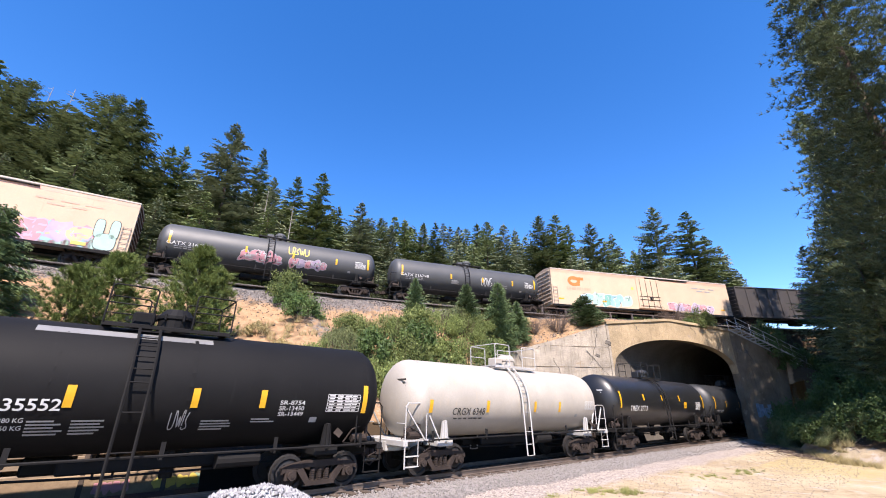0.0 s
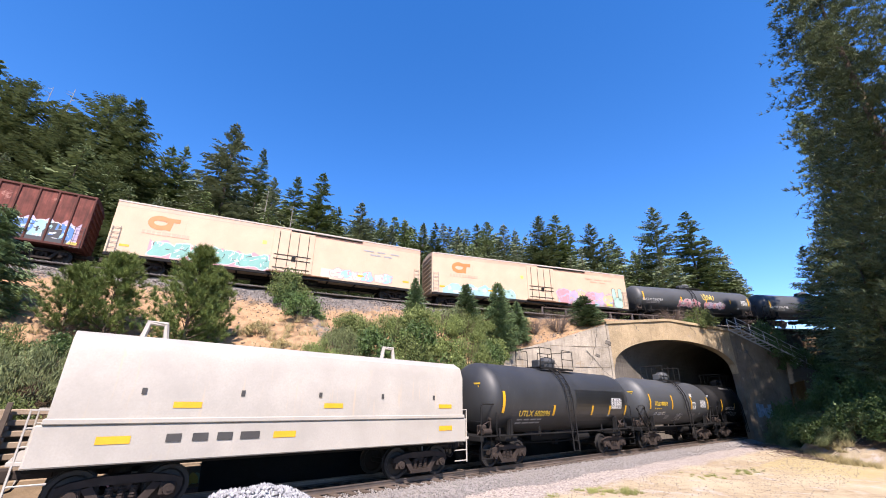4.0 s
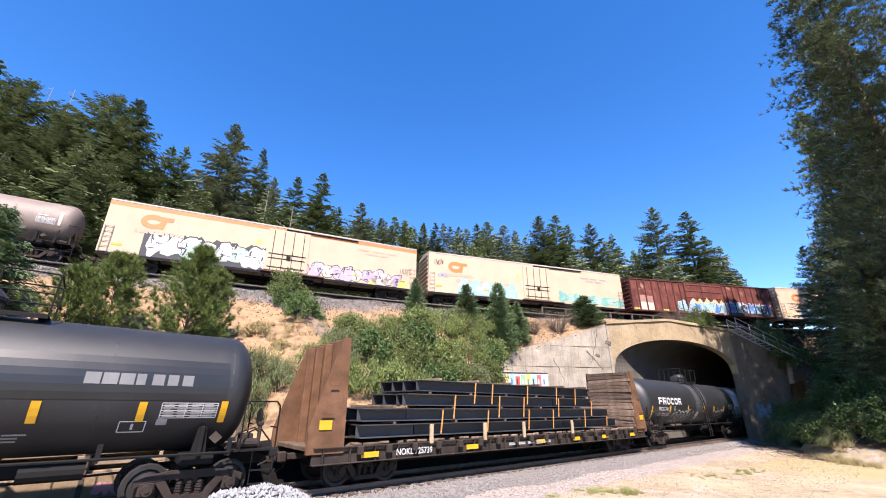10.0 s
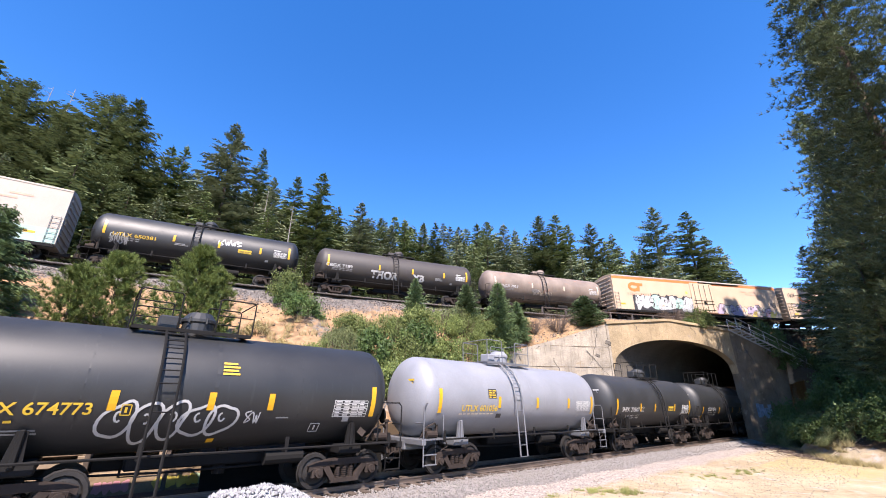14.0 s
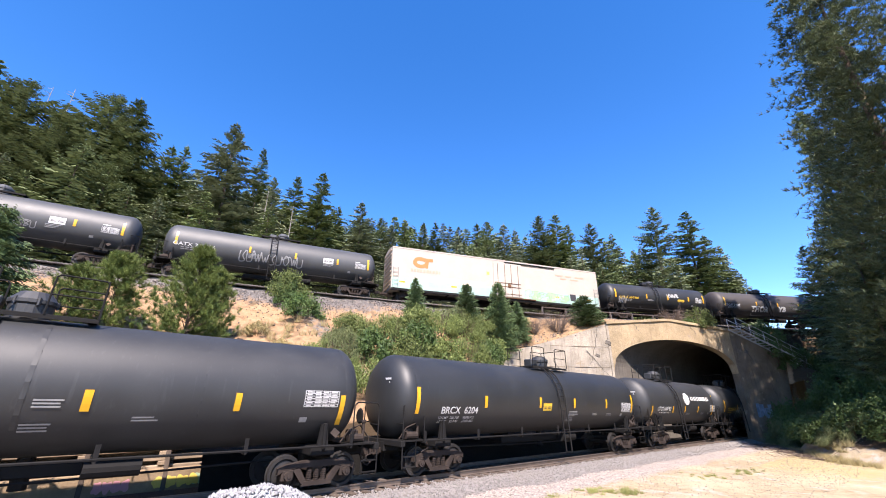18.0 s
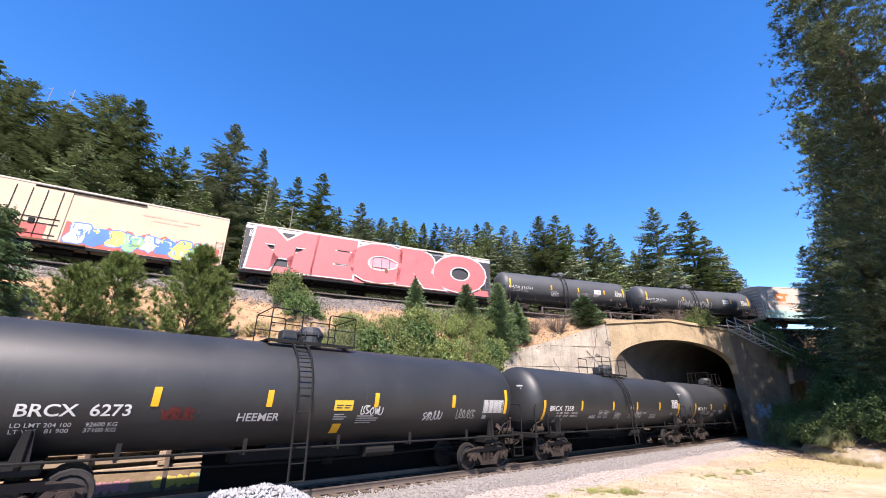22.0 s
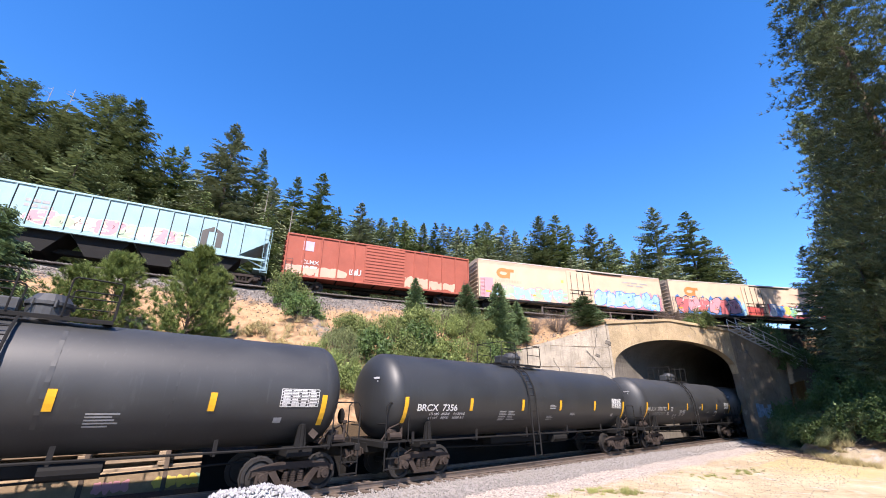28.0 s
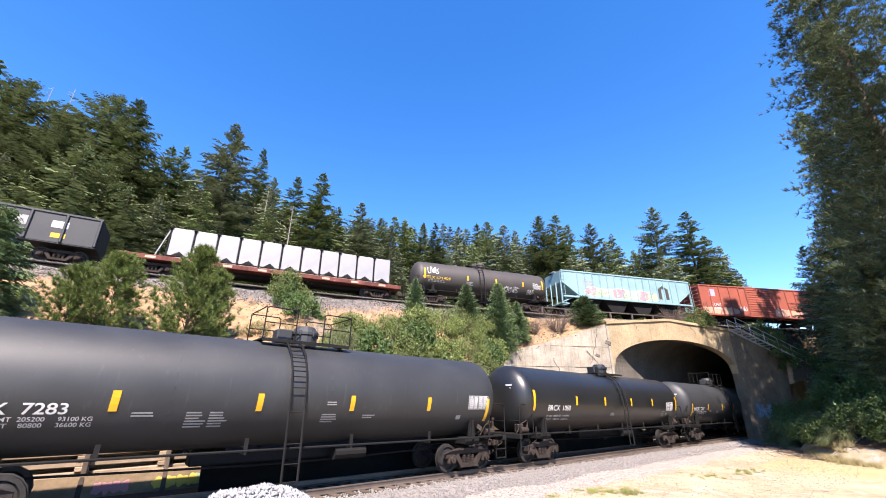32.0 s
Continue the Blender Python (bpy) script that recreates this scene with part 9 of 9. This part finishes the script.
plate(c, s, 7.4, 1.4, 0.7, 0.7, "g_black", "label", 0.012, 1)
plate(c, s, -8.5, 1.9, 6.5, 0.5, "g_tan", "painted_band", 0.005, 1)
c, s, tl = tank_car("upper", -49.9, -66.7, "charcoal", "grey-black tank car with a broad pale tag", R=UR, zc=UZ, title="GATX 216726", marks=3, seed=44, rails=False, panel=(3.2, 2.35, 0.8, 0.45, "wletter"))
scrawl(c, s, -2.9, 1.75, 4.6, 0.75, "gletter", 441, 9, 0.09)
c, s, tl = tank_car("upper", -66.7, -83.1, "charcoal", "grey-black tank car with two small tags", R=UR, zc=UZ, title="GATX 216761", marks=3, seed=45, rails=False, panel=(3.0, 2.35, 0.8, 0.45, "wletter"))
scrawl(c, s, -2.1, 1.8, 0.9, 0.35, "g_white", 451, 4, 0.07)
scrawl(c, s, 0.9, 1.9, 1.6, 0.45, "gletter", 452, 5, 0.05)
c, s, bl = reefer(-83.1, -105.6, "g_black", "refrigerator car covered end to end by pink sprayed letters", "g_white", door="g_rose", seed=46)
plate(c, s, -bl / 2 + 0.3, 1.05, bl - 0.6, 0.55, "g_pink", "painted_band", 0.02, 1)
letter(c, lambda z: s(z) - 0.06, "MECRO", -bl / 2 + 0.30, 1.58, 2.75, "g_white", 0.115, lift=0.05, fit=bl - 0.9, lean=0.10)
letter(c, lambda z: s(z) - 0.07, "MECRO", -bl / 2 + 0.45, 1.58, 2.75, "g_pink", 0.088, lift=0.055, fit=bl - 1.2, lean=0.10)
scrawl(c, s, -bl / 2 + 0.3, 3.7, 0.7, 0.6, "g_white", 461, 3, 0.08)
c, s, bl = reefer(-105.6, -128.5, "cream", "cream refrigerator car with pink bubble letters and blue swirls", None, seed=47)
haze(c, s, -bl / 2 + 6.5, 1.1, 3.6, 1.5, "g_cyan", ("g_blue", "g_pale"), 7, 0.005)
piece(c, s, -bl / 2 + 0.9, 1.15, 8.0, 1.9, ["g_pink", "g_rose"], "g_black", 471, 6, cloud="g_blue")
plate(c, s, -1.0, 1.2, 2.2, 0.9, "g_red", "painted_patch", 0.066, 1)
piece(c, s, 2.3, 1.15, 7.4, 1.35, ["g_white", "g_blue", "g_yellow", "g_green"], "g_blue", 472, 8, cloud="g_red")
plate(c, s, 9.0, 1.1, 1.6, 1.2, "g_red", "painted_patch", 0.007, 1)
c, s, bl = reefer(-128.5, -151.5, "cream", "cream refrigerator car with turquoise letters along its foot", "peach", seed=48)
piece(c, s, -bl / 2 + 1.4, 1.1, 9.8, 1.35, ["g_cyan", "g_lime", "g_cyan"], "g_rose", 481, 9)
piece(c, s, 2.2, 1.1, 8.2, 1.75, ["g_cyan", "g_pale", "g_cyan"], "g_blue", 482, 7, cloud="g_rose")
plate(c, s, -bl / 2 + 0.2, 1.1, 1.3, 1.9, "g_rose", "painted_patch", 0.007, 1)
c, s, bl = boxcar(-151.5, -168.5, "red", "faded red ribbed boxcar with patched lower panels", 12, 4.5, seed=49)
for x, z, w, h in ((-bl / 2 + 0.2, 1.15, 4.5, 0.8), (1.9, 1.15, 2.2, 0.9), (4.2, 1.2, 2.4, 0.7)):
    piece(c, s, x, z, w, h, ["peach"], "peach", 490 + int(x), 4, shine="peach")
letter(c, s, "CLMX", -bl / 2 + 1.3, 2.1, 0.32, "g_white", fit=1.3)
bars(c, s, -bl / 2 + 1.3, 1.75, 1.3, 1, "g_white", 0.2, 0.2, 2, 4)
plate(c, s, -bl / 2 + 1.3, 3.2, 0.8, 0.8, "g_lilac", "painted_patch", 0.006, 1)
scrawl(c, s, -3.0, 1.6, 1.0, 0.6, "g_white", 495, 3, 0.1)
hopper_car(-168.5, -186.5)
c, s, tl = tank_car("upper", -186.5, -201.8, "brown", "dark tank car with yellow lettering and white tags", R=UR, zc=UZ, title="UTLX 671459", tint="yletter", marks=3, seed=51, rails=False)
scrawl(c, s, -5.9, 2.7, 1.1, 0.7, "g_white", 511, 3, 0.08)
scrawl(c, s, 0.8, 1.75, 2.6, 0.55, "g_white", 512, 7, 0.06)
scrawl(c, s, 4.4, 1.75, 0.8, 0.45, "g_white", 513, 4, 0.05)
rack_car(-201.8, -222.8)
gondola(-222.8, -239.0)
gondola(-239.0, -255.2)


# ---------------------------------------------------------------- painted walls
mural = thing("wall_mural", "bright painted panel of block shapes on the wing wall", "mural")
mz = 3.55
wall_paint(mural, -23.3, mz - 0.15, 4.3, 1.35, P["g_white"], 0.05)
for i, k in enumerate(("g_teal", "g_yellow", "g_cyan", "g_red", "g_green", "g_yellow", "g_cyan", "g_pink", "g_white")):
    wall_paint(mural, -23.2 + i * 0.46, mz, 0.36, 0.85 + 0.12 * (i % 3), P[k], 0.056)
    wall_paint(mural, -23.12 + i * 0.46, mz + 0.25, 0.12, 0.4, P[("g_black", "g_white", "g_blue")[i % 3]], 0.062)
wall_paint(mural, -23.3, mz + 1.05, 4.3, 0.12, P["g_black"], 0.058)
tag = thing("wall_tag", "white sprayed writing with dark edges along the wing wall", "graffiti")
rw = random.Random(3)
for i in range(12):
    d = -15.0 + i * 0.55
    wall_paint(tag, d, 3.05 + rw.uniform(-0.1, 0.1), 0.42, 0.62 + rw.uniform(-0.1, 0.15), P["g_white"], 0.05)
    wall_paint(tag, d + 0.14, 3.2, 0.10, 0.3, P["g_black"], 0.056)
blue = thing("wall_tag", "faded blue sprayed patch on the shaded pier", "graffiti")
P["g_faded"] = surf("faded_blue_spray", (0.26, 0.36, 0.47), 0.8, var=0.5, scale=3, worn=(0.14, 0.12, 0.10))
for k in range(4):
    wall_paint(blue, 0.9 + 0.42 * k, 1.2 + 0.1 * math.sin(k * 2.1), 0.40, 1.0 + 0.15 * math.cos(k * 1.7), P["g_faded"], 0.05)
for x, k, w in ((0.9, "g_rose", 0.9), (2.4, "g_yellow", 1.3), (-2.6, "g_rose", 1.2), (3.5, "g_lime", 1.2)):
    g = Geo()
    flat = lambda z: 17.24
    rr = random.Random(int(x * 10))
    for i in range(4):
        fan(g, flat, blob(x + w * (i + 0.5) / 4, 0.06, w / 8, 0.16, rr), 0.006 + 0.001 * i, (x + w * (i + 0.5) / 4, 0.06))
    part("sprayed_letters", g, P[k], low_wall)


# ---------------------------------------------------------------- movement
SPEED = 11.0


def motions():
    for car in CARS["lower"]:
        rows = []
        for t in range(0, 33, 2):
            x = car["mid"] + SPEED * (t - 15)
            rows.append((float(t), pose(x, LOW_Y, low_z(x), 0, 0.63 if -60 < x < 70 else 0, 0)))
        walk(car, rows)
    # wheels under the lower cars roll without slipping
    step, turn = 2.0 / FPS, SPEED / 0.483
    for w, wx, car in WHEELS:
        if car in CARS["lower"]:
            walk(w, [(k * step, pose(wx, 0, 0.483, 0, math.degrees(turn * k * step) % 360.0, 0)) for k in range(int(32 / step) + 1)])
    for car in CARS["upper"]:
        rows = []
        for t in range(0, 33):
            s = car["mid"] + SPEED * (t - 15)
            x, y, h = up_pose(s)
            rows.append((float(t), pose(x, y, UP_Z, 0, 0, math.degrees(h))))
        walk(car, rows)


motions()
